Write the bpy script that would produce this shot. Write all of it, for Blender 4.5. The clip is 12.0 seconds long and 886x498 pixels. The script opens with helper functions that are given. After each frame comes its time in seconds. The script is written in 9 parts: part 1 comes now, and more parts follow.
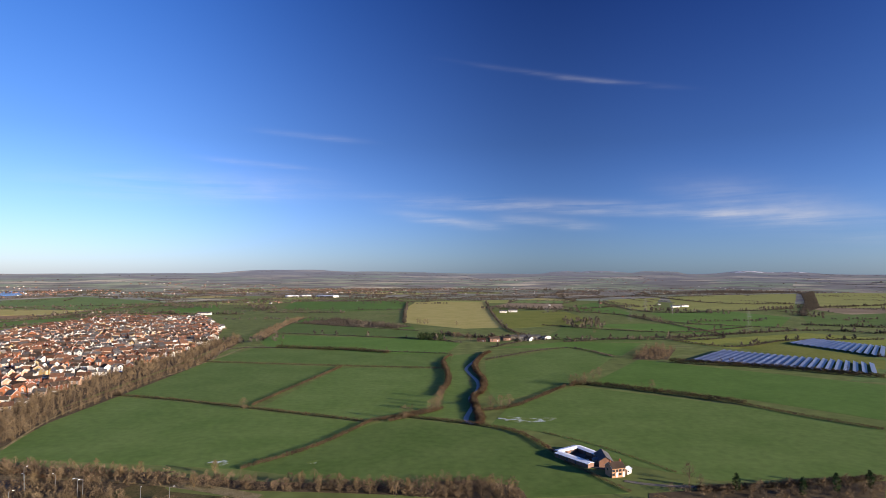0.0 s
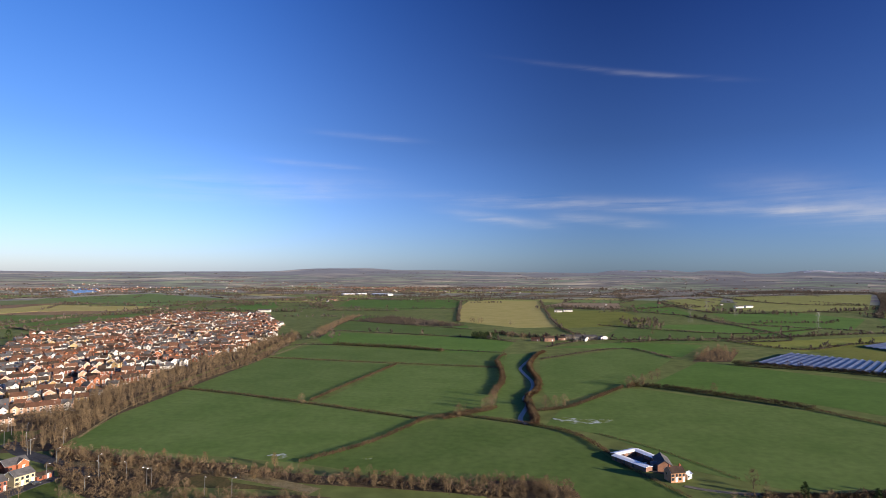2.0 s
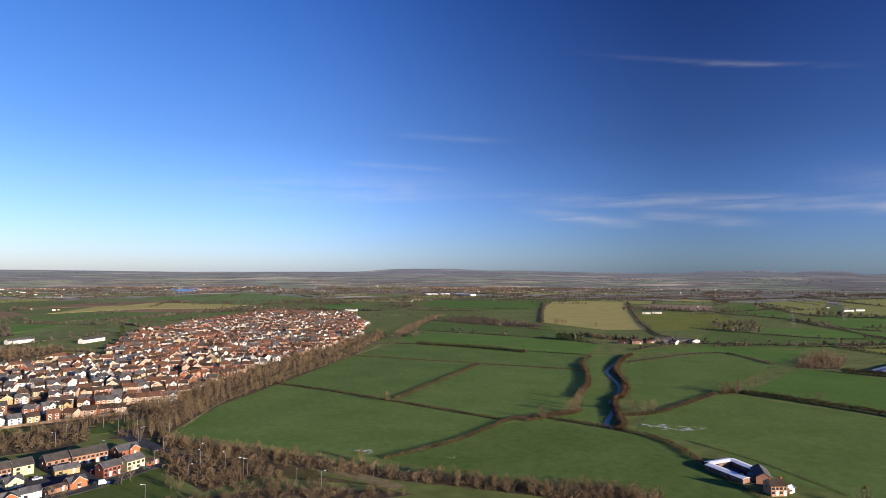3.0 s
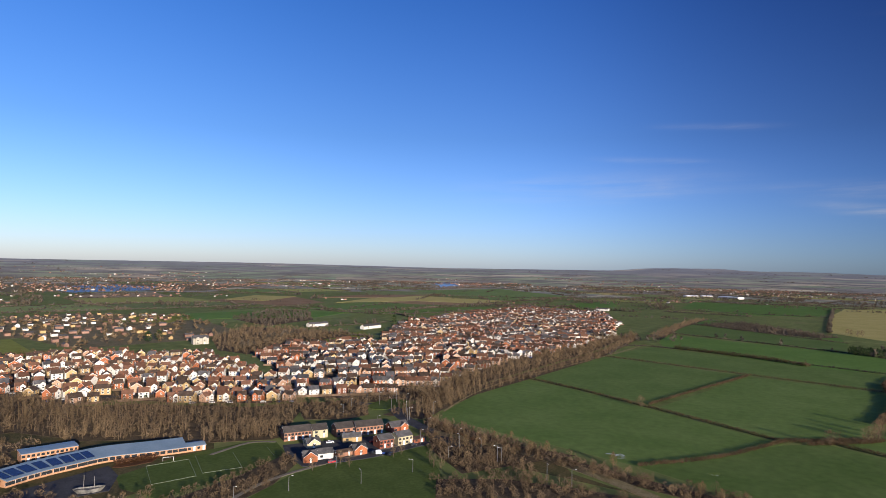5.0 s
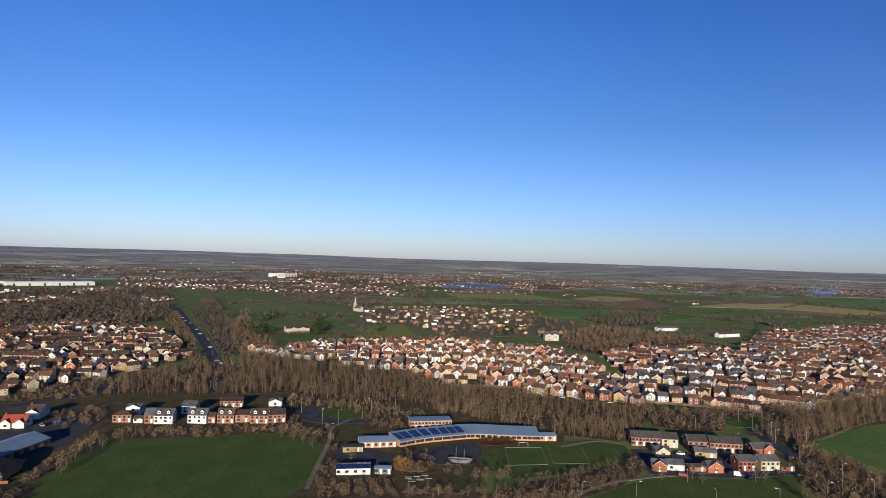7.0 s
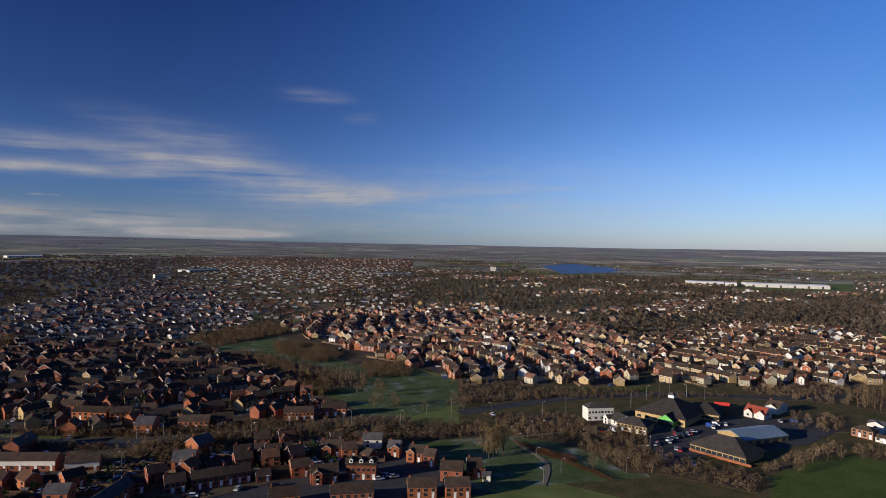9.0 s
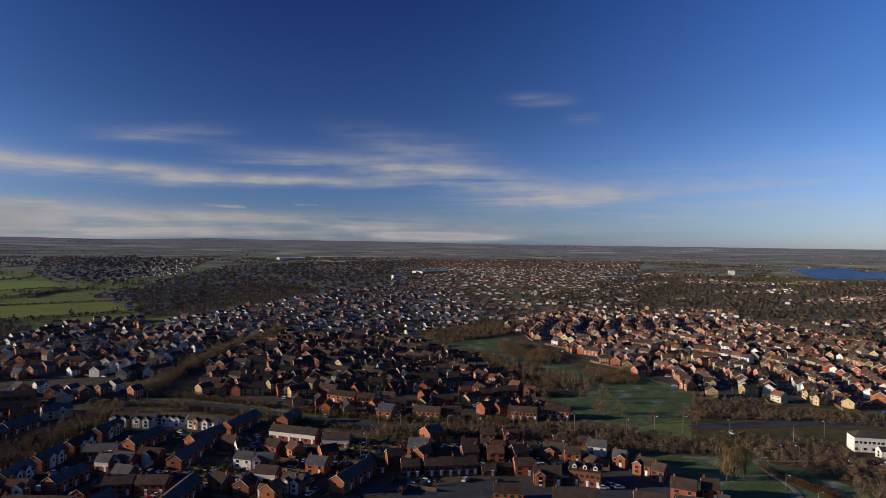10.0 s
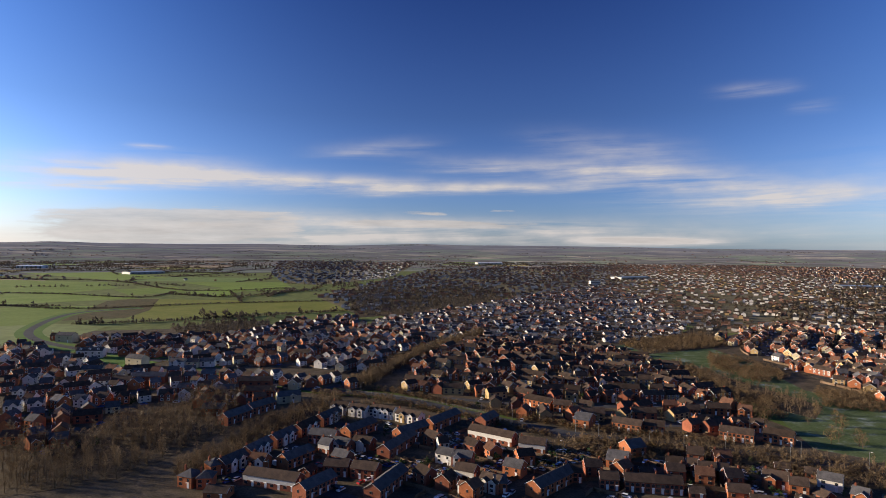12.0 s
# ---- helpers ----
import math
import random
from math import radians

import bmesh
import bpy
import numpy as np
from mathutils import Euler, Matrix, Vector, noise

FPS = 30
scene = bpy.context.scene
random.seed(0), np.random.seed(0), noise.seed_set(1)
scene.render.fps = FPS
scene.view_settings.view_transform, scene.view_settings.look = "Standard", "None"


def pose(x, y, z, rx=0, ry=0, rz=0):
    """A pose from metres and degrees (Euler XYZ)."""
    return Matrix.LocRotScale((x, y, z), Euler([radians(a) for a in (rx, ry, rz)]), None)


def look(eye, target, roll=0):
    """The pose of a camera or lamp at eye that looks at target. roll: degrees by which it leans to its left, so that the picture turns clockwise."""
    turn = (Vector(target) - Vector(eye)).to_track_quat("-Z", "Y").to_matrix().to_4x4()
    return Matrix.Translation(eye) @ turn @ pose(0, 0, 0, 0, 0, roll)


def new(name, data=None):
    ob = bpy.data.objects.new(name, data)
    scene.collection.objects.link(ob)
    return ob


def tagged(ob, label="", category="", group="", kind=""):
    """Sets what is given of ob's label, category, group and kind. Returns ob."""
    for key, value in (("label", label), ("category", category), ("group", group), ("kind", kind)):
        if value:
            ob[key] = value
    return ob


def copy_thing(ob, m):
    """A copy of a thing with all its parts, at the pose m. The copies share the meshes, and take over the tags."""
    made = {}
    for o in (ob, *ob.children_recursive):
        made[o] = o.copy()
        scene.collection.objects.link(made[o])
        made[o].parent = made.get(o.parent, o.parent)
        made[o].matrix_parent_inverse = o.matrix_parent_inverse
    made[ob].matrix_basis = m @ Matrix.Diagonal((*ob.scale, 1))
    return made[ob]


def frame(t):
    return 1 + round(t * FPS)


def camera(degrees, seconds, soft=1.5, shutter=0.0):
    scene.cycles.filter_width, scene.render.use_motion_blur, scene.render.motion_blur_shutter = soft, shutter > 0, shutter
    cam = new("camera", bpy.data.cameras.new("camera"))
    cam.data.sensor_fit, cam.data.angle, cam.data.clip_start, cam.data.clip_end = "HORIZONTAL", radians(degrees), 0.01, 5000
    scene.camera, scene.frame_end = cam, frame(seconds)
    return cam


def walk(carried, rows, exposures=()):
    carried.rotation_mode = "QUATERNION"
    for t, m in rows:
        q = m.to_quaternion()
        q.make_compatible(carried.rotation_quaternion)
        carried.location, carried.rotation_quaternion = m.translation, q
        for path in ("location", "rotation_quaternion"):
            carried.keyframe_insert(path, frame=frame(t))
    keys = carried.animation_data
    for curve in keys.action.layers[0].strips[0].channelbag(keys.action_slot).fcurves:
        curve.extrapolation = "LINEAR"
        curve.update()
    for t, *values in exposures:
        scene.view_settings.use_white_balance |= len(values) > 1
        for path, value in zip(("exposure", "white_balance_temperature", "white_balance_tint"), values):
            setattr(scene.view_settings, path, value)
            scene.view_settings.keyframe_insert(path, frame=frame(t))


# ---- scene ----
# ------------------------------------------------------------ camera and walk
cam = camera(71.03, 12.0, soft=0.8)
EYE = 100.0
TURNS = [
    (0, 0.00, 2.25, -0.13),
    (0.5, -0.16, 2.24, -0.23),
    (1, 0.25, 2.18, -0.22),
    (1.5, 3.15, 2.12, -0.31),
    (2, 4.96, 2.12, -0.27),
    (2.5, 7.85, 2.07, -0.32),
    (2.7, 9.56, 2.09, -0.26),
    (4.3, 26.87, 1.84, -1.14),
    (4.5, 28.70, 1.79, -1.09),
    (5, 35.42, 1.65, -1.17),
    (5.5, 44.95, 1.47, -1.41),
    (6, 54.50, 1.26, -1.55),
    (6.5, 58.82, 1.15, -1.68),
    (7, 66.64, 0.97, -1.71),
    (7.5, 83.27, 0.54, -1.69),
    (7.7, 91.01, 0.35, -1.66),
    (9.3, 134.42, -0.47, -1.01),
    (9.5, 138.64, -0.49, -0.93),
    (10, 148.17, -0.53, -0.80),
    (10.5, 156.67, -0.55, -0.69),
    (11, 163.60, -0.51, -0.61),
    (11.5, 165.65, -0.42, -0.58),
    (12, 166.11, -0.27, -0.54)]
EXPOSURE = [(0, 1.28, 6600, 10), (2.5, 1.16, 6600, 10), (4.5, 0.88, 6400, 10), (6.5, 0.58, 6200, 10), (7.5, 0.46, 6150, 10), (9.5, 0.28, 6450, 10), (10.5, 0.5, 6700, 10), (12, 1.06, 7100, 10)]
walk(cam, [(t, pose(0, 0, EYE, 90 + p, r, y)) for t, y, p, r in TURNS], EXPOSURE)

# ------------------------------------------------------------ world and sun
SUN_TURN, SUN_HEIGHT = 116.0, 11.5      # degrees clockwise from +y, and above the horizon
SKY_STRENGTH = 0.049
SKY_TURN = 109.0      # the line along which the sky is palest
# tints of the sky by height (0 to 45 degrees): square to the sun, and along its line
SKY_ACROSS = ((0.0, (0.125, 0.19, 0.40)), (0.06, (0.118, 0.165, 0.335)), (0.26, (0.072, 0.102, 0.21)), (0.55, (0.034, 0.061, 0.16)), (1.0, (0.024, 0.047, 0.14)))
SKY_ALONG = ((0.0, (0.318, 0.340, 0.515)), (0.06, (0.280, 0.308, 0.465)), (0.26, (0.186, 0.250, 0.385)), (0.55, (0.132, 0.250, 0.45)), (1.0, (0.110, 0.222, 0.43)))
CLOUD_ACROSS, CLOUD_ALONG = (6.3, 6.1, 6.3), (8.8, 8.7, 9.2)
# thin high clouds: the two ends (degrees to the left of +y, degrees up), half thickness, density
CLOUDS = (
    (-3.44, 18.71, -18.58, 16.28, 0.2, 0.13), (5.44, 6.84, -15.12, 5.88, 0.5, 0.35), (-11.15, 6.27, -33.16, 4.53, 0.5, 0.32),
    (4.40, 5.51, -5.00, 4.28, 0.4, 0.35), (-5.00, 5.16, -14.12, 4.29, 0.4, 0.3), (21.25, 9.84, 12.11, 9.33, 0.25, 0.15),
    (16.10, 12.49, 7.55, 12.00, 0.25, 0.12), (32.05, 7.18, 11.60, 7.83, 1.2, 0.2), (-20.81, 7.06, -35.58, 4.07, 1.6, 0.25),
    (201.65, 5.64, 184.49, 6.27, 1.1, 1.1), (194.14, 5.88, 166.89, 5.49, 0.7, 1.3), (201.65, 4.51, 186.34, 5.07, 0.4, 0.7),
    (166.39, 7.55, 143.19, 6.70, 0.8, 0.7), (166.37, 5.49, 149.16, 5.32, 0.5, 1.0), (157.61, 9.56, 144.10, 7.92, 1.2, 0.4),
    (152.56, 6.47, 130.64, 4.16, 1.0, 0.7), (201.63, 2.05, 174.62, 2.54, 1.0, 0.5), (183.04, 2.13, 150.08, 1.69, 0.8, 0.6),
    (201.63, 0.70, 160.09, 1.03, 1.2, 0.9), (142.39, 13.13, 136.97, 13.03, 0.45, 0.3), (136.95, 11.21, 133.87, 11.28, 0.35, 0.3),
    (192.92, 8.02, 189.72, 7.98, 0.2, 0.8), (153.99, 0.76, 142.25, 0.63, 0.25, 1.8), (150.11, 4.19, 130.64, 3.95, 0.9, 0.6),
    (177.70, 8.30, 167.45, 9.32, 0.7, 0.35), (137.88, 4.26, 105.63, 4.94, 2.6, 0.35), (160.10, 1.39, 130.61, 1.19, 1.2, 0.4))
BANKS = ((201.63, 1.25, 177.65, 1.67, 1.9, 1.0), (179.64, 2.09, 154.01, 1.94, 0.5, 0.85), (153.50, 0.72, 142.69, 0.58, 0.32, 1.0),
         (170.51, 3.06, 165.30, 2.96, 0.3, 0.7), (162.70, 3.35, 158.57, 3.26, 0.25, 0.6))
world = bpy.data.worlds.new("winter_sky")
scene.world = world
world.use_nodes = True


def sky_world():
    """A Nishita sky, deeper blue at right angles to the sun, paler to the horizon, with thin high cloud."""
    nt = world.node_tree
    N, L = nt.nodes, nt.links
    N.clear()

    def put(socket, value):
        if isinstance(value, (int, float)):
            socket.default_value = value
        else:
            L.new(value, socket)

    def calc(op, a, b=0.0, c=0.0):
        n = N.new("ShaderNodeMath")
        n.operation = op
        put(n.inputs[0], a)
        put(n.inputs[1], b)
        put(n.inputs[2], c)
        return n.outputs[0]

    def ramp(value, *stops):
        n = N.new("ShaderNodeValToRGB")
        e = n.color_ramp.elements
        while len(e) < len(stops):
            e.new(0.5)
        for k, (at, c) in zip(e, stops):
            k.position, k.color = at, (*c, 1)
        L.new(value, n.inputs[0])
        return n.outputs[0]

    def blend(kind, fac, a, b):
        n = N.new("ShaderNodeMix")
        n.data_type, n.blend_type = "RGBA", kind
        put(n.inputs[0], fac)
        for s, v in ((n.inputs[6], a), (n.inputs[7], b)):
            if isinstance(v, tuple):
                s.default_value = (*v, 1)
            else:
                L.new(v, s)
        return n.outputs[2]

    out = N.new("ShaderNodeOutputWorld")
    bg = N.new("ShaderNodeBackground")
    bg.inputs["Strength"].default_value = SKY_STRENGTH
    sky = N.new("ShaderNodeTexSky")
    sky.sky_type = "NISHITA"
    sky.sun_disc = False
    sky.sun_elevation, sky.sun_rotation = radians(SUN_HEIGHT), radians(SUN_TURN)
    sky.air_density, sky.dust_density, sky.ozone_density = 1.0, 0.4, 3.0
    co = N.new("ShaderNodeTexCoord")
    xyz = N.new("ShaderNodeSeparateXYZ")
    L.new(co.outputs["Generated"], xyz.inputs[0])
    x, y, z = xyz.outputs
    el = calc("MULTIPLY", calc("ARCSINE", z), 57.2958)
    az = calc("MULTIPLY_ADD", calc("ARCTAN2", calc("MULTIPLY", y, -1.0), calc("MULTIPLY", x, -1.0)), 57.2958, 90.0)
    s = radians(SKY_TURN)
    dot = calc("MULTIPLY_ADD", x, math.sin(s), calc("MULTIPLY", y, math.cos(s)))
    side = calc("POWER", calc("ABSOLUTE", dot), 2.2)
    up = calc("DIVIDE", el, 45.0)
    across = ramp(up, *SKY_ACROSS)
    along_ = ramp(up, *SKY_ALONG)
    tint = blend("MIX", side, across, along_)
    n = N.new("ShaderNodeVectorMath")
    n.operation = "MULTIPLY"
    L.new(sky.outputs[0], n.inputs[0])
    L.new(tint, n.inputs[1])
    k = N.new("ShaderNodeVectorMath")
    k.operation = "SCALE"
    L.new(n.outputs[0], k.inputs[0])
    # a little haze-bright towards the north-west and towards the sun
    base = calc("MULTIPLY_ADD", calc("POWER", calc("MAXIMUM", dot, 0.0), 2.5), 6.2, 5.0)
    for centre, wide, more in ((114.0, 30.0, 2.7), (24.0, 14.0, 1.0), (-9.0, 9.0, -0.9)):
        off = calc("MULTIPLY", calc("ADD", az, -centre), 1 / wide)
        base = calc("MULTIPLY_ADD", calc("EXPONENT", calc("MULTIPLY", calc("MULTIPLY", off, off), -1.0)), more, base)
    put(k.inputs["Scale"], base)
    colour = k.outputs[0]
    # streaky noise, stretched along the horizon
    pos = N.new("ShaderNodeCombineXYZ")
    put(pos.inputs[0], calc("MULTIPLY", az, 0.035))
    put(pos.inputs[1], calc("MULTIPLY_ADD", az, 0.012, calc("MULTIPLY", el, 0.5)))
    streak = N.new("ShaderNodeTexNoise")
    streak.inputs["Scale"].default_value, streak.inputs["Detail"].default_value = 1.6, 7.0
    streak.inputs["Roughness"].default_value, streak.inputs["Distortion"].default_value = 0.6, 0.25
    L.new(pos.outputs[0], streak.inputs["Vector"])
    st = calc("MULTIPLY_ADD", streak.outputs["Fac"], 3.0, -0.95)
    st = calc("MINIMUM", calc("MAXIMUM", st, 0.0), 1.0)
    puff = N.new("ShaderNodeTexNoise")
    puff.inputs["Scale"].default_value, puff.inputs["Detail"].default_value = 1.0, 6.0
    spot = N.new("ShaderNodeCombineXYZ")
    put(spot.inputs[0], calc("MULTIPLY", az, 0.35))
    put(spot.inputs[1], calc("MULTIPLY", el, 0.9))
    L.new(spot.outputs[0], puff.inputs["Vector"])
    st = calc("MULTIPLY", st, calc("MULTIPLY_ADD", puff.outputs["Fac"], 1.8, 0.15))
    wave = calc("MULTIPLY_ADD", streak.outputs["Fac"], 2.4, -1.2)
    total = None
    for a0, e0, a1, e1, thick, power in CLOUDS:
        la = math.hypot(a1 - a0, e1 - e0) / 2
        t = math.atan2(e1 - e0, a1 - a0)
        da, de = calc("ADD", az, -(a0 + a1) / 2), calc("ADD", calc("MULTIPLY_ADD", wave, min(thick, 1.0), el), -(e0 + e1) / 2)
        u = calc("DIVIDE", calc("MULTIPLY_ADD", da, math.cos(t), calc("MULTIPLY", de, math.sin(t))), la)
        v = calc("DIVIDE", calc("MULTIPLY_ADD", da, -math.sin(t), calc("MULTIPLY", de, math.cos(t))), thick)
        q = calc("MULTIPLY_ADD", calc("POWER", calc("ABSOLUTE", u), 3.0), -1.0, calc("MULTIPLY", calc("MULTIPLY", v, v), -1.0))
        w = calc("MULTIPLY", calc("EXPONENT", q), power)
        total = w if total is None else calc("ADD", total, w)
    cover = calc("MINIMUM", calc("MULTIPLY", total, st), 0.9)
    cloud = blend("MIX", side, CLOUD_ACROSS, CLOUD_ALONG)
    colour = blend("MIX", cover, colour, cloud)
    # a low bank of small cumulus with lumpy tops
    lump = N.new("ShaderNodeTexNoise")
    lump.inputs["Scale"].default_value, lump.inputs["Detail"].default_value = 1.0, 7.0
    lump.inputs["Roughness"].default_value = 0.62
    where = N.new("ShaderNodeCombineXYZ")
    put(where.inputs[0], calc("MULTIPLY", az, 0.17))
    put(where.inputs[1], calc("MULTIPLY", el, 1.2))
    L.new(where.outputs[0], lump.inputs["Vector"])
    bank = None
    for a0, e0, a1, e1, thick, power in BANKS:
        t = math.atan2(e1 - e0, a1 - a0)
        da, de = calc("ADD", az, -(a0 + a1) / 2), calc("ADD", el, -(e0 + e1) / 2)
        u = calc("DIVIDE", calc("MULTIPLY_ADD", da, math.cos(t), calc("MULTIPLY", de, math.sin(t))), math.hypot(a1 - a0, e1 - e0) / 2)
        v = calc("DIVIDE", calc("MULTIPLY_ADD", da, -math.sin(t), calc("MULTIPLY", de, math.cos(t))), thick)
        w = calc("MULTIPLY", calc("EXPONENT", calc("MULTIPLY", calc("ADD", calc("POWER", calc("ABSOLUTE", u), 4.0), calc("POWER", calc("ABSOLUTE", v), 3.0)), -1.0)), power)
        bank = w if bank is None else calc("MAXIMUM", bank, w)
    solid = calc("MULTIPLY", calc("ADD", calc("MULTIPLY_ADD", bank, 0.8, lump.outputs["Fac"]), -0.95), 5.0)
    solid = calc("MINIMUM", calc("MAXIMUM", solid, 0.0), 0.72)
    shade = calc("MULTIPLY_ADD", lump.outputs["Fac"], 0.8, 0.42)
    body = N.new("ShaderNodeVectorMath")
    body.operation = "SCALE"
    L.new(cloud, body.inputs[0])
    L.new(shade, body.inputs["Scale"])
    colour = blend("MIX", solid, colour, body.outputs[0])
    L.new(colour, bg.inputs["Color"])
    L.new(bg.outputs[0], out.inputs["Surface"])


sky_world()
sun = new("sun", bpy.data.lights.new("sun", "SUN"))
sun.data.energy, sun.data.angle, sun.data.color = 5.0, radians(0.55), (1.0, 0.86, 0.68)
a = radians(SUN_TURN)
sun.matrix_world = look((math.sin(a) * 500, math.cos(a) * 500, 500 * math.tan(radians(SUN_HEIGHT))), (0, 0, 0))

# ------------------------------------------------------------ materials
def mat(name, low, high, size=4.0, rough=0.9, per_object=0.0, per_island=0.0, fine=0.5, bump=0.0, metal=0.0, third=None, third_at=0.6, thin=0.0):
    """Two colours mixed by noise of that size in metres, with finer grain over it, and brightness that varies from piece to piece."""
    m = bpy.data.materials.new(name)
    m.use_nodes = True
    nt = m.node_tree
    N, L = nt.nodes, nt.links
    b = N["Principled BSDF"]
    b.inputs["Roughness"].default_value, b.inputs["Metallic"].default_value = rough, metal
    if rough >= 0.85:
        b.inputs["Specular IOR Level"].default_value = 0.06
    co = N.new("ShaderNodeTexCoord")
    big = N.new("ShaderNodeTexNoise")
    big.inputs["Scale"].default_value, big.inputs["Detail"].default_value = 1.0 / size, 5.0
    big.inputs["Roughness"].default_value = 0.62
    L.new(co.outputs["Object"], big.inputs["Vector"])
    ramp = N.new("ShaderNodeValToRGB")
    ramp.color_ramp.elements[0].position, ramp.color_ramp.elements[1].position = 0.34, 0.66
    ramp.color_ramp.elements[0].color, ramp.color_ramp.elements[1].color = (*low, 1), (*high, 1)
    if third:
        e = ramp.color_ramp.elements.new(0.72)
        e.color = (*third, 1)
        ramp.color_ramp.elements[1].position = third_at
    L.new(big.outputs["Fac"], ramp.inputs[0])
    small = N.new("ShaderNodeTexNoise")
    small.inputs["Scale"].default_value, small.inputs["Detail"].default_value = 9.0 / size, 3.0
    L.new(co.outputs["Object"], small.inputs["Vector"])
    span = N.new("ShaderNodeMapRange")
    span.inputs["From Min"].default_value, span.inputs["From Max"].default_value = 0.3, 0.7
    span.inputs["To Min"].default_value, span.inputs["To Max"].default_value = 1 - fine * 0.5, 1 + fine * 0.5
    L.new(small.outputs["Fac"], span.inputs["Value"])
    value = span.outputs[0]
    for amount, node, socket in ((per_object, "ShaderNodeObjectInfo", "Random"), (per_island, "ShaderNodeNewGeometry", "Random Per Island")):
        if amount:
            r = N.new(node)
            k = N.new("ShaderNodeMapRange")
            k.inputs["To Min"].default_value, k.inputs["To Max"].default_value = 1 - amount, 1 + amount
            L.new(r.outputs[socket], k.inputs["Value"])
            mul = N.new("ShaderNodeMath")
            mul.operation = "MULTIPLY"
            L.new(value, mul.inputs[0])
            L.new(k.outputs[0], mul.inputs[1])
            value = mul.outputs[0]
    mix = N.new("ShaderNodeVectorMath")
    mix.operation = "SCALE"
    L.new(ramp.outputs[0], mix.inputs[0])
    L.new(value, mix.inputs["Scale"])
    L.new(mix.outputs[0], b.inputs["Base Color"])
    if thin:
        tr = N.new("ShaderNodeBsdfTranslucent")
        L.new(mix.outputs[0], tr.inputs["Color"])
        both = N.new("ShaderNodeMixShader")
        both.inputs[0].default_value = thin
        L.new(b.outputs[0], both.inputs[1])
        L.new(tr.outputs[0], both.inputs[2])
        L.new(both.outputs[0], N["Material Output"].inputs["Surface"])
    if bump:
        bm_ = N.new("ShaderNodeBump")
        bm_.inputs["Strength"].default_value, bm_.inputs["Distance"].default_value = 0.6, bump
        L.new(small.outputs["Fac"], bm_.inputs["Height"])
        L.new(bm_.outputs[0], b.inputs["Normal"])
    return m


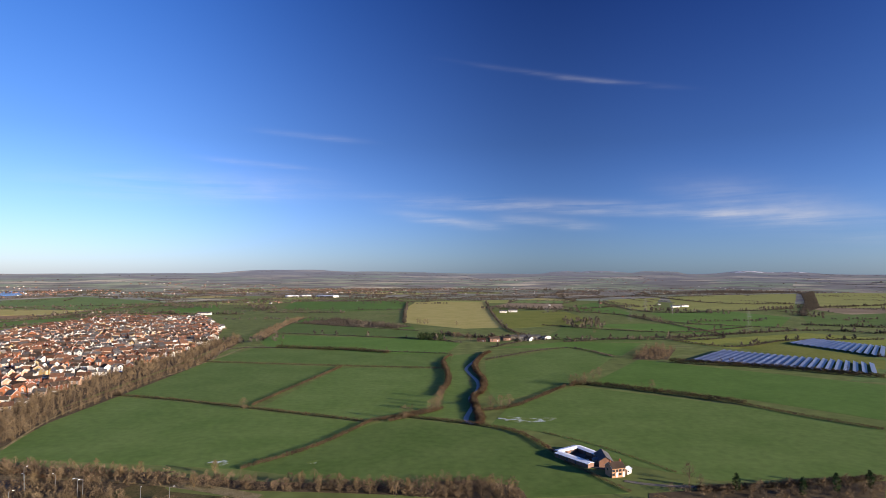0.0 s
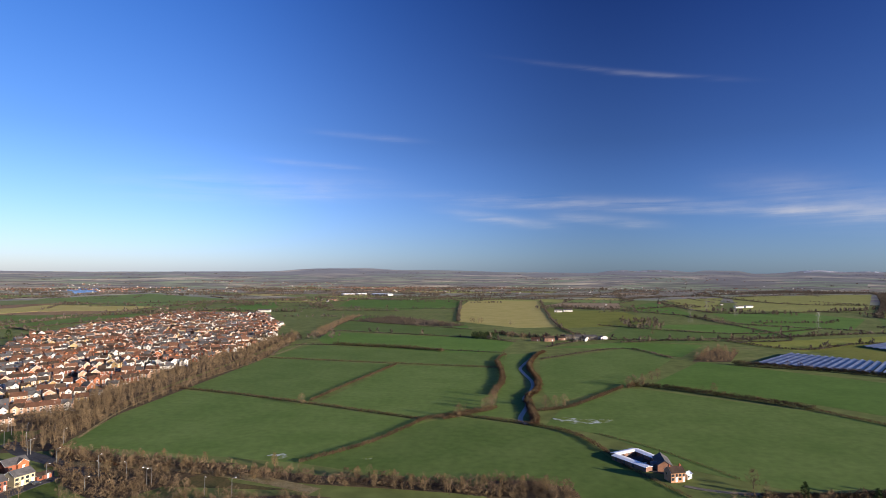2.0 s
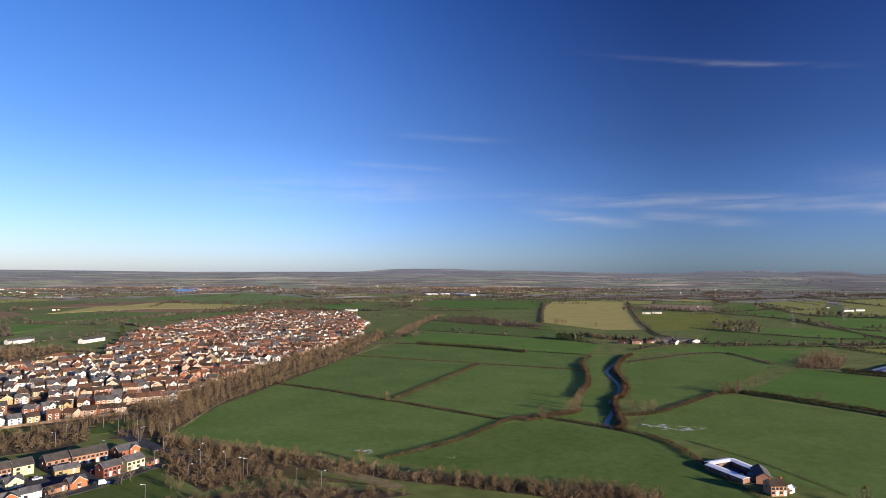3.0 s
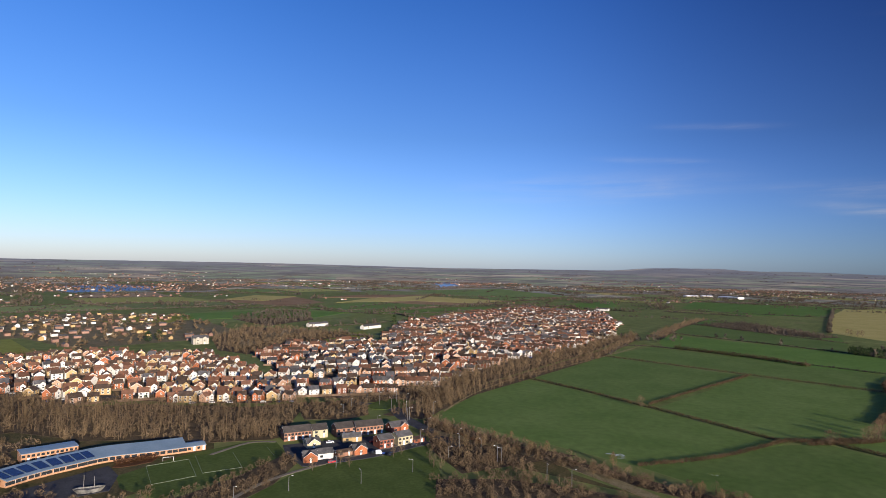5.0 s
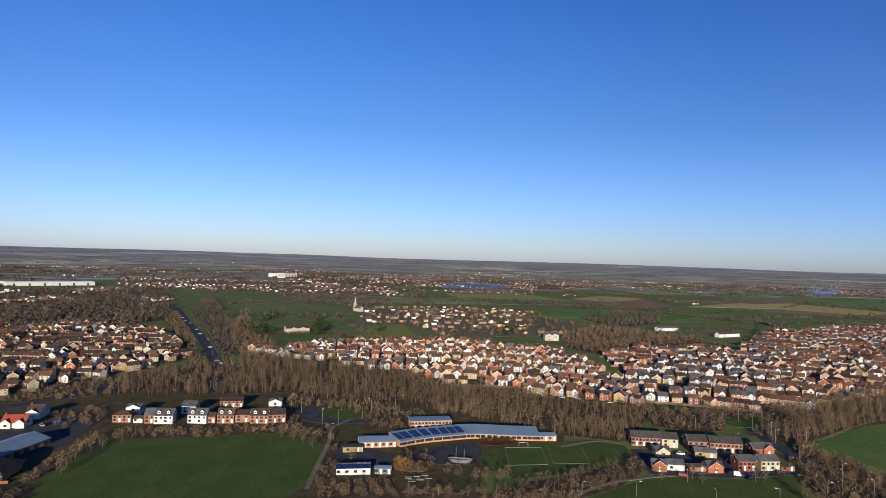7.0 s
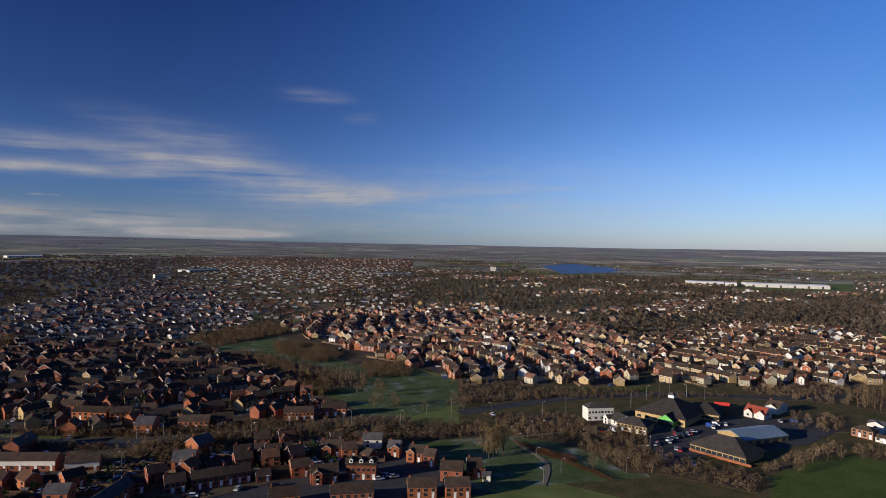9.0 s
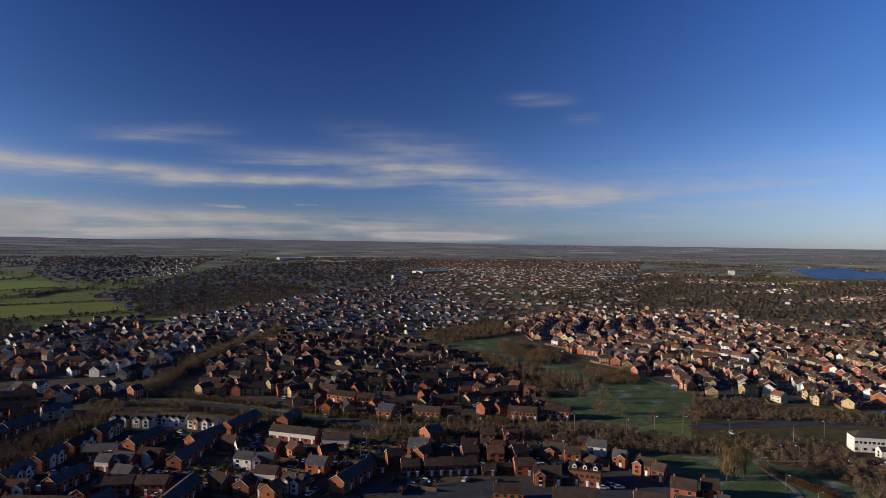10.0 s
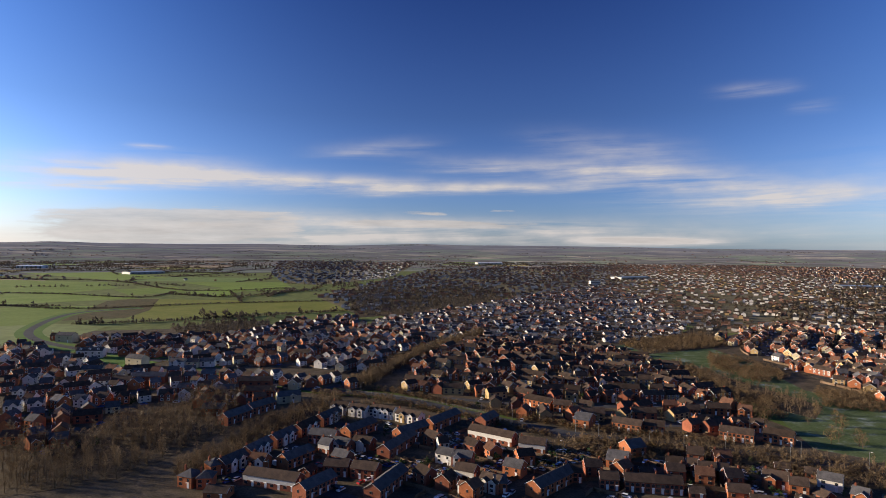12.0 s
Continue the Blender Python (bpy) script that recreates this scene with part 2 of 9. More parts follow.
M = {
    "meadow": mat("meadow_grass", (0.105, 0.135, 0.044), (0.145, 0.172, 0.06), 40, per_object=0.1, fine=0.3),
    "dark_tile": mat("dark_grey_brown_roof_tiles", (0.042, 0.038, 0.036), (0.070, 0.060, 0.055), 3, per_object=0.2, per_island=0.2, fine=0.4, bump=0.04),
    "pylon": mat("weathered_steel", (0.10, 0.10, 0.10), (0.15, 0.15, 0.15), 4, rough=0.6),
    "dry_grass": mat("dry_grass", (0.13, 0.105, 0.05), (0.22, 0.18, 0.10), 5, fine=0.6),
    # lighter pasture: glare of haze towards the sun is put into the colour
    "sunny": mat("sunlit_pasture", (0.125, 0.185, 0.034), (0.165, 0.22, 0.05), 50, per_object=0.1, fine=0.25),
    "land": mat("winter_land", (0.098, 0.122, 0.036), (0.128, 0.148, 0.048), 120, third=(0.14, 0.13, 0.06), third_at=0.6),
    "pasture": mat("pasture_grass", (0.078, 0.123, 0.029), (0.105, 0.150, 0.042), 45, per_object=0.12, fine=0.25, bump=0.1),
    "lush": mat("lush_pasture", (0.074, 0.136, 0.026), (0.098, 0.166, 0.037), 60, per_object=0.1, fine=0.2),
    "olive": mat("olive_pasture", (0.135, 0.155, 0.030), (0.185, 0.190, 0.045), 50, per_object=0.15, fine=0.25),
    "straw": mat("pale_stubble", (0.27, 0.24, 0.075), (0.34, 0.29, 0.11), 40, per_object=0.1, fine=0.2),
    "soil": mat("bare_soil", (0.16, 0.10, 0.055), (0.24, 0.16, 0.09), 40, per_object=0.15, fine=0.3),
    "rough": mat("rough_grass", (0.050, 0.052, 0.020), (0.105, 0.080, 0.036), 9, fine=0.6),
    "lawn": mat("park_grass", (0.055, 0.080, 0.018), (0.078, 0.105, 0.027), 16, fine=0.3),
    "leaf_floor": mat("woodland_floor", (0.05, 0.038, 0.024), (0.105, 0.078, 0.046), 6, fine=0.6),
    "garden": mat("garden_ground", (0.046, 0.038, 0.024), (0.104, 0.080, 0.056), 9, fine=0.6),
    "asphalt": mat("asphalt", (0.042, 0.043, 0.047), (0.066, 0.066, 0.070), 8, fine=0.3),
    "path": mat("gravel_path", (0.14, 0.125, 0.095), (0.19, 0.165, 0.13), 4, fine=0.3),
    "line": mat("white_line_paint", (0.15, 0.18, 0.12), (0.21, 0.24, 0.17), 2),
    "twig": mat("bare_twigs", (0.100, 0.071, 0.043), (0.192, 0.136, 0.080), 14, per_object=0.2, per_island=0.2, fine=0.4, thin=0.15),
    "hedge": mat("winter_hedge", (0.056, 0.042, 0.025), (0.128, 0.086, 0.048), 16, per_island=0.25, fine=0.5, thin=0.15),
    "ever": mat("evergreen_leaves", (0.020, 0.038, 0.014), (0.045, 0.068, 0.024), 5, per_island=0.3, fine=0.5, thin=0.15),
    "willow": mat("orange_willow_twigs", (0.22, 0.12, 0.03), (0.32, 0.18, 0.05), 5, per_island=0.2, thin=0.15),
    "bark": mat("bark", (0.06, 0.045, 0.03), (0.11, 0.085, 0.06), 1.5, per_object=0.3),
    "brick": mat("red_brick", (0.190, 0.066, 0.040), (0.262, 0.094, 0.056), 3, per_object=0.2, per_island=0.28, fine=0.35),
    "orange": mat("orange_brick", (0.270, 0.092, 0.042), (0.345, 0.125, 0.060), 3, per_object=0.15, per_island=0.28, fine=0.3),
    "buff": mat("buff_brick", (0.33, 0.225, 0.105), (0.42, 0.295, 0.145), 3, per_object=0.15, per_island=0.28, fine=0.3),
    "render": mat("white_render", (0.50, 0.47, 0.42), (0.62, 0.585, 0.53), 4, per_object=0.08, per_island=0.12, fine=0.15),
    "cream": mat("cream_render", (0.37, 0.32, 0.205), (0.45, 0.39, 0.26), 4, per_object=0.1, per_island=0.12, fine=0.15),
    "tile": mat("brown_roof_tiles", (0.042, 0.031, 0.025), (0.080, 0.055, 0.042), 3, per_object=0.3, per_island=0.28, fine=0.4, bump=0.04),
    "red_tile": mat("red_roof_tiles", (0.098, 0.050, 0.034), (0.150, 0.078, 0.050), 3, per_object=0.25, per_island=0.28, fine=0.4, bump=0.04),
    "slate": mat("grey_slates", (0.056, 0.054, 0.057), (0.102, 0.097, 0.098), 3, rough=0.88, per_object=0.25, per_island=0.28, fine=0.35, bump=0.03),
    "pvc": mat("white_frames", (0.62, 0.61, 0.59), (0.72, 0.71, 0.69), 1, rough=0.4),
    "glass": mat("dark_panes", (0.015, 0.018, 0.022), (0.03, 0.035, 0.04), 1, rough=0.12),
    "dark": mat("dark_paint", (0.03, 0.03, 0.035), (0.05, 0.05, 0.055), 1, rough=0.5),
    "steel": mat("galvanised_steel", (0.13, 0.13, 0.13), (0.19, 0.19, 0.19), 1, rough=0.45, metal=0.6),
    # the blue of reflected higher sky is put into the base colour
    "water": mat("still_water", (0.022, 0.045, 0.11), (0.03, 0.06, 0.14), 60, rough=0.4),
    "flood": mat("flood_water", (0.10, 0.12, 0.15), (0.15, 0.175, 0.21), 60, rough=0.25),
    "frosty": mat("frosted_park_grass", (0.052, 0.078, 0.024), (0.085, 0.112, 0.052), 14, fine=0.4, third=(0.20, 0.235, 0.21), third_at=0.55),
    "bank": mat("frosty_bank", (0.19, 0.18, 0.155), (0.31, 0.29, 0.25), 7, rough=0.5, fine=0.5),
    "snow": mat("thin_snow", (0.13, 0.135, 0.15), (0.28, 0.29, 0.33), 70, fine=0.4, third=(0.75, 0.76, 0.8), third_at=0.56),
    "fence": mat("weathered_fence", (0.09, 0.06, 0.04), (0.16, 0.11, 0.075), 3, per_island=0.3),
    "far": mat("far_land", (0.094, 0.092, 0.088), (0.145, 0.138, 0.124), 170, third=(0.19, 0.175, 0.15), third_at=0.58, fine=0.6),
    "blue_roof": mat("blue_grey_metal_roof", (0.135, 0.190, 0.235), (0.180, 0.235, 0.280), 8, rough=0.45, fine=0.15),
    "white_roof": mat("white_metal_roof", (0.72, 0.74, 0.78), (0.82, 0.83, 0.86), 6, rough=0.5, fine=0.15),
    "solar": mat("solar_panels", (0.012, 0.018, 0.05), (0.02, 0.03, 0.075), 2, rough=0.18),
    # paler than the roof panels: reflected sky is painted into the colour
    "solar_far": mat("field_solar_panels", (0.055, 0.067, 0.11), (0.10, 0.115, 0.165), 6, rough=0.3, per_object=0.15),
    "green": mat("green_canopy", (0.06, 0.30, 0.04), (0.10, 0.40, 0.07), 2, rough=0.5),
    "clay": mat("red_clay_tiles", (0.22, 0.050, 0.032), (0.30, 0.072, 0.045), 3, fine=0.4),
    "red": mat("red_paint", (0.45, 0.03, 0.02), (0.55, 0.05, 0.03), 2, rough=0.5),
    "timber": mat("grey_timber", (0.12, 0.115, 0.105), (0.20, 0.19, 0.17), 2, fine=0.5),
    "frost": mat("frost_on_wet_grass", (0.088, 0.126, 0.026), (0.116, 0.154, 0.038), 7, fine=0.6, third=(0.55, 0.60, 0.66), third_at=0.5),
    "far_hedge": mat("far_hedges", (0.066, 0.056, 0.043), (0.122, 0.098, 0.073), 90, per_island=0.3, fine=0.4, thin=0.2),
    "scrub": mat("dark_brown_scrub", (0.096, 0.064, 0.036), (0.172, 0.118, 0.064), 12, per_island=0.25, fine=0.4, thin=0.15),
    # twig colour darkened, as for trees lit from the side
    "town_tree": mat("shaded_town_trees", (0.058, 0.046, 0.034), (0.118, 0.088, 0.060), 60, per_island=0.35, fine=0.4, thin=0.15),
    "town_ground": mat("town_gardens_and_streets", (0.100, 0.092, 0.046), (0.168, 0.135, 0.082), 26, fine=0.6),
    "poplar": mat("golden_bare_twigs", (0.130, 0.090, 0.046), (0.205, 0.145, 0.074), 6, per_island=0.2, thin=0.15),
    "bramble": mat("russet_brambles", (0.115, 0.058, 0.032), (0.17, 0.088, 0.048), 6, per_island=0.25, thin=0.4),
}


def far_fields_material():
    """Small far fields, drawn out along the slope of the rim hills, with dark hedges and woods between them. Their
    colours are paled for haze.
    """
    m = M["far"]
    nt = m.node_tree
    N, L = nt.nodes, nt.links
    b = N["Principled BSDF"]
    co = N.new("ShaderNodeTexCoord")
    xyz = N.new("ShaderNodeSeparateXYZ")
    L.new(co.outputs["Object"], xyz.inputs[0])

    def calc(op, p, q):
        n = N.new("ShaderNodeMath")
        n.operation = op
        for s, v in zip(n.inputs, (p, q)):
            if isinstance(v, (int, float)):
                s.default_value = v
            else:
                L.new(v, s)
        return n.outputs[0]

    x, y = xyz.outputs[0], xyz.outputs[1]
    round_ = calc("MULTIPLY", calc("ARCTAN2", calc("MULTIPLY", y, -1.0), calc("MULTIPLY", x, -1.0)), 4300.0)
    out = calc("SQRT", calc("ADD", calc("MULTIPLY", x, x), calc("MULTIPLY", y, y)), 0.0)
    away = out
    drift = N.new("ShaderNodeTexNoise")
    drift.inputs["Scale"].default_value, drift.inputs["Detail"].default_value = 1 / 420.0, 2.0
    L.new(co.outputs["Object"], drift.inputs["Vector"])
    out = calc("ADD", out, calc("MULTIPLY", drift.outputs["Fac"], 90.0))
    at = N.new("ShaderNodeCombineXYZ")
    L.new(calc("DIVIDE", round_, 420.0), at.inputs[0])
    L.new(calc("DIVIDE", out, 78.0), at.inputs[1])
    cells = N.new("ShaderNodeTexVoronoi")
    L.new(at.outputs[0], cells.inputs["Vector"])
    cells.inputs["Scale"].default_value = 1.0
    pick = N.new("ShaderNodeSeparateColor")
    L.new(cells.outputs["Color"], pick.inputs[0])
    ramp = N.new("ShaderNodeValToRGB")
    ramp.color_ramp.interpolation = "CONSTANT"
    e = ramp.color_ramp.elements
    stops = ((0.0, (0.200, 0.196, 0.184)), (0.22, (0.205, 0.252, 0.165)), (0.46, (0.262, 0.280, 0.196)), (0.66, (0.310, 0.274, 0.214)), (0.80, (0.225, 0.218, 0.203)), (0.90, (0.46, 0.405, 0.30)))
    while len(e) < len(stops):
        e.new(0.5)
    for k, (p, c) in zip(e, stops):
        k.position, k.color = p, (*c, 1)
    L.new(pick.outputs[0], ramp.inputs[0])
    trees = N.new("ShaderNodeTexNoise")
    trees.inputs["Scale"].default_value, trees.inputs["Detail"].default_value = 1.3, 8.0
    trees.inputs["Roughness"].default_value = 0.68
    L.new(at.outputs[0], trees.inputs["Vector"])
    wooded = N.new("ShaderNodeMapRange")
    wooded.inputs["From Min"].default_value, wooded.inputs["From Max"].default_value = 0.43, 0.57
    L.new(trees.outputs["Fac"], wooded.inputs["Value"])
    mix = N.new("ShaderNodeMix")
    mix.data_type = "RGBA"
    L.new(wooded.outputs[0], mix.inputs[0])
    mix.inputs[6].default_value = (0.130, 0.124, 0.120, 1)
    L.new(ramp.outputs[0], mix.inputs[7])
    # distance haze put into the colour, blue-grey and stronger on the higher slopes
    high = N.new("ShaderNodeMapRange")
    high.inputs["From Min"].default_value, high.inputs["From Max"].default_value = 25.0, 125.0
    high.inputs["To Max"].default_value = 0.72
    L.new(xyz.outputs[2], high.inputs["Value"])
    far_haze = N.new("ShaderNodeMix")
    far_haze.data_type = "RGBA"
    L.new(high.outputs[0], far_haze.inputs[0])
    L.new(mix.outputs[2], far_haze.inputs[6])
    far_haze.inputs[7].default_value = (0.215, 0.232, 0.270, 1)
    L.new(far_haze.outputs[2], b.inputs["Base Color"])
    # hand-set shading normal, tipped inward to catch low sun, on level land too
    lit_normal = N.new("ShaderNodeCombineXYZ")
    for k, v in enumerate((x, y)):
        L.new(calc("MULTIPLY", calc("DIVIDE", v, away), -0.10), lit_normal.inputs[k])
    lit_normal.inputs[2].default_value = 1.0
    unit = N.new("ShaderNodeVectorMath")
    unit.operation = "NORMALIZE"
    L.new(lit_normal.outputs[0], unit.inputs[0])
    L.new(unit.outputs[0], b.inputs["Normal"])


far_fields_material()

# ------------------------------------------------------------ builders


def part(name, bm, material, parent=None, label=""):
    me = bpy.data.meshes.new(name)
    bm.to_mesh(me)
    bm.free()
    for m in material if isinstance(material, (list, tuple)) else (material,):
        me.materials.append(m)
    ob = new(name, me)
    ob.parent = parent
    if label:
        tagged(ob, label)
    return ob


def thing(name, x, y, z=0.0, turn=0.0):
    e = new(name)
    e.empty_display_size = 0.5
    e.matrix_basis = pose(x, y, z, 0, 0, turn)
    return e


def box(bm, x0, x1, y0, y1, z0, z1, mi=0):
    v = [bm.verts.new(p) for p in ((x0, y0, z0), (x1, y0, z0), (x1, y1, z0), (x0, y1, z0), (x0, y0, z1), (x1, y0, z1), (x1, y1, z1), (x0, y1, z1))]
    for q in ((3, 2, 1, 0), (4, 5, 6, 7), (0, 1, 5, 4), (1, 2, 6, 5), (2, 3, 7, 6), (3, 0, 4, 7)):
        f = bm.faces.new([v[i] for i in q])
        f.material_index = mi
    return v


def boxes(*rows):
    bm = bmesh.new()
    for r in rows:
        box(bm, *r)
    return bm


def inside(pts, x, y):
    c = False
    j = len(pts) - 1
    for i in range(len(pts)):
        (xi, yi), (xj, yj) = pts[i], pts[j]
        if (yi > y) != (yj > y) and x < (xj - xi) * (y - yi) / (yj - yi) + xi:
            c = not c
        j = i
    return c


def along(pts, step):
    """Places and directions every step metres along a line of plan points."""
    rest = 0.0
    for (x0, y0), (x1, y1) in zip(pts, pts[1:]):
        d = math.hypot(x1 - x0, y1 - y0)
        s = rest
        while s < d:
            k = s / d
            yield x0 + (x1 - x0) * k, y0 + (y1 - y0) * k, math.degrees(math.atan2(y1 - y0, x1 - x0))
            s += step
        rest = s - d


def smooth(pts, n=6, closed=False):
    """A rounded line through plan points."""
    out = []
    m = len(pts)
    for i in range(m if closed else m - 1):
        p = [pts[(i + k) % m] if closed else pts[min(max(i + k, 0), m - 1)] for k in (-1, 0, 1, 2)]
        for k in range(n):
            t = k / n
            out.append(tuple(0.5 * (2 * p[1][c] + (p[2][c] - p[0][c]) * t + (2 * p[0][c] - 5 * p[1][c] + 4 * p[2][c] - p[3][c]) * t * t
                                    + (3 * p[1][c] - p[0][c] - 3 * p[2][c] + p[3][c]) * t ** 3) for c in (0, 1)))
    if not closed:
        out.append(pts[-1])
    return out


LEVELS = []      # heights of the ground sheets laid so far, with the ground that they cover


def level(z, pts):
    """The next free height at or over z, 4 mm clear of every sheet that lies over the same ground."""
    box_ = (min(p[0] for p in pts), max(p[0] for p in pts), min(p[1] for p in pts), max(p[1] for p in pts))
    near = sorted(q for q, a0, a1, b0, b1 in LEVELS if a0 < box_[1] and a1 > box_[0] and b0 < box_[3] and b1 > box_[2])
    for q in near:
        if abs(q - z) < 0.004:
            z = q + 0.0042
    LEVELS.append((z, *box_))
    return z


USED = []        # plan shapes already taken


def sheet(name, pts, material, lift, label, category, thick=0.3, kind="structure", rounded=0):
    """A slab of ground over plan points, proud of the land by lift."""
    if rounded:
        pts = smooth(pts, rounded, True)
    USED.append(pts)
    lift = level(lift, pts)
    bm = bmesh.new()
    top = [bm.verts.new((x, y, lift)) for x, y in pts]
    f = bm.faces.new(top)
    f.normal_update()
    if f.normal.z < 0:
        f.normal_flip()
    bmesh.ops.extrude_face_region(bm, geom=[f])
    for v in top:
        v.co.z -= thick
    bmesh.ops.recalc_face_normals(bm, faces=bm.faces)
    return tagged(part(name, bm, material), label, category, kind=kind)


def ribbon(name, pts, width, material, lift, label, category, kind="structure", rounded=5):
    if rounded and len(pts) > 2:
        pts = smooth(pts, rounded)
    z = level(lift, pts)
    bm = bmesh.new()
    rows = []
    for i, (x, y) in enumerate(pts):
        a, b = pts[max(i - 1, 0)], pts[min(i + 1, len(pts) - 1)]
        d = Vector((b[0] - a[0], b[1] - a[1]))
        d = d.normalized() if d.length else Vector((1, 0))
        n = Vector((-d.y, d.x)) * width / 2
        rows.append([bm.verts.new(p) for p in ((x + n.x, y + n.y, -0.2), (x + n.x, y + n.y, z), (x - n.x, y - n.y, z), (x - n.x, y - n.y, -0.2))])
    for r, s in zip(rows, rows[1:]):
        for k in range(3):
            bm.faces.new((r[k], r[k + 1], s[k + 1], s[k]))
    bmesh.ops.recalc_face_normals(bm, faces=bm.faces)
    return tagged(part(name, bm, material), label, category, kind=kind)


# many small pieces joined: triangles gathered from small forms
def soup(name, items, materials, label, category, kind="stuff"):
    """items: rows of (verts, tris, slots, x, y, z, scale, turn); one mesh of kind stuff."""
    vs, fs, ms, n = [], [], [], 0
    for v, f, s, x, y, z, k, turn in items:
        c, d = math.cos(turn), math.sin(turn)
        kx, kz = k if isinstance(k, tuple) else (k, k)
        w = np.empty_like(v)
        w[:, 0] = (v[:, 0] * c - v[:, 1] * d) * kx + x
        w[:, 1] = (v[:, 0] * d + v[:, 1] * c) * kx + y
        w[:, 2] = v[:, 2] * kz + z
        vs.append(w)
        fs.append(f + n)
        ms.append(s)
        n += len(v)
    if not vs:
        return None
    V, F, S = np.concatenate(vs), np.concatenate(fs), np.concatenate(ms)
    me = bpy.data.meshes.new(name)
    me.vertices.add(len(V))
    me.vertices.foreach_set("co", V.astype(np.float32).ravel())
    me.loops.add(len(F) * 3)
    me.loops.foreach_set("vertex_index", F.astype(np.int32).ravel())
    me.polygons.add(len(F))
    me.polygons.foreach_set("loop_start", np.arange(len(F), dtype=np.int32) * 3)
    me.polygons.foreach_set("material_index", S.astype(np.int32))
    me.update(calc_edges=True)
    me.shade_flat()
    for m in materials:
        me.materials.append(m)
    return tagged(new(name, me), label, category, kind=kind)


def tris_of(bm):
    bmesh.ops.triangulate(bm, faces=bm.faces)
    bm.verts.index_update()
    v = np.array([x.co[:] for x in bm.verts])
    f = np.array([[x.index for x in g.verts] for g in bm.faces])
    s = np.array([g.material_index for g in bm.faces])
    bm.free()
    return v, f, s


# ---- plants
def twig_crown(r, n, low, high, wide, length, width, up=0.6, narrow=1.0):
    """n thin tapering twigs that fan out through a crown."""
    v, f = [], []
    for i in range(n):
        z = r.uniform(low, high)
        k = (z - low) / (high - low)
        rad = wide * math.sin(math.pi * min(max(0.12 + 0.86 * k, 0), 1)) ** 0.7 * math.sqrt(r.random()) * narrow
        a = r.uniform(0, 2 * math.pi)
        p = Vector((rad * math.cos(a), rad * math.sin(a), z))
        d = Vector((math.cos(a) * (1 - up) + r.gauss(0, 0.35), math.sin(a) * (1 - up) + r.gauss(0, 0.35), up + r.gauss(0, 0.25))).normalized()
        L = length * r.uniform(0.6, 1.3)
        s = d.cross(Vector((r.gauss(0, 1), r.gauss(0, 1), r.gauss(0, 1)))).normalized() * width * r.uniform(0.6, 1.3)
        q = p - d * L * 0.5
        m = len(v)
        v += [tuple(q - s), tuple(q + s), tuple(q + d * L + s * 0.15)]
        f.append((m, m + 1, m + 2))
    return v, f


def limb(v, f, p, q, r0, r1, n=4):
    p, q = Vector(p), Vector(q)
    d = (q - p).normalized()
    a = d.orthogonal().normalized()
    b = d.cross(a)
    m = len(v)
    for c, r in ((p, r0), (q, r1)):
        for i in range(n):
            t = 2 * math.pi * i / n
            v.append(tuple(c + (a * math.cos(t) + b * math.sin(t)) * r))
    for i in range(n):
        j = (i + 1) % n
        f.append((m + i, m + j, m + n + j))
        f.append((m + i, m + n + j, m + n + i))


def trunk_form(r, h=10.0, wide=3.0, limbs=6, n=6):
    v, f = [], []
    top = Vector((r.gauss(0, 0.2), r.gauss(0, 0.2), h * 0.42))
    limb(v, f, (0, 0, -0.3), top, h * 0.022, h * 0.014, n)
    limb(v, f, top, top + Vector((r.gauss(0, 0.4), r.gauss(0, 0.4), h * 0.42)), h * 0.014, h * 0.003)
    for i in range(limbs):
        t = 2 * math.pi * i / limbs + r.uniform(-0.4, 0.4)
        z = h * r.uniform(0.25, 0.5)
        w = wide * r.uniform(0.55, 0.95)
        e = Vector((math.cos(t) * w, math.sin(t) * w, z + h * r.uniform(0.2, 0.36)))
        limb(v, f, (0, 0, z), e, h * 0.010, h * 0.002, 3)
    return v, f


def tree_form(seed, h=10.0, wide=3.0, n=90, width=0.085, length=2.2, low=0.28):
    r = random.Random(seed)
    v, f = trunk_form(r, h, wide, 3, 4)
    v2, f2 = twig_crown(r, n, h * low, h * 0.97, wide, length, width, 0.42)
    m = len(v)
    f += [tuple(i + m for i in t) for t in f2]
    v += v2
    return np.array(v), np.array(f), np.zeros(len(f), int)


def clump_form(seed, h=2.6, wide=1.3, n=46, width=0.12, length=1.0, up=0.55):
    r = random.Random(seed)
    v, f = twig_crown(r, n, 0.1 * h, 0.92 * h, wide, length, width, up)
    return np.array(v), np.array(f), np.zeros(len(f), int)


FINE = [tree_form(s, 10, r, 185, w * 0.58, 1.25, 0.2) for s, r, w in ((1, 3.0, 0.09), (2, 3.6, 0.09), (3, 2.5, 0.085), (4, 3.2, 0.10), (5, 2.2, 0.085), (6, 3.9, 0.10))]
FINE_SHRUB = [clump_form(s, 2.6, w, 64, 0.065, 0.75, 0.4) for s, w in ((31, 1.4), (32, 1.7), (33, 1.2), (34, 1.5))]
LIGHT = [clump_form(s, 10, w, 30, 0.24, 2.6, 0.6) for s, w in ((71, 2.9), (72, 3.4), (73, 2.4))]
BARE = [tree_form(s, 10, r, 72, w * 1.25, 1.5, 0.22) for s, r, w in ((1, 2.9, 0.09), (2, 3.5, 0.09), (3, 2.4, 0.085), (4, 3.1, 0.10), (5, 2.0, 0.085), (6, 3.8, 0.10))]
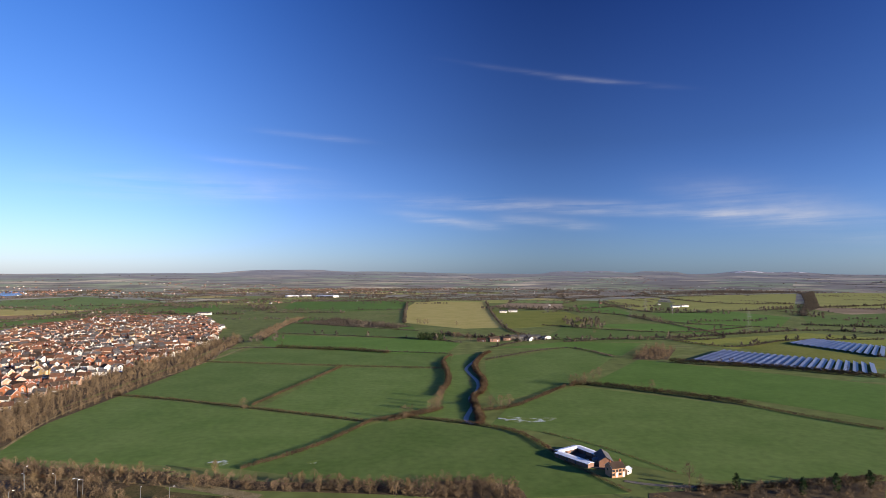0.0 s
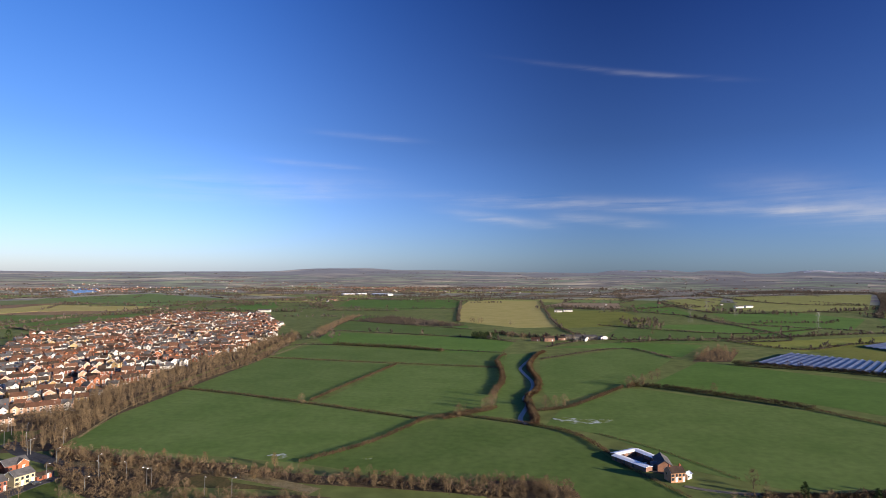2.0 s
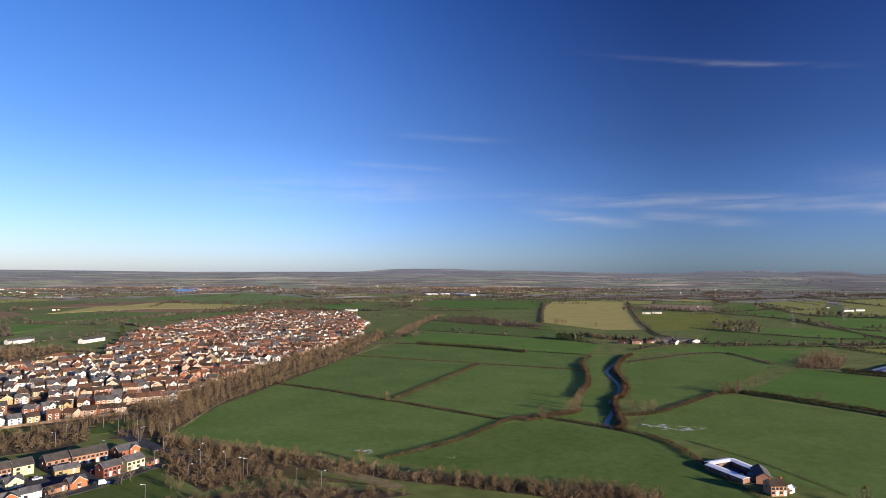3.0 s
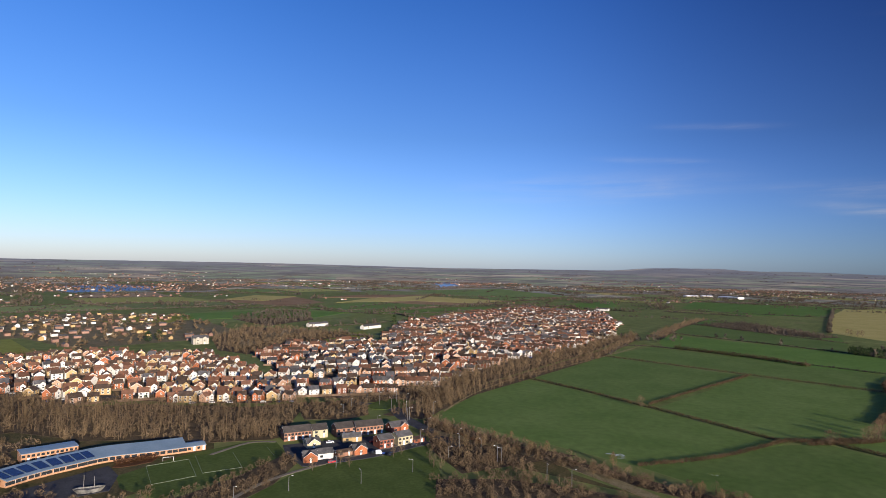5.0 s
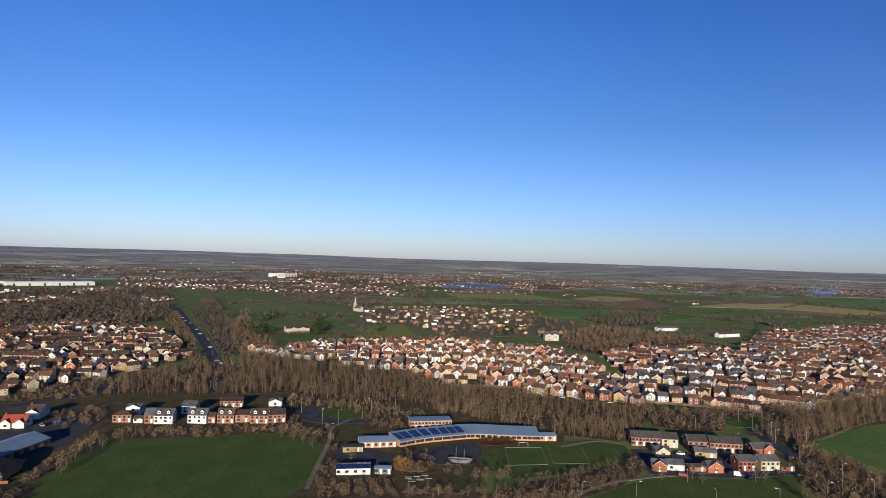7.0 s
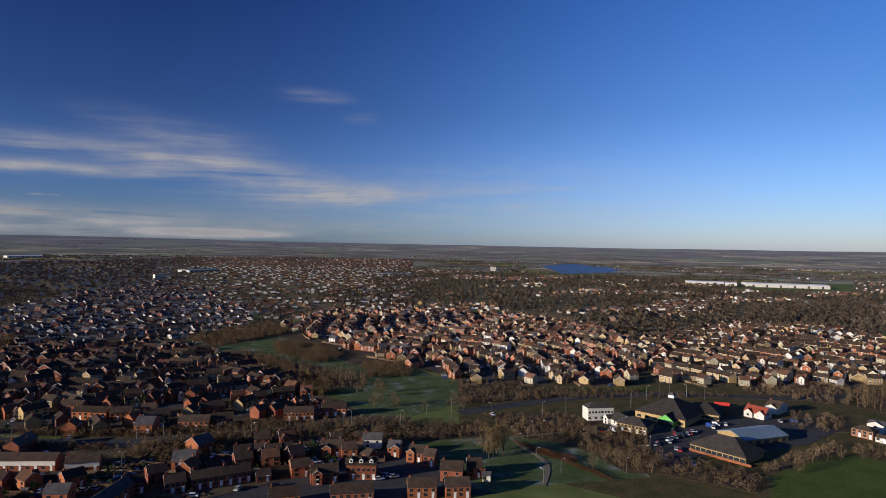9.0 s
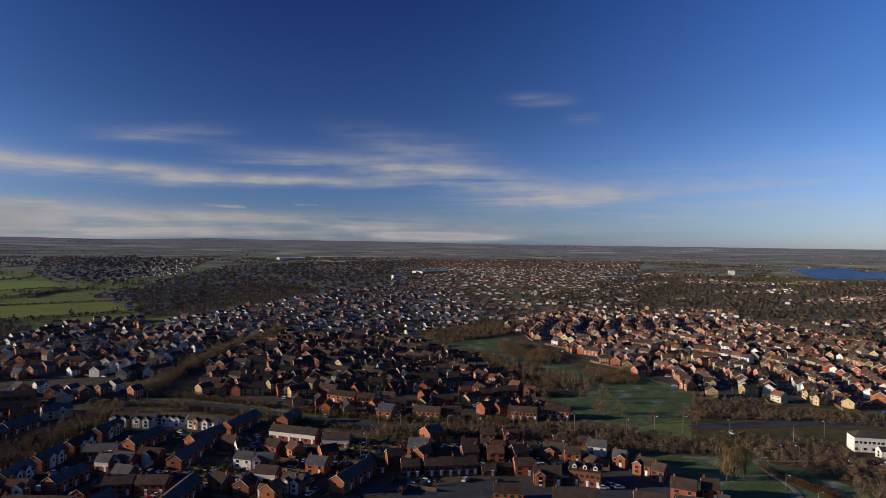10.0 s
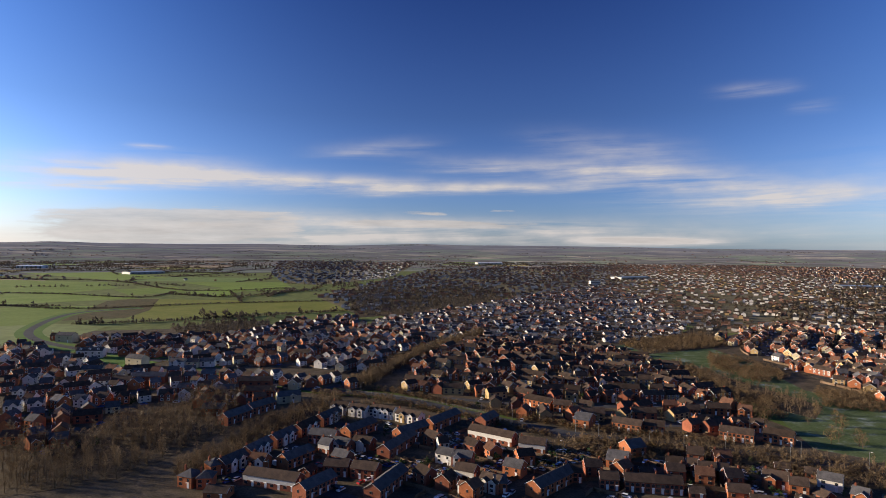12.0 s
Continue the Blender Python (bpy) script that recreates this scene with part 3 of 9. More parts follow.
SHRUB = [clump_form(s, 2.6, w, 34, 0.11, 0.9, 0.4) for s, w in ((31, 1.3), (32, 1.6), (33, 1.1), (34, 1.4))]
FAR_TREE = [clump_form(s, 8, 3.6, 22, 0.7, 3.0) for s in (41, 42, 43)]
MOUND = [clump_form(s, 2.6, w, 110, 0.06, 0.6, 0.5) for s, w in ((35, 1.7), (36, 2.0), (37, 1.5))]
GREEN_BUSH = [clump_form(s, 3.0, 1.5, 26, 0.32, 0.9, 0.3) for s in (51, 52)]


CLUMP = [clump_form(s, 3.0, 4.0, 11, 1.0, 3.2, 0.35) for s in (61, 62, 63)]
BIG_CLUMP = [clump_form(s, 9.0, 4.5, 12, 1.4, 4.5, 0.5) for s in (64, 65, 66)]


def dist(x, y):
    return math.hypot(x, y)


FINE_TO = 320.0


def wood(name, pts, spacing, height, label, material="twig", forms=None, floor=True, under=0.5, seed=1, rounded=False):
    """Woodland over a plan shape: bare trees and undergrowth, uncountable."""
    r = random.Random(seed)
    xs, ys = [p[0] for p in pts], [p[1] for p in pts]
    items = []
    y = min(ys)
    while y < max(ys):
        x = min(xs)
        while x < max(xs):
            px, py = x + r.uniform(-0.5, 0.5) * spacing, y + r.uniform(-0.5, 0.5) * spacing
            if inside(pts, px, py):
                thick = noise.noise(Vector((px / 22, py / 22, seed)))
                if thick < -0.42:
                    x += spacing
                    continue
                k = height / 10 * r.uniform(0.6, 1.12) * (1 + 0.35 * thick)
                far = dist(px, py)
                bush = FINE_SHRUB if far < FINE_TO else SHRUB
                form_ = r.choice(forms or (FINE if far < FINE_TO else BARE if far < 640 else LIGHT))
                if height <= 6.5 and not forms and (rounded or r.random() < 0.62):
                    form_ = r.choice(MOUND if rounded else bush)
                    k = height / 2.6 * r.uniform(0.5, 0.95)
                items.append((*form_, px, py, 0, (k * r.uniform(0.85, 1.1), k), r.uniform(0, 6.28)))
                if r.random() < under:
                    items.append((*r.choice(bush), px + r.uniform(-2, 2), py + r.uniform(-2, 2), 0, r.uniform(0.8, 1.6), r.uniform(0, 6.28)))
            x += spacing
        y += spacing
    soup(name, items, [M["far_hedge" if forms else material]], label, "trees")
    if floor:
        sheet("ground", pts, M["leaf_floor"], 0.10, "brown leaf litter under the bare trees", "ground")


def hedge(pts, height=2.2, wide=1.5, trees=0.0, material="hedge", label="leafless brown hawthorn hedge between fields", seed=3, tree_h=8):
    r = random.Random(seed + int(abs(pts[0][0]) + abs(pts[0][1])))
    items = []
    pts = smooth(pts, 4) if len(pts) > 2 else pts
    d = dist(*pts[len(pts) // 2])
    far = d > 850
    step = d / 300 if far else max(0.7, d / 700)
    forms = CLUMP if far else FINE_SHRUB if d < 330 else SHRUB
    k0 = height / (3.0 if far else 2.6)
    kw = max(wide / 4.0, step / 5.5) if far else wide / 1.35
    for x, y, t in along(pts, step):
        k = r.uniform(0.75, 1.25)
        items.append((*r.choice(forms), x + r.gauss(0, 0.3), y + r.gauss(0, 0.3), 0, (kw * r.uniform(0.8, 1.3), k0 * k), r.uniform(0, 6.28)))
        if r.random() < trees * step / 14:
            items.append((*r.choice(BIG_CLUMP if far else BARE), x + r.gauss(0, 1), y + r.gauss(0, 1), 0, tree_h / (9 if far else 10) * r.uniform(0.6, 1.3), r.uniform(0, 6.28)))
    soup("hedge", items, [M["far_hedge" if far else material]], label, "hedge")


# field colours paled and dulled to carry distance haze
HAZED_FIELDS = {
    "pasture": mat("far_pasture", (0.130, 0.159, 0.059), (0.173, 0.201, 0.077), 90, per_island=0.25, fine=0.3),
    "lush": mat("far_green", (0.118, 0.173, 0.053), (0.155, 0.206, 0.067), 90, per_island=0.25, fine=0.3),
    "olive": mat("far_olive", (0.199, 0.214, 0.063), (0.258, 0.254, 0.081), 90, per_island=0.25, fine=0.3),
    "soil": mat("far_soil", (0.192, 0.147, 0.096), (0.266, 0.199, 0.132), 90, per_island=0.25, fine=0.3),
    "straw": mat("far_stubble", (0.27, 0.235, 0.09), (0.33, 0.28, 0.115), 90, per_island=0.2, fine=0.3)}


def field(kind, pts, label):
    far = min(dist(*p) for p in pts) > 1700 and kind in HAZED_FIELDS
    sheet("field", pts, (HAZED_FIELDS if far else M)[kind], 0.056 + 0.002 * (len(USED) % 9), label, "field")


# ------------------------------------------------------------ the land
def skyline(az):
    """Height over the eye's level of the far hills, in metres at the rim, by direction in degrees to the left of +y."""
    h = -2.0
    for c, w, k, p in ((14.5, 4.6, 24, 4), (6, 5.5, 16, 2), (-10.6, 1.3, 14, 4), (-14.2, 2.6, 24, 2), (-19.2, 1.9, 19, 6), (-26, 2.0, 25, 2), (-29.6, 1.5, 17, 2),
                       (34, 9, -6, 2), (90, 9, 10, 2), (79, 4, 6, 2), (54, 8, 4, 2), (168.5, 4, 15, 2), (160, 5, 10, 2), (152, 5, 8, 2), (198, 2.4, 9, 2), (183, 3.5, 5, 2), (104, 5, 5, 2)):
        h += k * math.exp(-abs((az - c) / w) ** p)
    return h + 2 * noise.noise(Vector((az * 0.3, 3.1, 0))) + 1.2 * noise.noise(Vector((az * 1.3, 8.1, 0)))


def rim_z(s, az):
    """Height of the rim's slope from its foot (s = 0) to its crest (s = 1)."""
    k = min(max((s - 0.62) / 0.38, 0), 1)
    return EYE * s ** 1.1 - 2 * (1 - s) + skyline(az) * k * k * (3 - 2 * k)


def land():
    bm = bmesh.new()
    rings = [0, 60, 120, 200, 300, 420, 560, 750, 1000, 1400, 1900, 2500, 3200, 4000]
    n = 180
    rows = []
    for r in rings[1:]:
        rows.append([bm.verts.new((r * math.cos(2 * math.pi * i / n), r * math.sin(2 * math.pi * i / n), 0)) for i in range(n)])
    c = bm.verts.new((0, 0, 0))
    for i in range(n):
        bm.faces.new((c, rows[0][i], rows[0][(i + 1) % n]))
    for a, b in zip(rows, rows[1:]):
        for i in range(n):
            j = (i + 1) % n
            bm.faces.new((a[i], b[i], b[j], a[j]))
    tagged(part("ground", bm, M["land"]), "flat green and brown winter farmland to the horizon", "ground", kind="structure")
    bm = bmesh.new()
    n = 1400
    rows = []
    for k, r in enumerate((3990, 4080, 4180, 4300, 4420, 4540, 4640, 4690, 4720, 4745, 4770, 4790)):
        row = []
        for i in range(n):
            t = 2 * math.pi * i / n
            az = (math.degrees(t) - 90) % 360
            az = az - 360 if az > 230 else az
            s = (r - 3990) / 800
            z = rim_z(s, az) + 4 * noise.noise(Vector((math.cos(t) * 40, math.sin(t) * 40, k * 0.7))) * s * (1 - s) * 4
            row.append(bm.verts.new((r * math.cos(t), r * math.sin(t), z)))
        rows.append(row)
    for a, b in zip(rows, rows[1:]):
        for i in range(n):
            j = (i + 1) % n
            bm.faces.new((a[i], b[i], b[j], a[j]))
    for f in bm.faces:
        f.smooth = True
        c = f.calc_center_median()
        az = math.degrees(math.atan2(-c.x, c.y))
        if (-16 < az < -9 or -32 < az < -24) and c.z > EYE + 9 and noise.noise(Vector((az * 1.4, c.z * 0.08, 0))) > -0.12:
            f.material_index = 1
    far = bmesh.new()
    inner = [2350 + 420 * noise.noise(Vector((math.cos(0.0349 * i) * 5, math.sin(0.0349 * i) * 5, 3))) + 90 * noise.noise(Vector((i * 0.9, 0, 8))) for i in range(180)]
    for i in range(180):
        t, u, j = 0.0349066 * i, 0.0349066 * (i + 1), (i + 1) % 180
        far.faces.new([far.verts.new((q * math.cos(w), q * math.sin(w), 0.04)) for q, w in ((inner[i], t), (3995, t), (3995, u), (inner[j], u))])
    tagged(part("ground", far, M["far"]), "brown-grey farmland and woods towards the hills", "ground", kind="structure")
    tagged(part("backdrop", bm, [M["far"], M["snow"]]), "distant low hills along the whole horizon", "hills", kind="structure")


land()

# ---- pastures by the brook
field("pasture", [(-247, 350), (-264, 423), (-273, 506), (-213, 489), (-142, 459), (-48, 417), (-72, 361), (-103, 320), (-151, 327), (-238, 338)], "large green pasture with faint mowing marks")
field("pasture", [(-276, 518), (-267, 697), (-114, 666), (-144, 473), (-218, 500)], "green pasture between brown hedges")
field("pasture", [(-135, 469), (-107, 662), (7, 652), (-4, 487), (-27, 442), (-49, 424)], "green pasture with long tree shadows")
field("pasture", [(-264, 715), (-250, 828), (11, 769), (7, 668), (-113, 682)], "narrow green pasture between hedges")
field("lush", [(-317, 1017), (-20, 945), (25, 893), (4, 780), (-59, 773), (-242, 853)], "bright green narrow pasture")
field("pasture", [(-281, 1037), (-316, 1248), (-43, 1084), (-42, 961)], "narrow green pasture strip")
field("lush", [(-321, 1292), (-305, 1408), (-57, 1175), (-49, 1105)], "narrow green pasture strip")
field("lush", [(-455, 1766), (-514, 2144), (-120, 2252), (-121, 1697), (-270, 1617)], "green field before the far town")
field("pasture", [(-102, 320), (-48, 414), (-27, 432), (25, 409), (49, 387), (65, 334), (85, 287), (24, 279), (-80, 313)], "green pasture with a wet patch")
field("straw", [(-96, 2165), (150, 2177), (114, 1155), (37, 1130), (-78, 1255), (-105, 1809)], "pale straw-coloured stubble field")
field("pasture", [(4, 630), (13, 764), (47, 781), (24, 648), (24, 514), (17, 431), (-19, 439), (0, 463)], "narrow meadow along the brook")
field("pasture", [(48, 711), (164, 835), (205, 752), (167, 670), (109, 559), (42, 485), (38, 539)], "green pasture with long tree shadows")
field("pasture", [(32, 415), (47, 463), (114, 553), (129, 548), (229, 473), (284, 403), (221, 313), (133, 304), (97, 330), (69, 392)], "large green pasture beside the farm")
field("lush", [(137, 573), (228, 728), (305, 653), (400, 565), (303, 429), (246, 498)], "bright green pasture beside the solar farm")
field("lush", [(65, 834), (180, 918), (286, 898), (218, 762), (166, 848)], "green field with frost in the shade")
field("pasture", [(150, 941), (234, 1196), (378, 1053), (351, 953), (261, 913)], "green field with hedges")
field("lush", [(251, 1222), (405, 1254), (579, 1192), (457, 1016), (385, 1073)], "bright green field with hedges")
field("olive", [(112, 1289), (131, 1681), (321, 1638), (324, 1296), (251, 1222), (119, 1132)], "olive green winter pasture")
field("lush", [(326, 1741), (520, 2153), (480, 1575), (435, 1470)], "deep green winter crop")
field("olive", [(625, 2388), (921, 2627), (547, 1647), (517, 1695)], "olive pasture on a low rise")
field("olive", [(993, 2760), (1821, 3202), (1029, 1825), (799, 1706), (662, 1754)], "olive pasture on a low rise")
field("lush", [(524, 1576), (756, 1679), (807, 1444), (632, 1169), (479, 1271)], "green field below the rise")
field("olive", [(342, 929), (620, 1058), (688, 969), (623, 877), (565, 950), (390, 833)], "olive rough pasture by hedges")
field("olive", [(400, 873), (525, 941), (516, 728), (464, 655), (421, 755)], "olive rough strip between the solar rows")
field("pasture", [(856, 1483), (1137, 1598), (881, 1240), (724, 1235)], "green field below the rise")
field("olive", [(1867, 3206), (2495, 3502), (1329, 1867), (1107, 1858)], "olive pasture below distant woods")
# ---- fields past the housing estate
field("soil", [(-1455, 967), (-1524, 1314), (-1196, 1150), (-1154, 977)], "reddish brown ploughed field")
field("soil", [(-1225, 1301), (-1079, 1497), (-884, 1518), (-916, 1291)], "pale brown ploughed field")
field("pasture", [(-1074, 927), (-1140, 1223), (-830, 1394), (-778, 1257), (-841, 972)], "green winter crop field")
field("lush", [(-793, 1384), (-708, 1970), (-604, 1681), (-644, 1377)], "green winter crop field")
field("pasture", [(-1711, 1834), (-1434, 1988), (-1170, 1563), (-1277, 1446)], "green winter crop field")
field("lush", [(-1597, 2005), (-1505, 2581), (-940, 2136), (-970, 1664)], "green winter crop field")
field("meadow", [(-1252, 100), (-1338, 177), (-1214, 323), (-991, 247), (-1077, 127)], "green meadow by the village")
field("meadow", [(-787, 79), (-782, 182), (-708, 165), (-725, 76)], "green meadow beyond a wood")
field("meadow", [(-885, 209), (-877, 234), (-729, 222), (-753, 182)], "green meadow by the village")
field("olive", [(-842, 233), (-856, 309), (-704, 283), (-718, 225)], "olive meadow with a bare tree")
field("olive", [(-612, 560), (-650, 706), (-581, 653), (-580, 569)], "olive rough meadow with scrub")
field("meadow", [(-573, 415), (-573, 443), (-476, 396), (-460, 376)], "green gap between the estates")
field("meadow", [(-1105, 694), (-1123, 856), (-921, 1050), (-842, 854), (-903, 603)], "green field in front of the far village")
# ---- fields past the town
field("sunny", [(426, -1076), (332, -838), (289, -853), (305, -1032), (250, -1096)], "bright green pasture by hedges")
field("olive", [(226, -1202), (-119, -1099), (-109, -948), (24, -948), (96, -911), (153, -877), (209, -894), (202, -1006)], "wide olive pasture beyond the estate")
field("rough", [(282, -885), (304, -1171), (274, -1210), (226, -1202), (202, -1006), (212, -907)], "rough brown grass beside the link road")
field("sunny", [(747, -1884), (448, -1732), (368, -1512), (431, -1356), (555, -1400)], "bright green pasture by hedges")
field("sunny", [(542, -1370), (389, -1351), (261, -1228), (445, -1124)], "bright green pasture by hedges")
field("sunny", [(231, -1332), (118, -1525), (88, -1446), (117, -1248)], "bright green pasture by hedges")
field("sunny", [(830, -2256), (586, -2334), (339, -1946), (461, -1836)], "bright green pasture by hedges")
field("sunny", [(272, -1717), (17, -1696), (-10, -1472), (83, -1376)], "bright green pasture by hedges")
field("sunny", [(366, -1459), (255, -1539), (209, -1391), (296, -1297)], "bright green pasture by hedges")
for kind, pts, lab in (
        ("water", [(-2473, 1041), (-2575, 1292), (-2304, 1312), (-2187, 1060)], "dark blue reservoir far off"),
        ("flood", [(-2048, 3781), (-1945, 3835), (-1956, 3830), (-2023, 3780)], "flooded meadow far off"), ("flood", [(-2337, 3281), (-2365, 3499), (-2030, 3020), (-2034, 2856)], "flooded meadow far off"),
        ("straw", [(-1462, 1031), (-1592, 1233), (-1473, 1298), (-1339, 1073)], "pale stubble field far off"), ("straw", [(-1180, 1175), (-1278, 1432), (-1275, 1685), (-949, 1650), (-929, 1467), (-1105, 1413)], "pale stubble field far off"), ("flood", [(-2238, 3052), (-2339, 3459), (-2055, 3030), (-2044, 2811)], "flooded meadow far off"), ("flood", [(-2106, 3749), (-1941, 3837), (-1928, 3844), (-2093, 3756)], "flooded meadow far off"),
        ("soil", [(-1392, 1304), (-1444, 1558), (-1308, 1794), (-1260, 1516)], "pale brown ploughed field far off"),
        ("lush", [(-1102, 649), (-1060, 865), (-921, 961), (-873, 820), (-988, 613)], "deep green winter crop beyond the village"),
        ("olive", [(-1030, 501), (-1097, 614), (-1013, 656), (-942, 556)], "olive meadow beyond the village")):
    sheet("water" if kind in ("water", "flood") else "field", pts, M[kind], 0.45, lab, "lake" if kind in ("water", "flood") else "field")
field("lush", [(-891, 205), (-893, 234), (-742, 211), (-742, 176)], "small green paddock below the village")
field("olive", [(-876, 256), (-878, 318), (-742, 290), (-734, 216)], "olive meadow below the village")
field("pasture", [(-870, 128), (-850, 178), (-676, 154), (-701, 108)], "small green paddock below the village")
# ---- near greens
field("lawn", [(-307, -51), (-336, -47), (-368, -25), (-366, 35), (-345, 74), (-321, 74), (-273, 56), (-259, 44), (-251, -44)], "mown green playing field with a worn centre")
field("lawn", [(-290, 150), (-295, 188), (-290, 224), (-278, 233), (-256, 222), (-248, 192), (-249, 147), (-273, 143)], "mown school football pitch")
field("lawn", [(-217, 156), (-233, 216), (-215, 287), (-189, 261), (-171, 244), (-143, 218), (-196, 116)], "mown green beside new houses")
field("lawn", [(-345, -599), (-385, -571), (-378, -481), (-335, -374), (-305, -299), (-359, -259), (-357, -230), (-304, -236), (-270, -246), (-274, -323), (-308, -457)], "frosty green park between the estates")
field("frosty", [(-229, -208), (-281, -184), (-278, -148), (-268, -119), (-263, -99), (-208, -144), (-227, -179)], "park grass with blue house shadows")
field("frosty", [(-282, -165), (-303, -149), (-292, -117), (-281, -101), (-271, -93), (-258, -103), (-266, -139)], "park grass beside a path")
field("lawn", [(-349, -266), (-375, -246), (-453, -150), (-422, -153), (-352, -203)], "road verge grass below the houses")
field("rough", [(-224, 319), (-143, 310), (-125, 288), (-91, 280), (-196, 279)], "rough yellow grass on the old railway line")

field("frosty", [(-320, -569), (-358, -585), (-413, -548), (-395, -464), (-356, -367), (-366, -312), (-274, -234), (-256, -257), (-305, -353), (-286, -392), (-316, -480)], "frosty green park between the estates")
field("frosty", [(-384, -338), (-370, -290), (-363, -239), (-338, -217), (-304, -231), (-266, -234), (-308, -277)], "frosty park grass below the estate")
field("rough", [(-329, 80), (-319, 90), (-298, 110), (-267, 138), (-232, 122), (-262, 62)], "rough ground and beds beside the school")

# ---- hedges
for pts, h, t in (
        ([(-277, 513), (-215, 493), (-143, 463), (-49, 421)], 2.0, 0), ([(-49, 421), (-27, 439), (0, 463)], 2.6, 0.1), ([(-49, 421), (-73, 362), (-103, 320)], 2.2, 0),
        ([(-143, 471), (-130, 548), (-108, 666)], 2.2, 0), ([(-269, 701), (-112, 674), (7, 656)], 1.8, 0), ([(-27, 437), (25, 412), (50, 389), (66, 337)], 2.2, 0),
        ([(-266, 720), (-259, 834), (11, 775)], 1.8, 0), ([(-281, 1037), (-42, 953), (26, 900)], 1.8, 0.2), ([(-325, 1262), (-43, 1084)], 1.8, 0.1),
        ([(-222, 834), (-135, 812), (-66, 779)], 4.5, 0.6), ([(31, 456), (51, 467), (75, 501), (109, 556)], 2.6, 0), ([(114, 556), (133, 562), (194, 516), (232, 479)], 4.0, 0.3),
        ([(232, 479), (260, 433), (284, 403)], 2.0, 0), ([(258, 710), (290, 688), (332, 672), (372, 646), (402, 621), (426, 602)], 5.0, 0.6), ([(50, 725), (165, 842), (205, 752)], 1.8, 0),
        ([(66, 840), (150, 941), (348, 945)], 2.4, 0.3), ([(193, 1208), (382, 1063), (567, 1167)], 2.2, 0.3), ([(150, 2177), (114, 1155), (170, 958)], 3.0, 0.4),
        ([(-78, 1255), (-105, 1809), (-98, 2208), (157, 2266)], 3.0, 0.2), ([(331, 1688), (448, 1470), (479, 1271), (640, 1145)], 2.5, 0.4), ([(551, 2196), (539, 1622), (787, 1680), (1012, 1796)], 2.5, 0.5),
        ([(345, 937), (399, 853), (525, 941), (676, 952)], 2.5, 0.5), ([(969, 2693), (1876, 3298), (856, 1483)], 2.5, 0.8), ([(65, 334), (86, 288)], 1.4, 0),
        ([(63, 396), (91, 364), (118, 316)], 0.9, 0), ([(435, 1470), (457, 1016), (345, 937)], 2.2, 0.3), ([(-420, 1660), (-98, 1698)], 2.2, 0.6),
        ([(-1137, 773), (-1128, 1030), (-932, 1063), (-908, 2111)], 2.5, 0.6), ([(-1214, 323), (-991, 504), (-911, 573)], 3.0, 0.8), ([(-1154, 977), (-841, 972), (-778, 1257)], 2.5, 0.5),
        ([(441, -1114), (308, -1041), (120, -1097), (-128, -1128)], 2.5, 0.12), ([(548, -1385), (426, -1341), (264, -1241), (229, -1377)], 2.5, 0.12), ([(758, -1913), (447, -1782), (211, -1408), (-10, -1472)], 2.5, 0.12)):
    hedge(pts, h, h * 0.6, t)
for pts, h, t in (
        ([(-3, 1024), (66, 955), (139, 982)], 5, 1.0), ([(342, 953), (634, 1100), (740, 1042)], 4, 0.9), ([(467, 2379), (1161, 3071), (2095, 3626)], 4, 1.0), ([(173, 1791), (336, 1715), (582, 1966)], 3, 0.8),
        ([(704, 1221), (826, 1162)], 4, 0.8), ([(933, 3056), (919, 2172), (1154, 2064)], 3, 0.8), ([(178, 911), (264, 951), (372, 987)], 3, 0.6), ([(-1234, 1735), (-1005, 1897), (-860, 2087), (-599, 2323)], 3, 0.6),
        ([(-1061, 2573), (-601, 2953), (-142, 2452)], 3, 0.8), ([(-912, 1389), (-788, 1488), (-481, 1499)], 4, 0.9), ([(-563, 2185), (-133, 2298), (564, 2875)], 4, 1.0), ([(1071, 1827), (1426, 2003)], 4, 0.9),
        ([(-982, 245), (-848, 234), (-711, 230)], 3, 0.8), ([(-797, 80), (-792, 184), (-745, 206), (-708, 322)], 4, 1.0), ([(-1278, 102), (-1353, 179), (-1239, 341)], 3, 1.0), ([(-610, 450), (-688, 629), (-577, 648)], 4, 1.0),
        ([(-881, 989), (-867, 1305), (-678, 1577)], 4, 0.8), ([(255, -841), (149, -858), (-109, -960)], 4, 1.0), ([(229, -1317), (95, -1232), (-60, -1430)], 4, 1.0)):
    hedge(pts, h, h * 0.55, t)
hedge([(118, 290), (142, 293), (172, 298), (214, 307)], 2.8, 2.4, 0.1, label="dark bare hedge along the lane")
# the brook's two overgrown banks
hedge([(25, 415), (26, 443), (24, 481), (26, 509), (34, 534), (38, 590), (34, 648), (37, 697), (48, 759), (59, 792)], 3.0, 3.0, 0.15, label="russet brambles and bare shrubs along the brook", tree_h=6)
hedge([(25, 415), (26, 443), (24, 481), (26, 509), (34, 534), (38, 590), (34, 648), (37, 697), (48, 759), (59, 792)], 2.2, 3.4, 0.0, "bramble", "russet brambles along the brook")
hedge([(0, 701), (5, 623), (5, 572), (1, 538), (-3, 509)], 3.4, 3.0, 0.3, label="bare shrubs along a ditch", tree_h=7)
hedge([(-2, 459), (-8, 451), (-17, 442), (-27, 432), (-36, 422)], 2.2, 1.6, 0.0)
hedge([(0, 701), (4, 740), (11, 759)], 2.4, 2.0, 0.3)
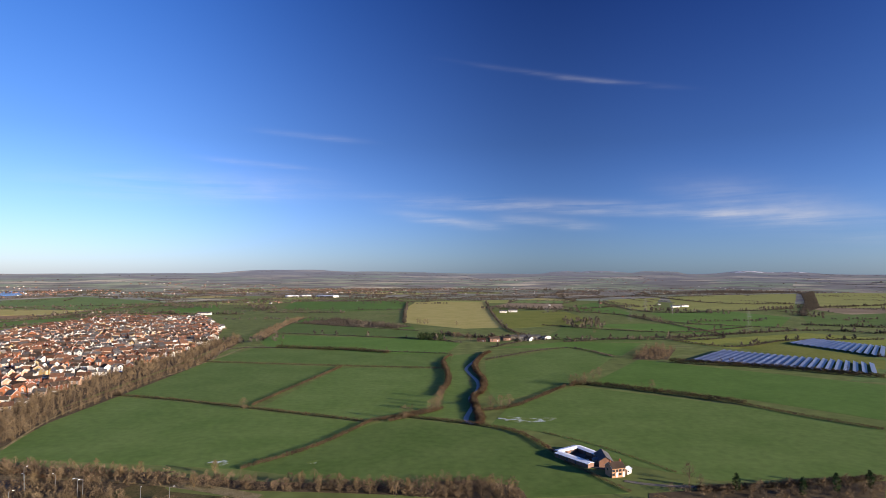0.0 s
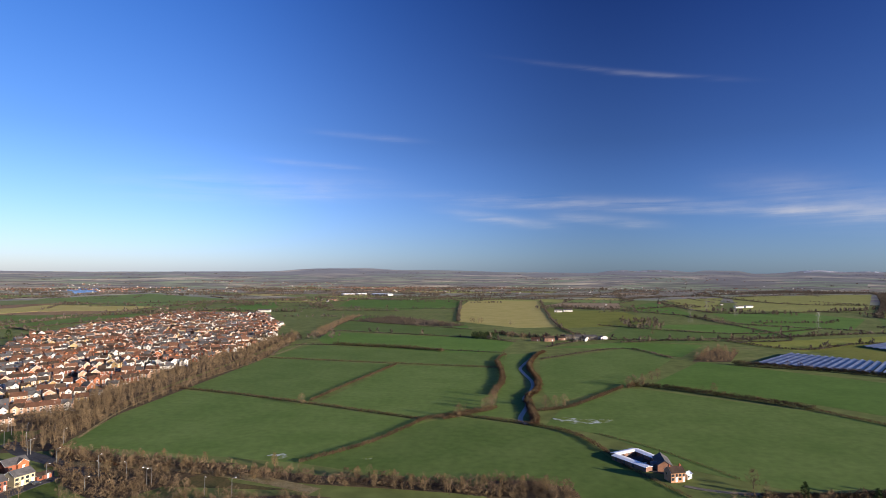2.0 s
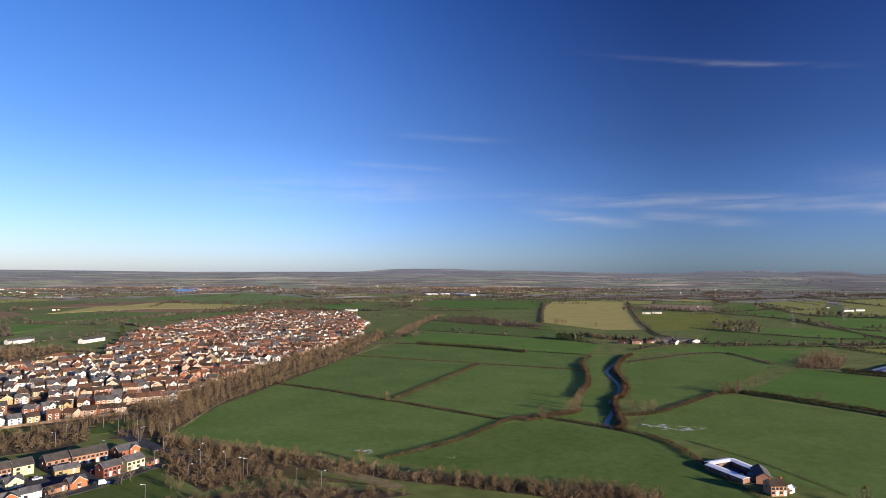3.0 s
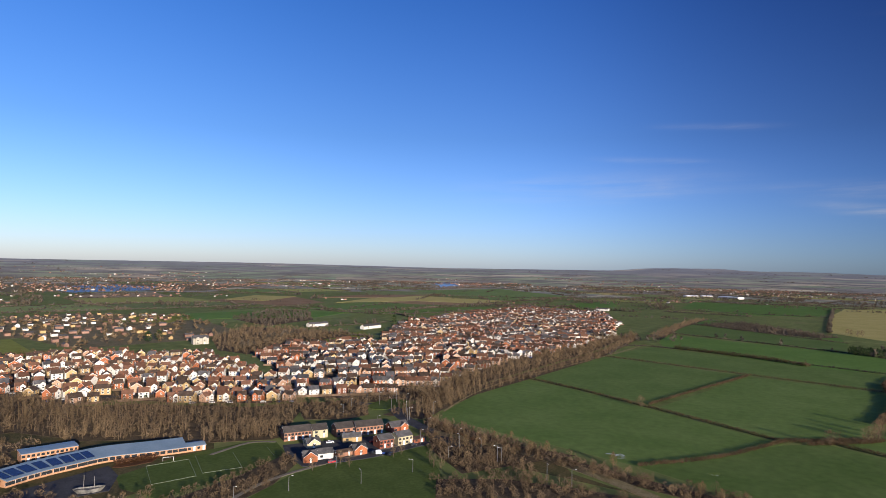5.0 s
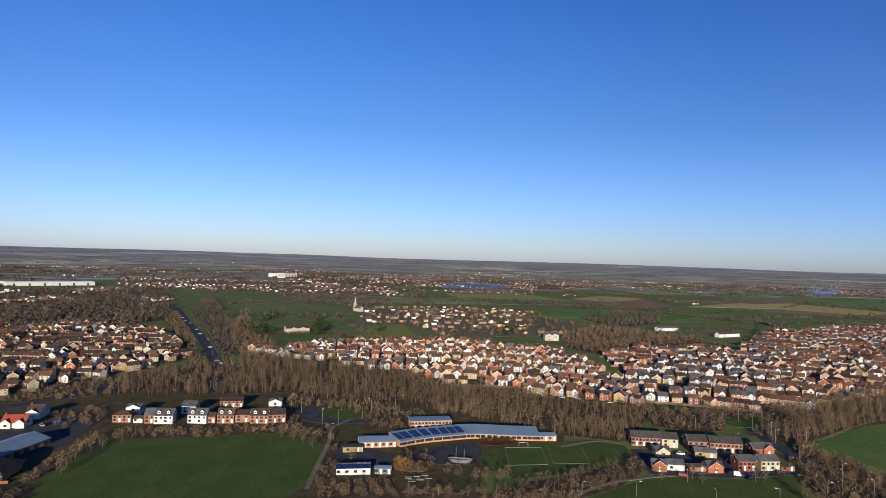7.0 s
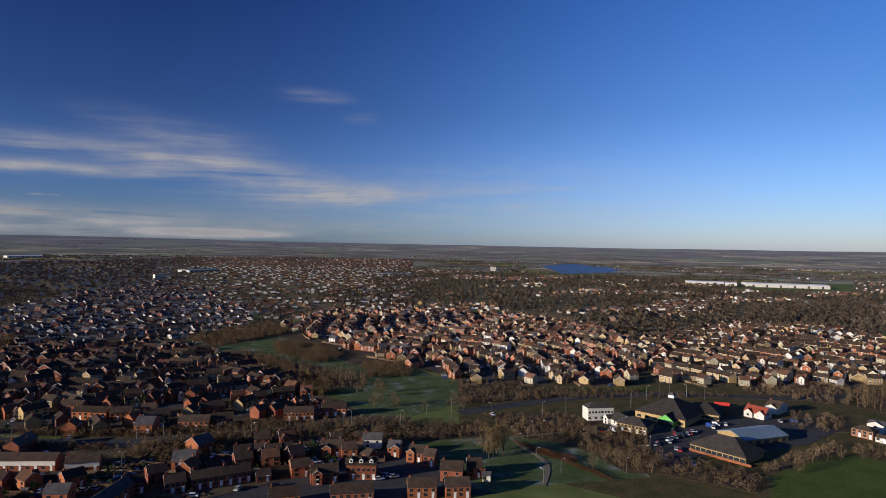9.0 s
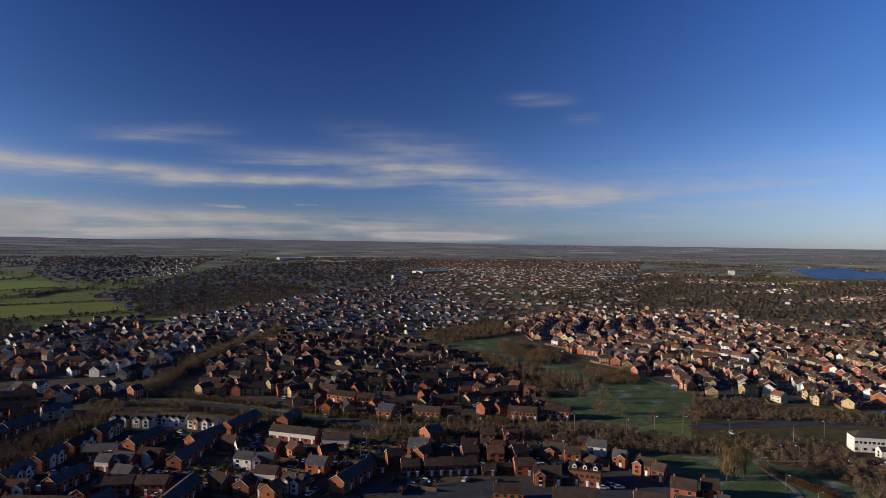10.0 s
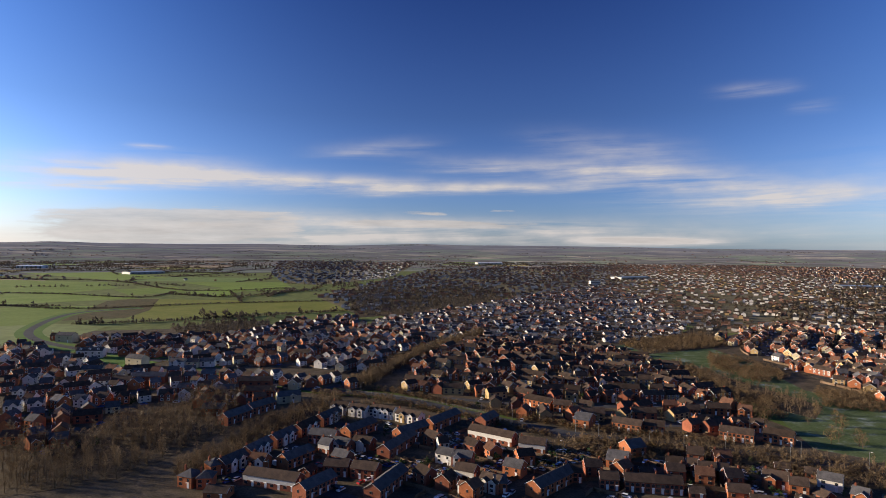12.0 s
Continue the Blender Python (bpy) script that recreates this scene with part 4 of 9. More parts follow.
ribbon("water", [(20, 415), (16, 431), (23, 475), (22, 502), (30, 539), (32, 578), (26, 630), (25, 660), (37, 720), (46, 770)], 3.4, M["bank"], 0.13, "frosty shaded strip beside the narrow brook", "brook")

# ---- woods and tree belts
wood("tree_belt", [(-274, 319), (-282, 394), (-280, 521), (-287, 763), (-333, 995), (-294, 914), (-264, 688), (-262, 498), (-262, 418), (-247, 327)], 5, 8, "bare brown tree belt along the estate road", seed=11)
wood("tree_belt", [(-248, 342), (-282, 454), (-287, 544), (-290, 709), (-309, 882), (-350, 959), (-332, 774), (-332, 604), (-329, 481), (-304, 384)], 5, 8, "bare brown tree belt along the estate road", seed=12)
wood("tree_belt", [(-249, 334), (-202, 321), (-158, 312), (-106, 304), (-81, 301), (-47, 298), (-14, 295), (16, 285), (1, 280), (-19, 284), (-51, 287), (-84, 289), (-107, 292), (-153, 297), (-195, 305), (-234, 315)], 3.1, 6.2, "bare bushy belt along the old railway", seed=13)
wood("tree_belt", [(-234, 305), (-179, 294), (-110, 272), (-92, 267), (-168, 255), (-201, 274)], 4.6, 4.0, "brown scrub beside the old railway", seed=14, under=0.9, floor=False)
wood("wood", [(-539, -37), (-574, 0), (-580, 40), (-619, 98), (-547, 157), (-520, 189), (-449, 201), (-424, 233), (-359, 276), (-342, 315), (-283, 239), (-302, 212), (-329, 217), (-368, 165), (-409, 150), (-407, 133), (-436, 88), (-461, 74), (-462, 43), (-481, -33)], 5.2, 9, "dense leafless brown woodland", seed=15)
wood("wood", [(-1110, -18), (-1104, 5), (-817, 19), (-646, 27), (-563, 28), (-584, 16), (-726, 13), (-905, -3)], 6, 8, "bare trees beside the main road", seed=16)
wood("wood", [(-922, 76), (-1061, 110), (-789, 106), (-618, 101), (-593, 63), (-708, 61)], 6, 8, "bare trees beside the main road", seed=17)
wood("wood", [(-728, 497), (-812, 620), (-718, 657), (-615, 646), (-600, 512), (-567, 434), (-617, 430)], 7, 9, "bare wood before the estate", seed=18)
wood("tree_belt", [(-244, 150), (-246, 180), (-256, 221), (-242, 218), (-225, 187), (-218, 154), (-234, 122)], 5, 5, "leafless scrub belt with orange-brown twigs", seed=19, under=0.9)
wood("tree_belt", [(-243, 324), (-196, 312), (-162, 314), (-135, 317), (-167, 254), (-200, 275)], 4.5, 5, "brown scrub beside the estate road", seed=20)
wood("tree_belt", [(-385, -26), (-374, 9), (-368, 63), (-362, 86), (-334, 82), (-357, 61), (-361, 11), (-369, -25)], 4.2, 5, "leafless hedge belt below the houses", seed=21)
wood("tree_belt", [(-312, -52), (-367, -32), (-379, -36), (-347, -49), (-307, -57)], 4.5, 5, "leafless scrub along the field", seed=22)
wood("wood", [(145, -367), (110, -341), (71, -409), (49, -450), (25, -421), (32, -353), (54, -312), (71, -287), (109, -276)], 4.6, 10, "dark leafless wood beside the estate", seed=23, under=0.8)
wood("tree_belt", [(51, -296), (24, -322), (-16, -359), (-65, -403), (-66, -387), (-15, -337), (20, -300), (42, -280)], 4.2, 7, "bare tree belt behind the houses", seed=24)
def strip(line, width):
    """The outline of a strip of that width along a plan line."""
    left, right = [], []
    for i, (x, y) in enumerate(line):
        p, q = line[max(i - 1, 0)], line[min(i + 1, len(line) - 1)]
        k = width / 2 / dist(q[0] - p[0], q[1] - p[1])
        left.append((x - (q[1] - p[1]) * k, y + (q[0] - p[0]) * k))
        right.append((x + (q[1] - p[1]) * k, y - (q[0] - p[0]) * k))
    return left + right[::-1]


KEEP = []        # strips of ground that the estates leave free
LONG_BELT = [(-46, -438), (-56, -455), (-85, -507), (-130, -577), (-194, -656), (-217, -682)]
KEEP.append(strip(LONG_BELT, 26))
wood("tree_belt", strip(LONG_BELT, 14), 2.9, 8.5, "long bare tree belt between the estates", seed=25, under=1.0)
ROAD_SOUTH = [(-208, -253), (-143, -294), (-90, -361), (-56, -403), (-15, -427)]
ROAD_NORTH = [(-222, -272), (-156, -312), (-104, -374), (-68, -420), (-50, -431)]
wood("tree_belt", strip(ROAD_SOUTH, 6), 2.6, 4.2, "brown bare hedge along the main road", "scrub", seed=82, under=0.9, rounded=True, floor=False)
wood("tree_belt", strip(ROAD_NORTH, 6), 2.6, 4.6, "brown bare hedge along the main road", "scrub", seed=83, under=0.9, rounded=True, floor=False)
wood("tree_belt", [(-104, -285), (-147, -299), (-206, -277), (-241, -256), (-266, -226), (-253, -215), (-226, -239), (-186, -268), (-131, -279)], 4.5, 6, "bare bushes along the road", seed=26)
wood("wood", [(-89, -858), (-110, -1150), (-180, -1480), (-262, -1420), (-440, -1480), (-471, -1212), (-285, -1000), (-167, -890)], 10, 8, "far leafless brown woodland", seed=27, forms=FAR_TREE, under=0)
wood("wood", [(138, -794), (67, -850), (24, -840), (22, -752), (60, -722), (104, -697)], 8, 8, "far leafless brown woodland", seed=28, forms=FAR_TREE, under=0)
wood("tree_belt", [(-299, -189), (-321, -146), (-305, -107), (-280, -86), (-269, -103), (-291, -138), (-280, -167)], 4.5, 5.5, "leafless scrub beside the retail park", seed=29)
wood("tree_belt", [(-329, -477), (-332, -377), (-331, -325), (-302, -302), (-290, -355), (-301, -429)], 6, 7, "bare trees in the park", seed=30)
wood("tree_belt", [(-345, -599), (-459, -606), (-426, -542), (-325, -520)], 6, 6, "bare shrubs in the park", seed=31)

for pts, gap, hh, sd, lab in (
        ([(-1181, -251), (-1380, -204), (-1465, -84), (-1204, -6), (-995, -4), (-946, -46), (-928, -124), (-870, -184)], 9.5, 11, 75, "dark bare trees past the buff estate"),
        ([(-1190, 27), (-1190, 42), (-652, 58), (-606, 47), (-678, 44)], 6, 5, 76, "brown scrub on the road bank"),
        ([(-516, -108), (-550, -94), (-553, -61), (-531, -38), (-482, -36), (-478, -62), (-472, -98)], 5.5, 4.6, 77, "brown scrub beside the roundabout"),
        ([(-430, -64), (-455, -37), (-411, -31), (-396, -53)], 5.5, 4.2, 78, "brown scrub behind the restaurant"),
        ([(-4, 302), (17, 305), (36, 295), (36, 277), (-4, 277)], 3.9, 6.2, 79, "bare bushy belt along the old railway"),
        ([(50, -284), (36, -320), (17, -357), (-7, -384), (-29, -413), (-33, -394), (-13, -365), (9, -338), (27, -307), (40, -274)], 3.3, 8.5, 74, "bare tree belt beside the white-gabled row"),
        ([(-343, 305), (-325, 332), (-308, 341), (-282, 314), (-283, 296), (-304, 277)], 4.6, 5.5, 73, "bare bushes behind the new houses"),
        ([(-303, -206), (-337, -176), (-340, -159), (-321, -152), (-293, -185)], 4.5, 3.6, 70, "brown scrub beside the main road"),
        ([(-315, -239), (-375, -196), (-425, -147), (-462, -108), (-451, -106), (-414, -144), (-365, -191), (-308, -234)], 4.5, 3.4, 71, "brown hedge along the main road"),
        ([(-735, -1133), (-612, -763), (-455, -597), (-400, -599), (-540, -720), (-640, -930)], 8, 6, 72, "bare trees past the bungalows"),
        ([(-172, 240), (-147, 260), (-111, 271), (-86, 275), (-73, 273), (-158, 220)], 4.4, 4.2, 69, "brown scrub below the old railway"),
        ([(-382, 111), (-365, 134), (-338, 128), (-351, 105)], 5, 4, 66, "brown scrub behind the school"),
        ([(-441, 73), (-401, 131), (-370, 150), (-367, 134), (-384, 112), (-413, 91), (-421, 73)], 5, 6, 67, "bare edge of the wood"),
        ([(-412, 68), (-415, 78), (-375, 72), (-370, 65)], 5, 4, 68, "brown scrub beside the turning area"),
        ([(-1134, 49), (-1087, 83), (-885, 86), (-667, 65), (-679, 53), (-807, 51)], 6, 7, 64, "brown bushes and bare trees beside the main road"),
        ([(-1385, 52), (-1413, 82), (-1217, 84), (-1061, 71), (-1094, 50)], 7, 9, 65, "bare trees beside the main road"),
        ([(-276, 61), (-264, 94), (-243, 92), (-255, 56)], 5, 3.5, 62, "brown scrub and beds beside the school cabins"),
        ([(-303, 108), (-300, 123), (-276, 116), (-279, 102)], 5, 3.5, 63, "brown scrub between the school buildings"),
        ([(-143, -297), (-190, -281), (-244, -239), (-287, -195), (-270, -180), (-229, -209), (-188, -247), (-142, -265)], 4.0, 5.5, 41, "bare brown bushes along the road"),
        ([(-336, -593), (-466, -629), (-447, -549), (-367, -529), (-328, -557)], 5, 6, 43, "bare scrub in the park"),
        ([(-382, -507), (-399, -469), (-381, -405), (-338, -386), (-344, -449)], 3.9, 6.2, 44, "rounded brown scrub in the park"),
        ([(-321, -479), (-328, -429), (-305, -374), (-283, -382)], 3.9, 6.2, 45, "rounded brown scrub in the park"),
        ([(-361, -363), (-397, -339), (-356, -303), (-329, -322)], 3.9, 6.2, 46, "rounded brown scrub in the park"),
        ([(-301, -375), (-316, -355), (-284, -306), (-261, -311)], 3.9, 6.2, 47, "rounded brown scrub in the park"),
        ([(-266, 58), (-325, 78), (-323, 83), (-262, 66)], 4, 4.5, 48, "bare hedge beside the school"),
        ([(-272, 68), (-257, 95), (-239, 124), (-222, 160), (-212, 153), (-258, 62)], 4.5, 5, 49, "leafless scrub below the school"),
        ([(-302, -164), (-344, -146), (-326, -117), (-300, -100), (-305, -54), (-282, -52), (-278, -92), (-286, -142)], 4.5, 5, 50, "leafless scrub beside the retail park"),
        ([(-368, -270), (-385, -228), (-410, -186), (-432, -156), (-412, -153), (-387, -176), (-348, -206), (-315, -230)], 5, 4, 51, "brown bushes along the main road"),
        ([(15, 300), (37, 289), (38, 278), (17, 288)], 4.2, 4.6, 52, "bare bushy belt along the old railway"),
        ([(94, 287), (137, 295), (215, 305), (193, 275), (90, 274)], 6, 5, 53, "dark lane trees and garden bushes"),
        ([(220, 728), (280, 844), (305, 820), (262, 728)], 6, 9, 54, "clump of bare trees at a field corner"),
        ([(-291, 1263), (-229, 1375), (-57, 1175), (-86, 1138), (-221, 1196)], 7, 6, 55, "row of bare trees between fields"),
        ([(-295, 948), (-309, 1088), (-324, 1356), (-305, 1408), (-294, 1145), (-269, 948)], 6, 7, 56, "bare trees at the estate's corner"),
        ([(1744, 3028), (2165, 3631), (1124, 1859), (978, 1662)], 10, 9, 57, "dark copse on the rise"),
        ([(1204, 3346), (1826, 3893), (2495, 3502), (2495, 3502), (1535, 3274)], 14, 9, 58, "far wood along the skyline"),
        ([(-395, 161), (-344, 193), (-332, 220), (-294, 251), (-283, 235), (-306, 207), (-332, 194), (-364, 163)], 4.8, 8, 59, "dense leafless woodland behind the school"),
        ([(-950, 685), (-1074, 865), (-1005, 918), (-839, 780), (-804, 649)], 9, 8, 60, "far bare brown wood"),
        ([(-324, 320), (-325, 386), (-317, 429), (-318, 481), (-326, 525), (-285, 445), (-273, 375), (-289, 366), (-303, 347)], 5, 7, 61, "bare trees beside the roundabout")):
    wood("tree_belt", pts, gap, hh, lab, seed=sd, under=0.7, floor=not 43 <= sd <= 47, rounded=43 <= sd <= 47, material="scrub" if 43 <= sd <= 47 else "twig", forms=FAR_TREE if dist(*pts[0]) > 1000 else None)
sheet("ground", [(307, -776), (105, -265), (-225, -192), (-521, -445), (-472, -637), (-221, -706), (73, -783)], M["garden"], 0.03, "dark trodden ground under the suburbs", "ground")
sheet("ground", [(-426, -312), (-529, -241), (-576, 12), (-468, 86), (-385, 267), (-266, 185), (-234, -170)], M["rough"], 0.022, "rough winter grass between the buildings", "ground")
sheet("yard", [(-133, -270), (-182, -239), (-222, -202), (-219, -160), (-211, -135), (-108, -219)], M["asphalt"], 0.045, "dark asphalt streets and drives between houses", "yard")
for k in range(3):
    USED.pop()

# ------------------------------------------------------------ roads
ribbon("ground", [(-221, 306), (-189, 307), (-163, 305), (-133, 299), (-110, 292), (-82, 280)], 8, M["dry_grass"], 0.17, "pale dry grass bank of the old railway", "ground")
ribbon("road", [(-367, 367), (-317, 335), (-288, 342), (-258, 322), (-226, 307), (-192, 291)], 9, M["asphalt"], 0.16, "grey asphalt estate road", "road")
ribbon("road", [(-480, 30), (-567, 37), (-678, 36), (-830, 29), (-998, 17), (-1208, 6)], 11, M["asphalt"], 0.16, "grey main road with traffic", "road")
ribbon("road", [(-298, -217), (-340, -201), (-388, -176), (-434, -137), (-480, -69), (-542, -19), (-523, 20)], 10, M["asphalt"], 0.16, "grey main road past the retail park", "road")
ribbon("verge", [(-122, -333), (-97, -367), (-62, -411), (-19, -436), (38, -495), (84, -563), (152, -668), (206, -716)], 19, M["lawn"], 0.15, "mown green road verge", "verge")
ribbon("verge", [(103, -567), (184, -640), (256, -725), (290, -821), (295, -975), (222, -1045)], 26, M["lush"], 0.15, "bright green road verge", "verge")
sheet("ground", [(161, -600), (150, -627), (123, -571), (121, -550), (139, -554)], M["lush"], 0.19, "bright green round lawn", "ground", rounded=4)
ribbon("road", [(-262, -223), (-214, -262), (-149, -303), (-97, -367), (-62, -411), (-19, -436), (38, -495), (84, -563), (152, -668), (206, -716)], 10, M["asphalt"], 0.16, "grey main road past the estates", "road")
ribbon("road", [(103, -567), (184, -640), (256, -725), (290, -821), (295, -975), (222, -1045)], 9, M["asphalt"], 0.16, "curving grey link road", "road")

# ------------------------------------------------------------ houses
M["rose"] = mat("pale_rose_brick", (0.34, 0.205, 0.135), (0.43, 0.268, 0.18), 3, per_island=0.25, fine=0.25)
M["brown_brick"] = mat("brown_pink_brick", (0.225, 0.115, 0.075), (0.30, 0.158, 0.105), 3, per_object=0.15, fine=0.3)
M["peach"] = mat("peach_brick", (0.34, 0.185, 0.105), (0.42, 0.235, 0.140), 3, fine=0.25)
# dull mixed town brick, its red greyed further to carry distance haze
M["greyed_brick"] = mat("greyed_town_brick", (0.17, 0.098, 0.072), (0.26, 0.155, 0.118), 9, per_island=0.35, fine=0.3)
HOUSE_SLOTS = [M["brick"], M["orange"], M["buff"], M["render"], M["cream"], M["tile"], M["red_tile"], M["slate"], M["pvc"], M["glass"], M["rose"]]


def gable_solid(bm, w, d, h, rise, mi):
    """Walls of a house with its two gables; the ridge runs along x."""
    v = [bm.verts.new(p) for p in ((-w / 2, -d / 2, -0.3), (w / 2, -d / 2, -0.3), (w / 2, d / 2, -0.3), (-w / 2, d / 2, -0.3),
                                   (-w / 2, -d / 2, h), (w / 2, -d / 2, h), (w / 2, d / 2, h), (-w / 2, d / 2, h), (-w / 2, 0, h + rise), (w / 2, 0, h + rise))]
    for q in ((0, 1, 5, 4), (2, 3, 7, 6), (1, 2, 6, 9, 5), (3, 0, 4, 8, 7), (4, 5, 9, 8), (6, 7, 8, 9)):
        bm.faces.new([v[i] for i in q]).material_index = mi


def roof_slabs(bm, w, d, h, rise, mi, over=0.35, thick=0.16):
    k = rise / (d / 2)
    for s in (-1, 1):
        y1 = s * (d / 2 + over)
        z1 = h - over * k
        pts = [(-w / 2 - over * 0.6, 0, h + rise), (w / 2 + over * 0.6, 0, h + rise), (w / 2 + over * 0.6, y1, z1), (-w / 2 - over * 0.6, y1, z1)]
        lo = [bm.verts.new((x, y, z + 0.02)) for x, y, z in pts]
        hi = [bm.verts.new((x, y, z + 0.02 + thick)) for x, y, z in pts]
        for q in ([lo[3], lo[2], lo[1], lo[0]], hi, [lo[0], lo[1], hi[1], hi[0]], [lo[1], lo[2], hi[2], hi[1]], [lo[2], lo[3], hi[3], hi[2]], [lo[3], lo[0], hi[0], hi[3]]):
            bm.faces.new(q).material_index = mi
    bmesh.ops.recalc_face_normals(bm, faces=bm.faces)


def far_house(w, d, h, rise, wall, roof, wing=None, wing_x=0.0, panes=True):
    bm = bmesh.new()
    gable_solid(bm, w, d, h, rise, wall)
    roof_slabs(bm, w, d, h, rise, roof)
    if wing is not None:
        b2 = bmesh.new()
        gable_solid(b2, d / 2 + 1, 4.0, h, 1.7, wing)
        roof_slabs(b2, d / 2 + 1, 4.0, h, 1.7, roof, over=0.25)
        bmesh.ops.transform(b2, matrix=pose(wing_x, -d / 4 - 0.5, 0, 0, 0, 90), verts=b2.verts)
        me = bpy.data.meshes.new("wing")
        b2.to_mesh(me)
        b2.free()
        bm.from_mesh(me)
        bpy.data.meshes.remove(me)
    if panes:
        def pane(mi, y, s, x, z, ww, hh, side):
            if side:
                p = ((y, -s * (x - ww), z), (y, -s * (x + ww), z), (y, -s * (x + ww), z + hh), (y, -s * (x - ww), z + hh))
                p = [(a_, -b_, c_) for a_, b_, c_ in p]
            else:
                p = ((x - ww * s, y, z), (x + ww * s, y, z), (x + ww * s, y, z + hh), (x - ww * s, y, z + hh))
            bm.faces.new([bm.verts.new(q) for q in p]).material_index = mi

        cols = max(2, round(w / 3.4))
        for k in range(cols):
            x = -w / 2 + w * (k + 0.5) / cols
            for z in ((0.9, h - 1.75) if h > 4 else (0.9,)):
                for s in (-1, 1):
                    y = d / 2 + (1.0 if wing is not None and s < 0 and abs(x - wing_x) < 2 else 0)
                    pane(8, s * (y + 0.05), -s, x, z, 0.78, 1.4, False)
                    pane(9, s * (y + 0.09), -s, x, z + 0.18, 0.58, 1.04, False)
        for s in (-1, 1):
            pane(8, s * (w / 2 + 0.05), s, 0.8, max(h - 1.75, 0.9), 0.55, 1.3, True)
            pane(9, s * (w / 2 + 0.09), s, 0.8, max(h - 1.55, 1.1), 0.4, 0.95, True)
            for t in (-1, 1):
                x = s * (w / 2 + 0.25)
                p = [(x, 0, h + rise), (x, t * (d / 2 + 0.3), h - 0.3 * rise / (d / 2)), (x, t * (d / 2 + 0.3), h - 0.3 * rise / (d / 2) - 0.28), (x, 0, h + rise - 0.28)]
                bm.faces.new([bm.verts.new(q) for q in p]).material_index = 8
        box(bm, w * 0.3, w * 0.3 + 0.7, -0.4, 0.4, h + rise * 0.6, h + rise + 0.8, wall if wall < 3 else 0)
    return tris_of(bm)


FAR_HOUSES = [far_house(w * 0.84, d * 0.86, h * 0.94, r * 0.84, a, b, c, e * 0.84) for w, d, h, r, a, b, c, e in (
    (9, 8, 5.0, 2.8, 0, 5, 0, 2.2), (10, 7.5, 4.9, 2.8, 0, 7, None, 0), (8, 8, 5.0, 3, 1, 5, 1, -1.8), (12, 8, 4.9, 2.8, 2, 5, None, 0), (9, 7.5, 4.9, 2.8, 1, 6, 3, 2),
    (14, 8, 4.9, 2.8, 0, 5, 3, -3.5), (9, 8, 5.0, 3, 4, 6, None, 0), (18, 8, 5.0, 2.8, 0, 5, None, 0), (8, 9, 5.0, 3.2, 1, 7, None, 0), (9, 8, 4.9, 2.8, 3, 7, 3, 2), (9, 8, 4.9, 2.8, 2, 5, 2, 2), (8, 9, 4.9, 3.0, 3, 6, None, 0),
    (9, 8, 4.9, 2.8, 3, 5, None, 0), (9, 8, 4.9, 2.8, 10, 6, 3, 2), (10, 8, 4.9, 2.9, 10, 5, 10, -2), (10, 7.4, 2.5, 1.9, 3, 7, None, 0), (10, 7.6, 2.5, 2.0, 10, 5, None, 0), (9.4, 7.4, 2.5, 1.9, 3, 5, None, 0), (22, 8, 5.0, 2.8, 1, 5, 1, 5), (9, 8, 5.0, 2.6, 0, 6, 1, 2), (10, 8, 4.9, 2.8, 2, 6, 3, 2), (11, 8, 4.8, 3.0, 10, 7, 3, 2), (13, 8, 4.8, 3.0, 10, 6, None, 0))]


def town_house(w, d, h, rise, wall, roof):
    """Walls, gables and roof planes with eaves, for houses far off."""
    v, f, s = [], [], []

    def quad(m, *p):
        n = len(v)
        v.extend(p)
        for k in range(1, len(p) - 1):
            f.append((n, n + k, n + k + 1))
            s.append(m)

    X, Y, o = w / 2, d / 2, 0.4
    e = h - o * rise / Y
    for k in (-1, 1):
        quad(wall, (-X, k * Y, 0), (X, k * Y, 0), (X, k * Y, h), (-X, k * Y, h))
        quad(wall, (k * X, -Y, 0), (k * X, Y, 0), (k * X, Y, h), (k * X, 0, h + rise), (k * X, -Y, h))
        quad(roof, (-X - o, 0, h + rise + 0.1), (X + o, 0, h + rise + 0.1), (X + o, k * (Y + o), e + 0.1), (-X - o, k * (Y + o), e + 0.1))
    return np.array(v, float), np.array(f), np.array(s)


TOWN_HOUSES = [town_house(*q) for q in ((9, 8, 4.8, 2.6, 0, 5), (15, 8, 4.8, 2.6, 0, 7), (10, 8, 4.6, 2.8, 3, 5), (9, 8, 5.0, 2.5, 2, 5), (12, 8, 5.0, 2.5, 0, 6), (11, 8, 5.0, 2.5, 3, 7), (9, 8, 5.0, 2.5, 2, 7))]


# ---- houses built of parts
MESHES = {}


def shared(key, bm, materials):
    me = bpy.data.meshes.new(key)
    bm.to_mesh(me)
    bm.free()
    for m in materials:
        me.materials.append(m)
    MESHES[key] = me
    return me


def window_mesh(w, h):
    key = "window_%d_%d" % (w * 100, h * 100)
    if key not in MESHES:
        bm = boxes((-w / 2, w / 2, -0.07, 0.1, 0, h))
        f = min(bm.faces, key=lambda q: q.calc_center_median().y)
        bmesh.ops.inset_individual(bm, faces=[f], thickness=0.17, depth=-0.05)
        f.material_index = 1
        shared(key, bm, [M["pvc"], M["glass"]])
    return MESHES[key]


def door_mesh(kind):
    key = "door_" + kind
    if key not in MESHES:
        bm = boxes((-0.5, 0.5, -0.04, 0.1, 0, 2.1))
        box(bm, -0.62, 0.62, -0.7, 0.1, 2.3, 2.42)
        shared(key, bm, [M[kind]])
    return MESHES[key]


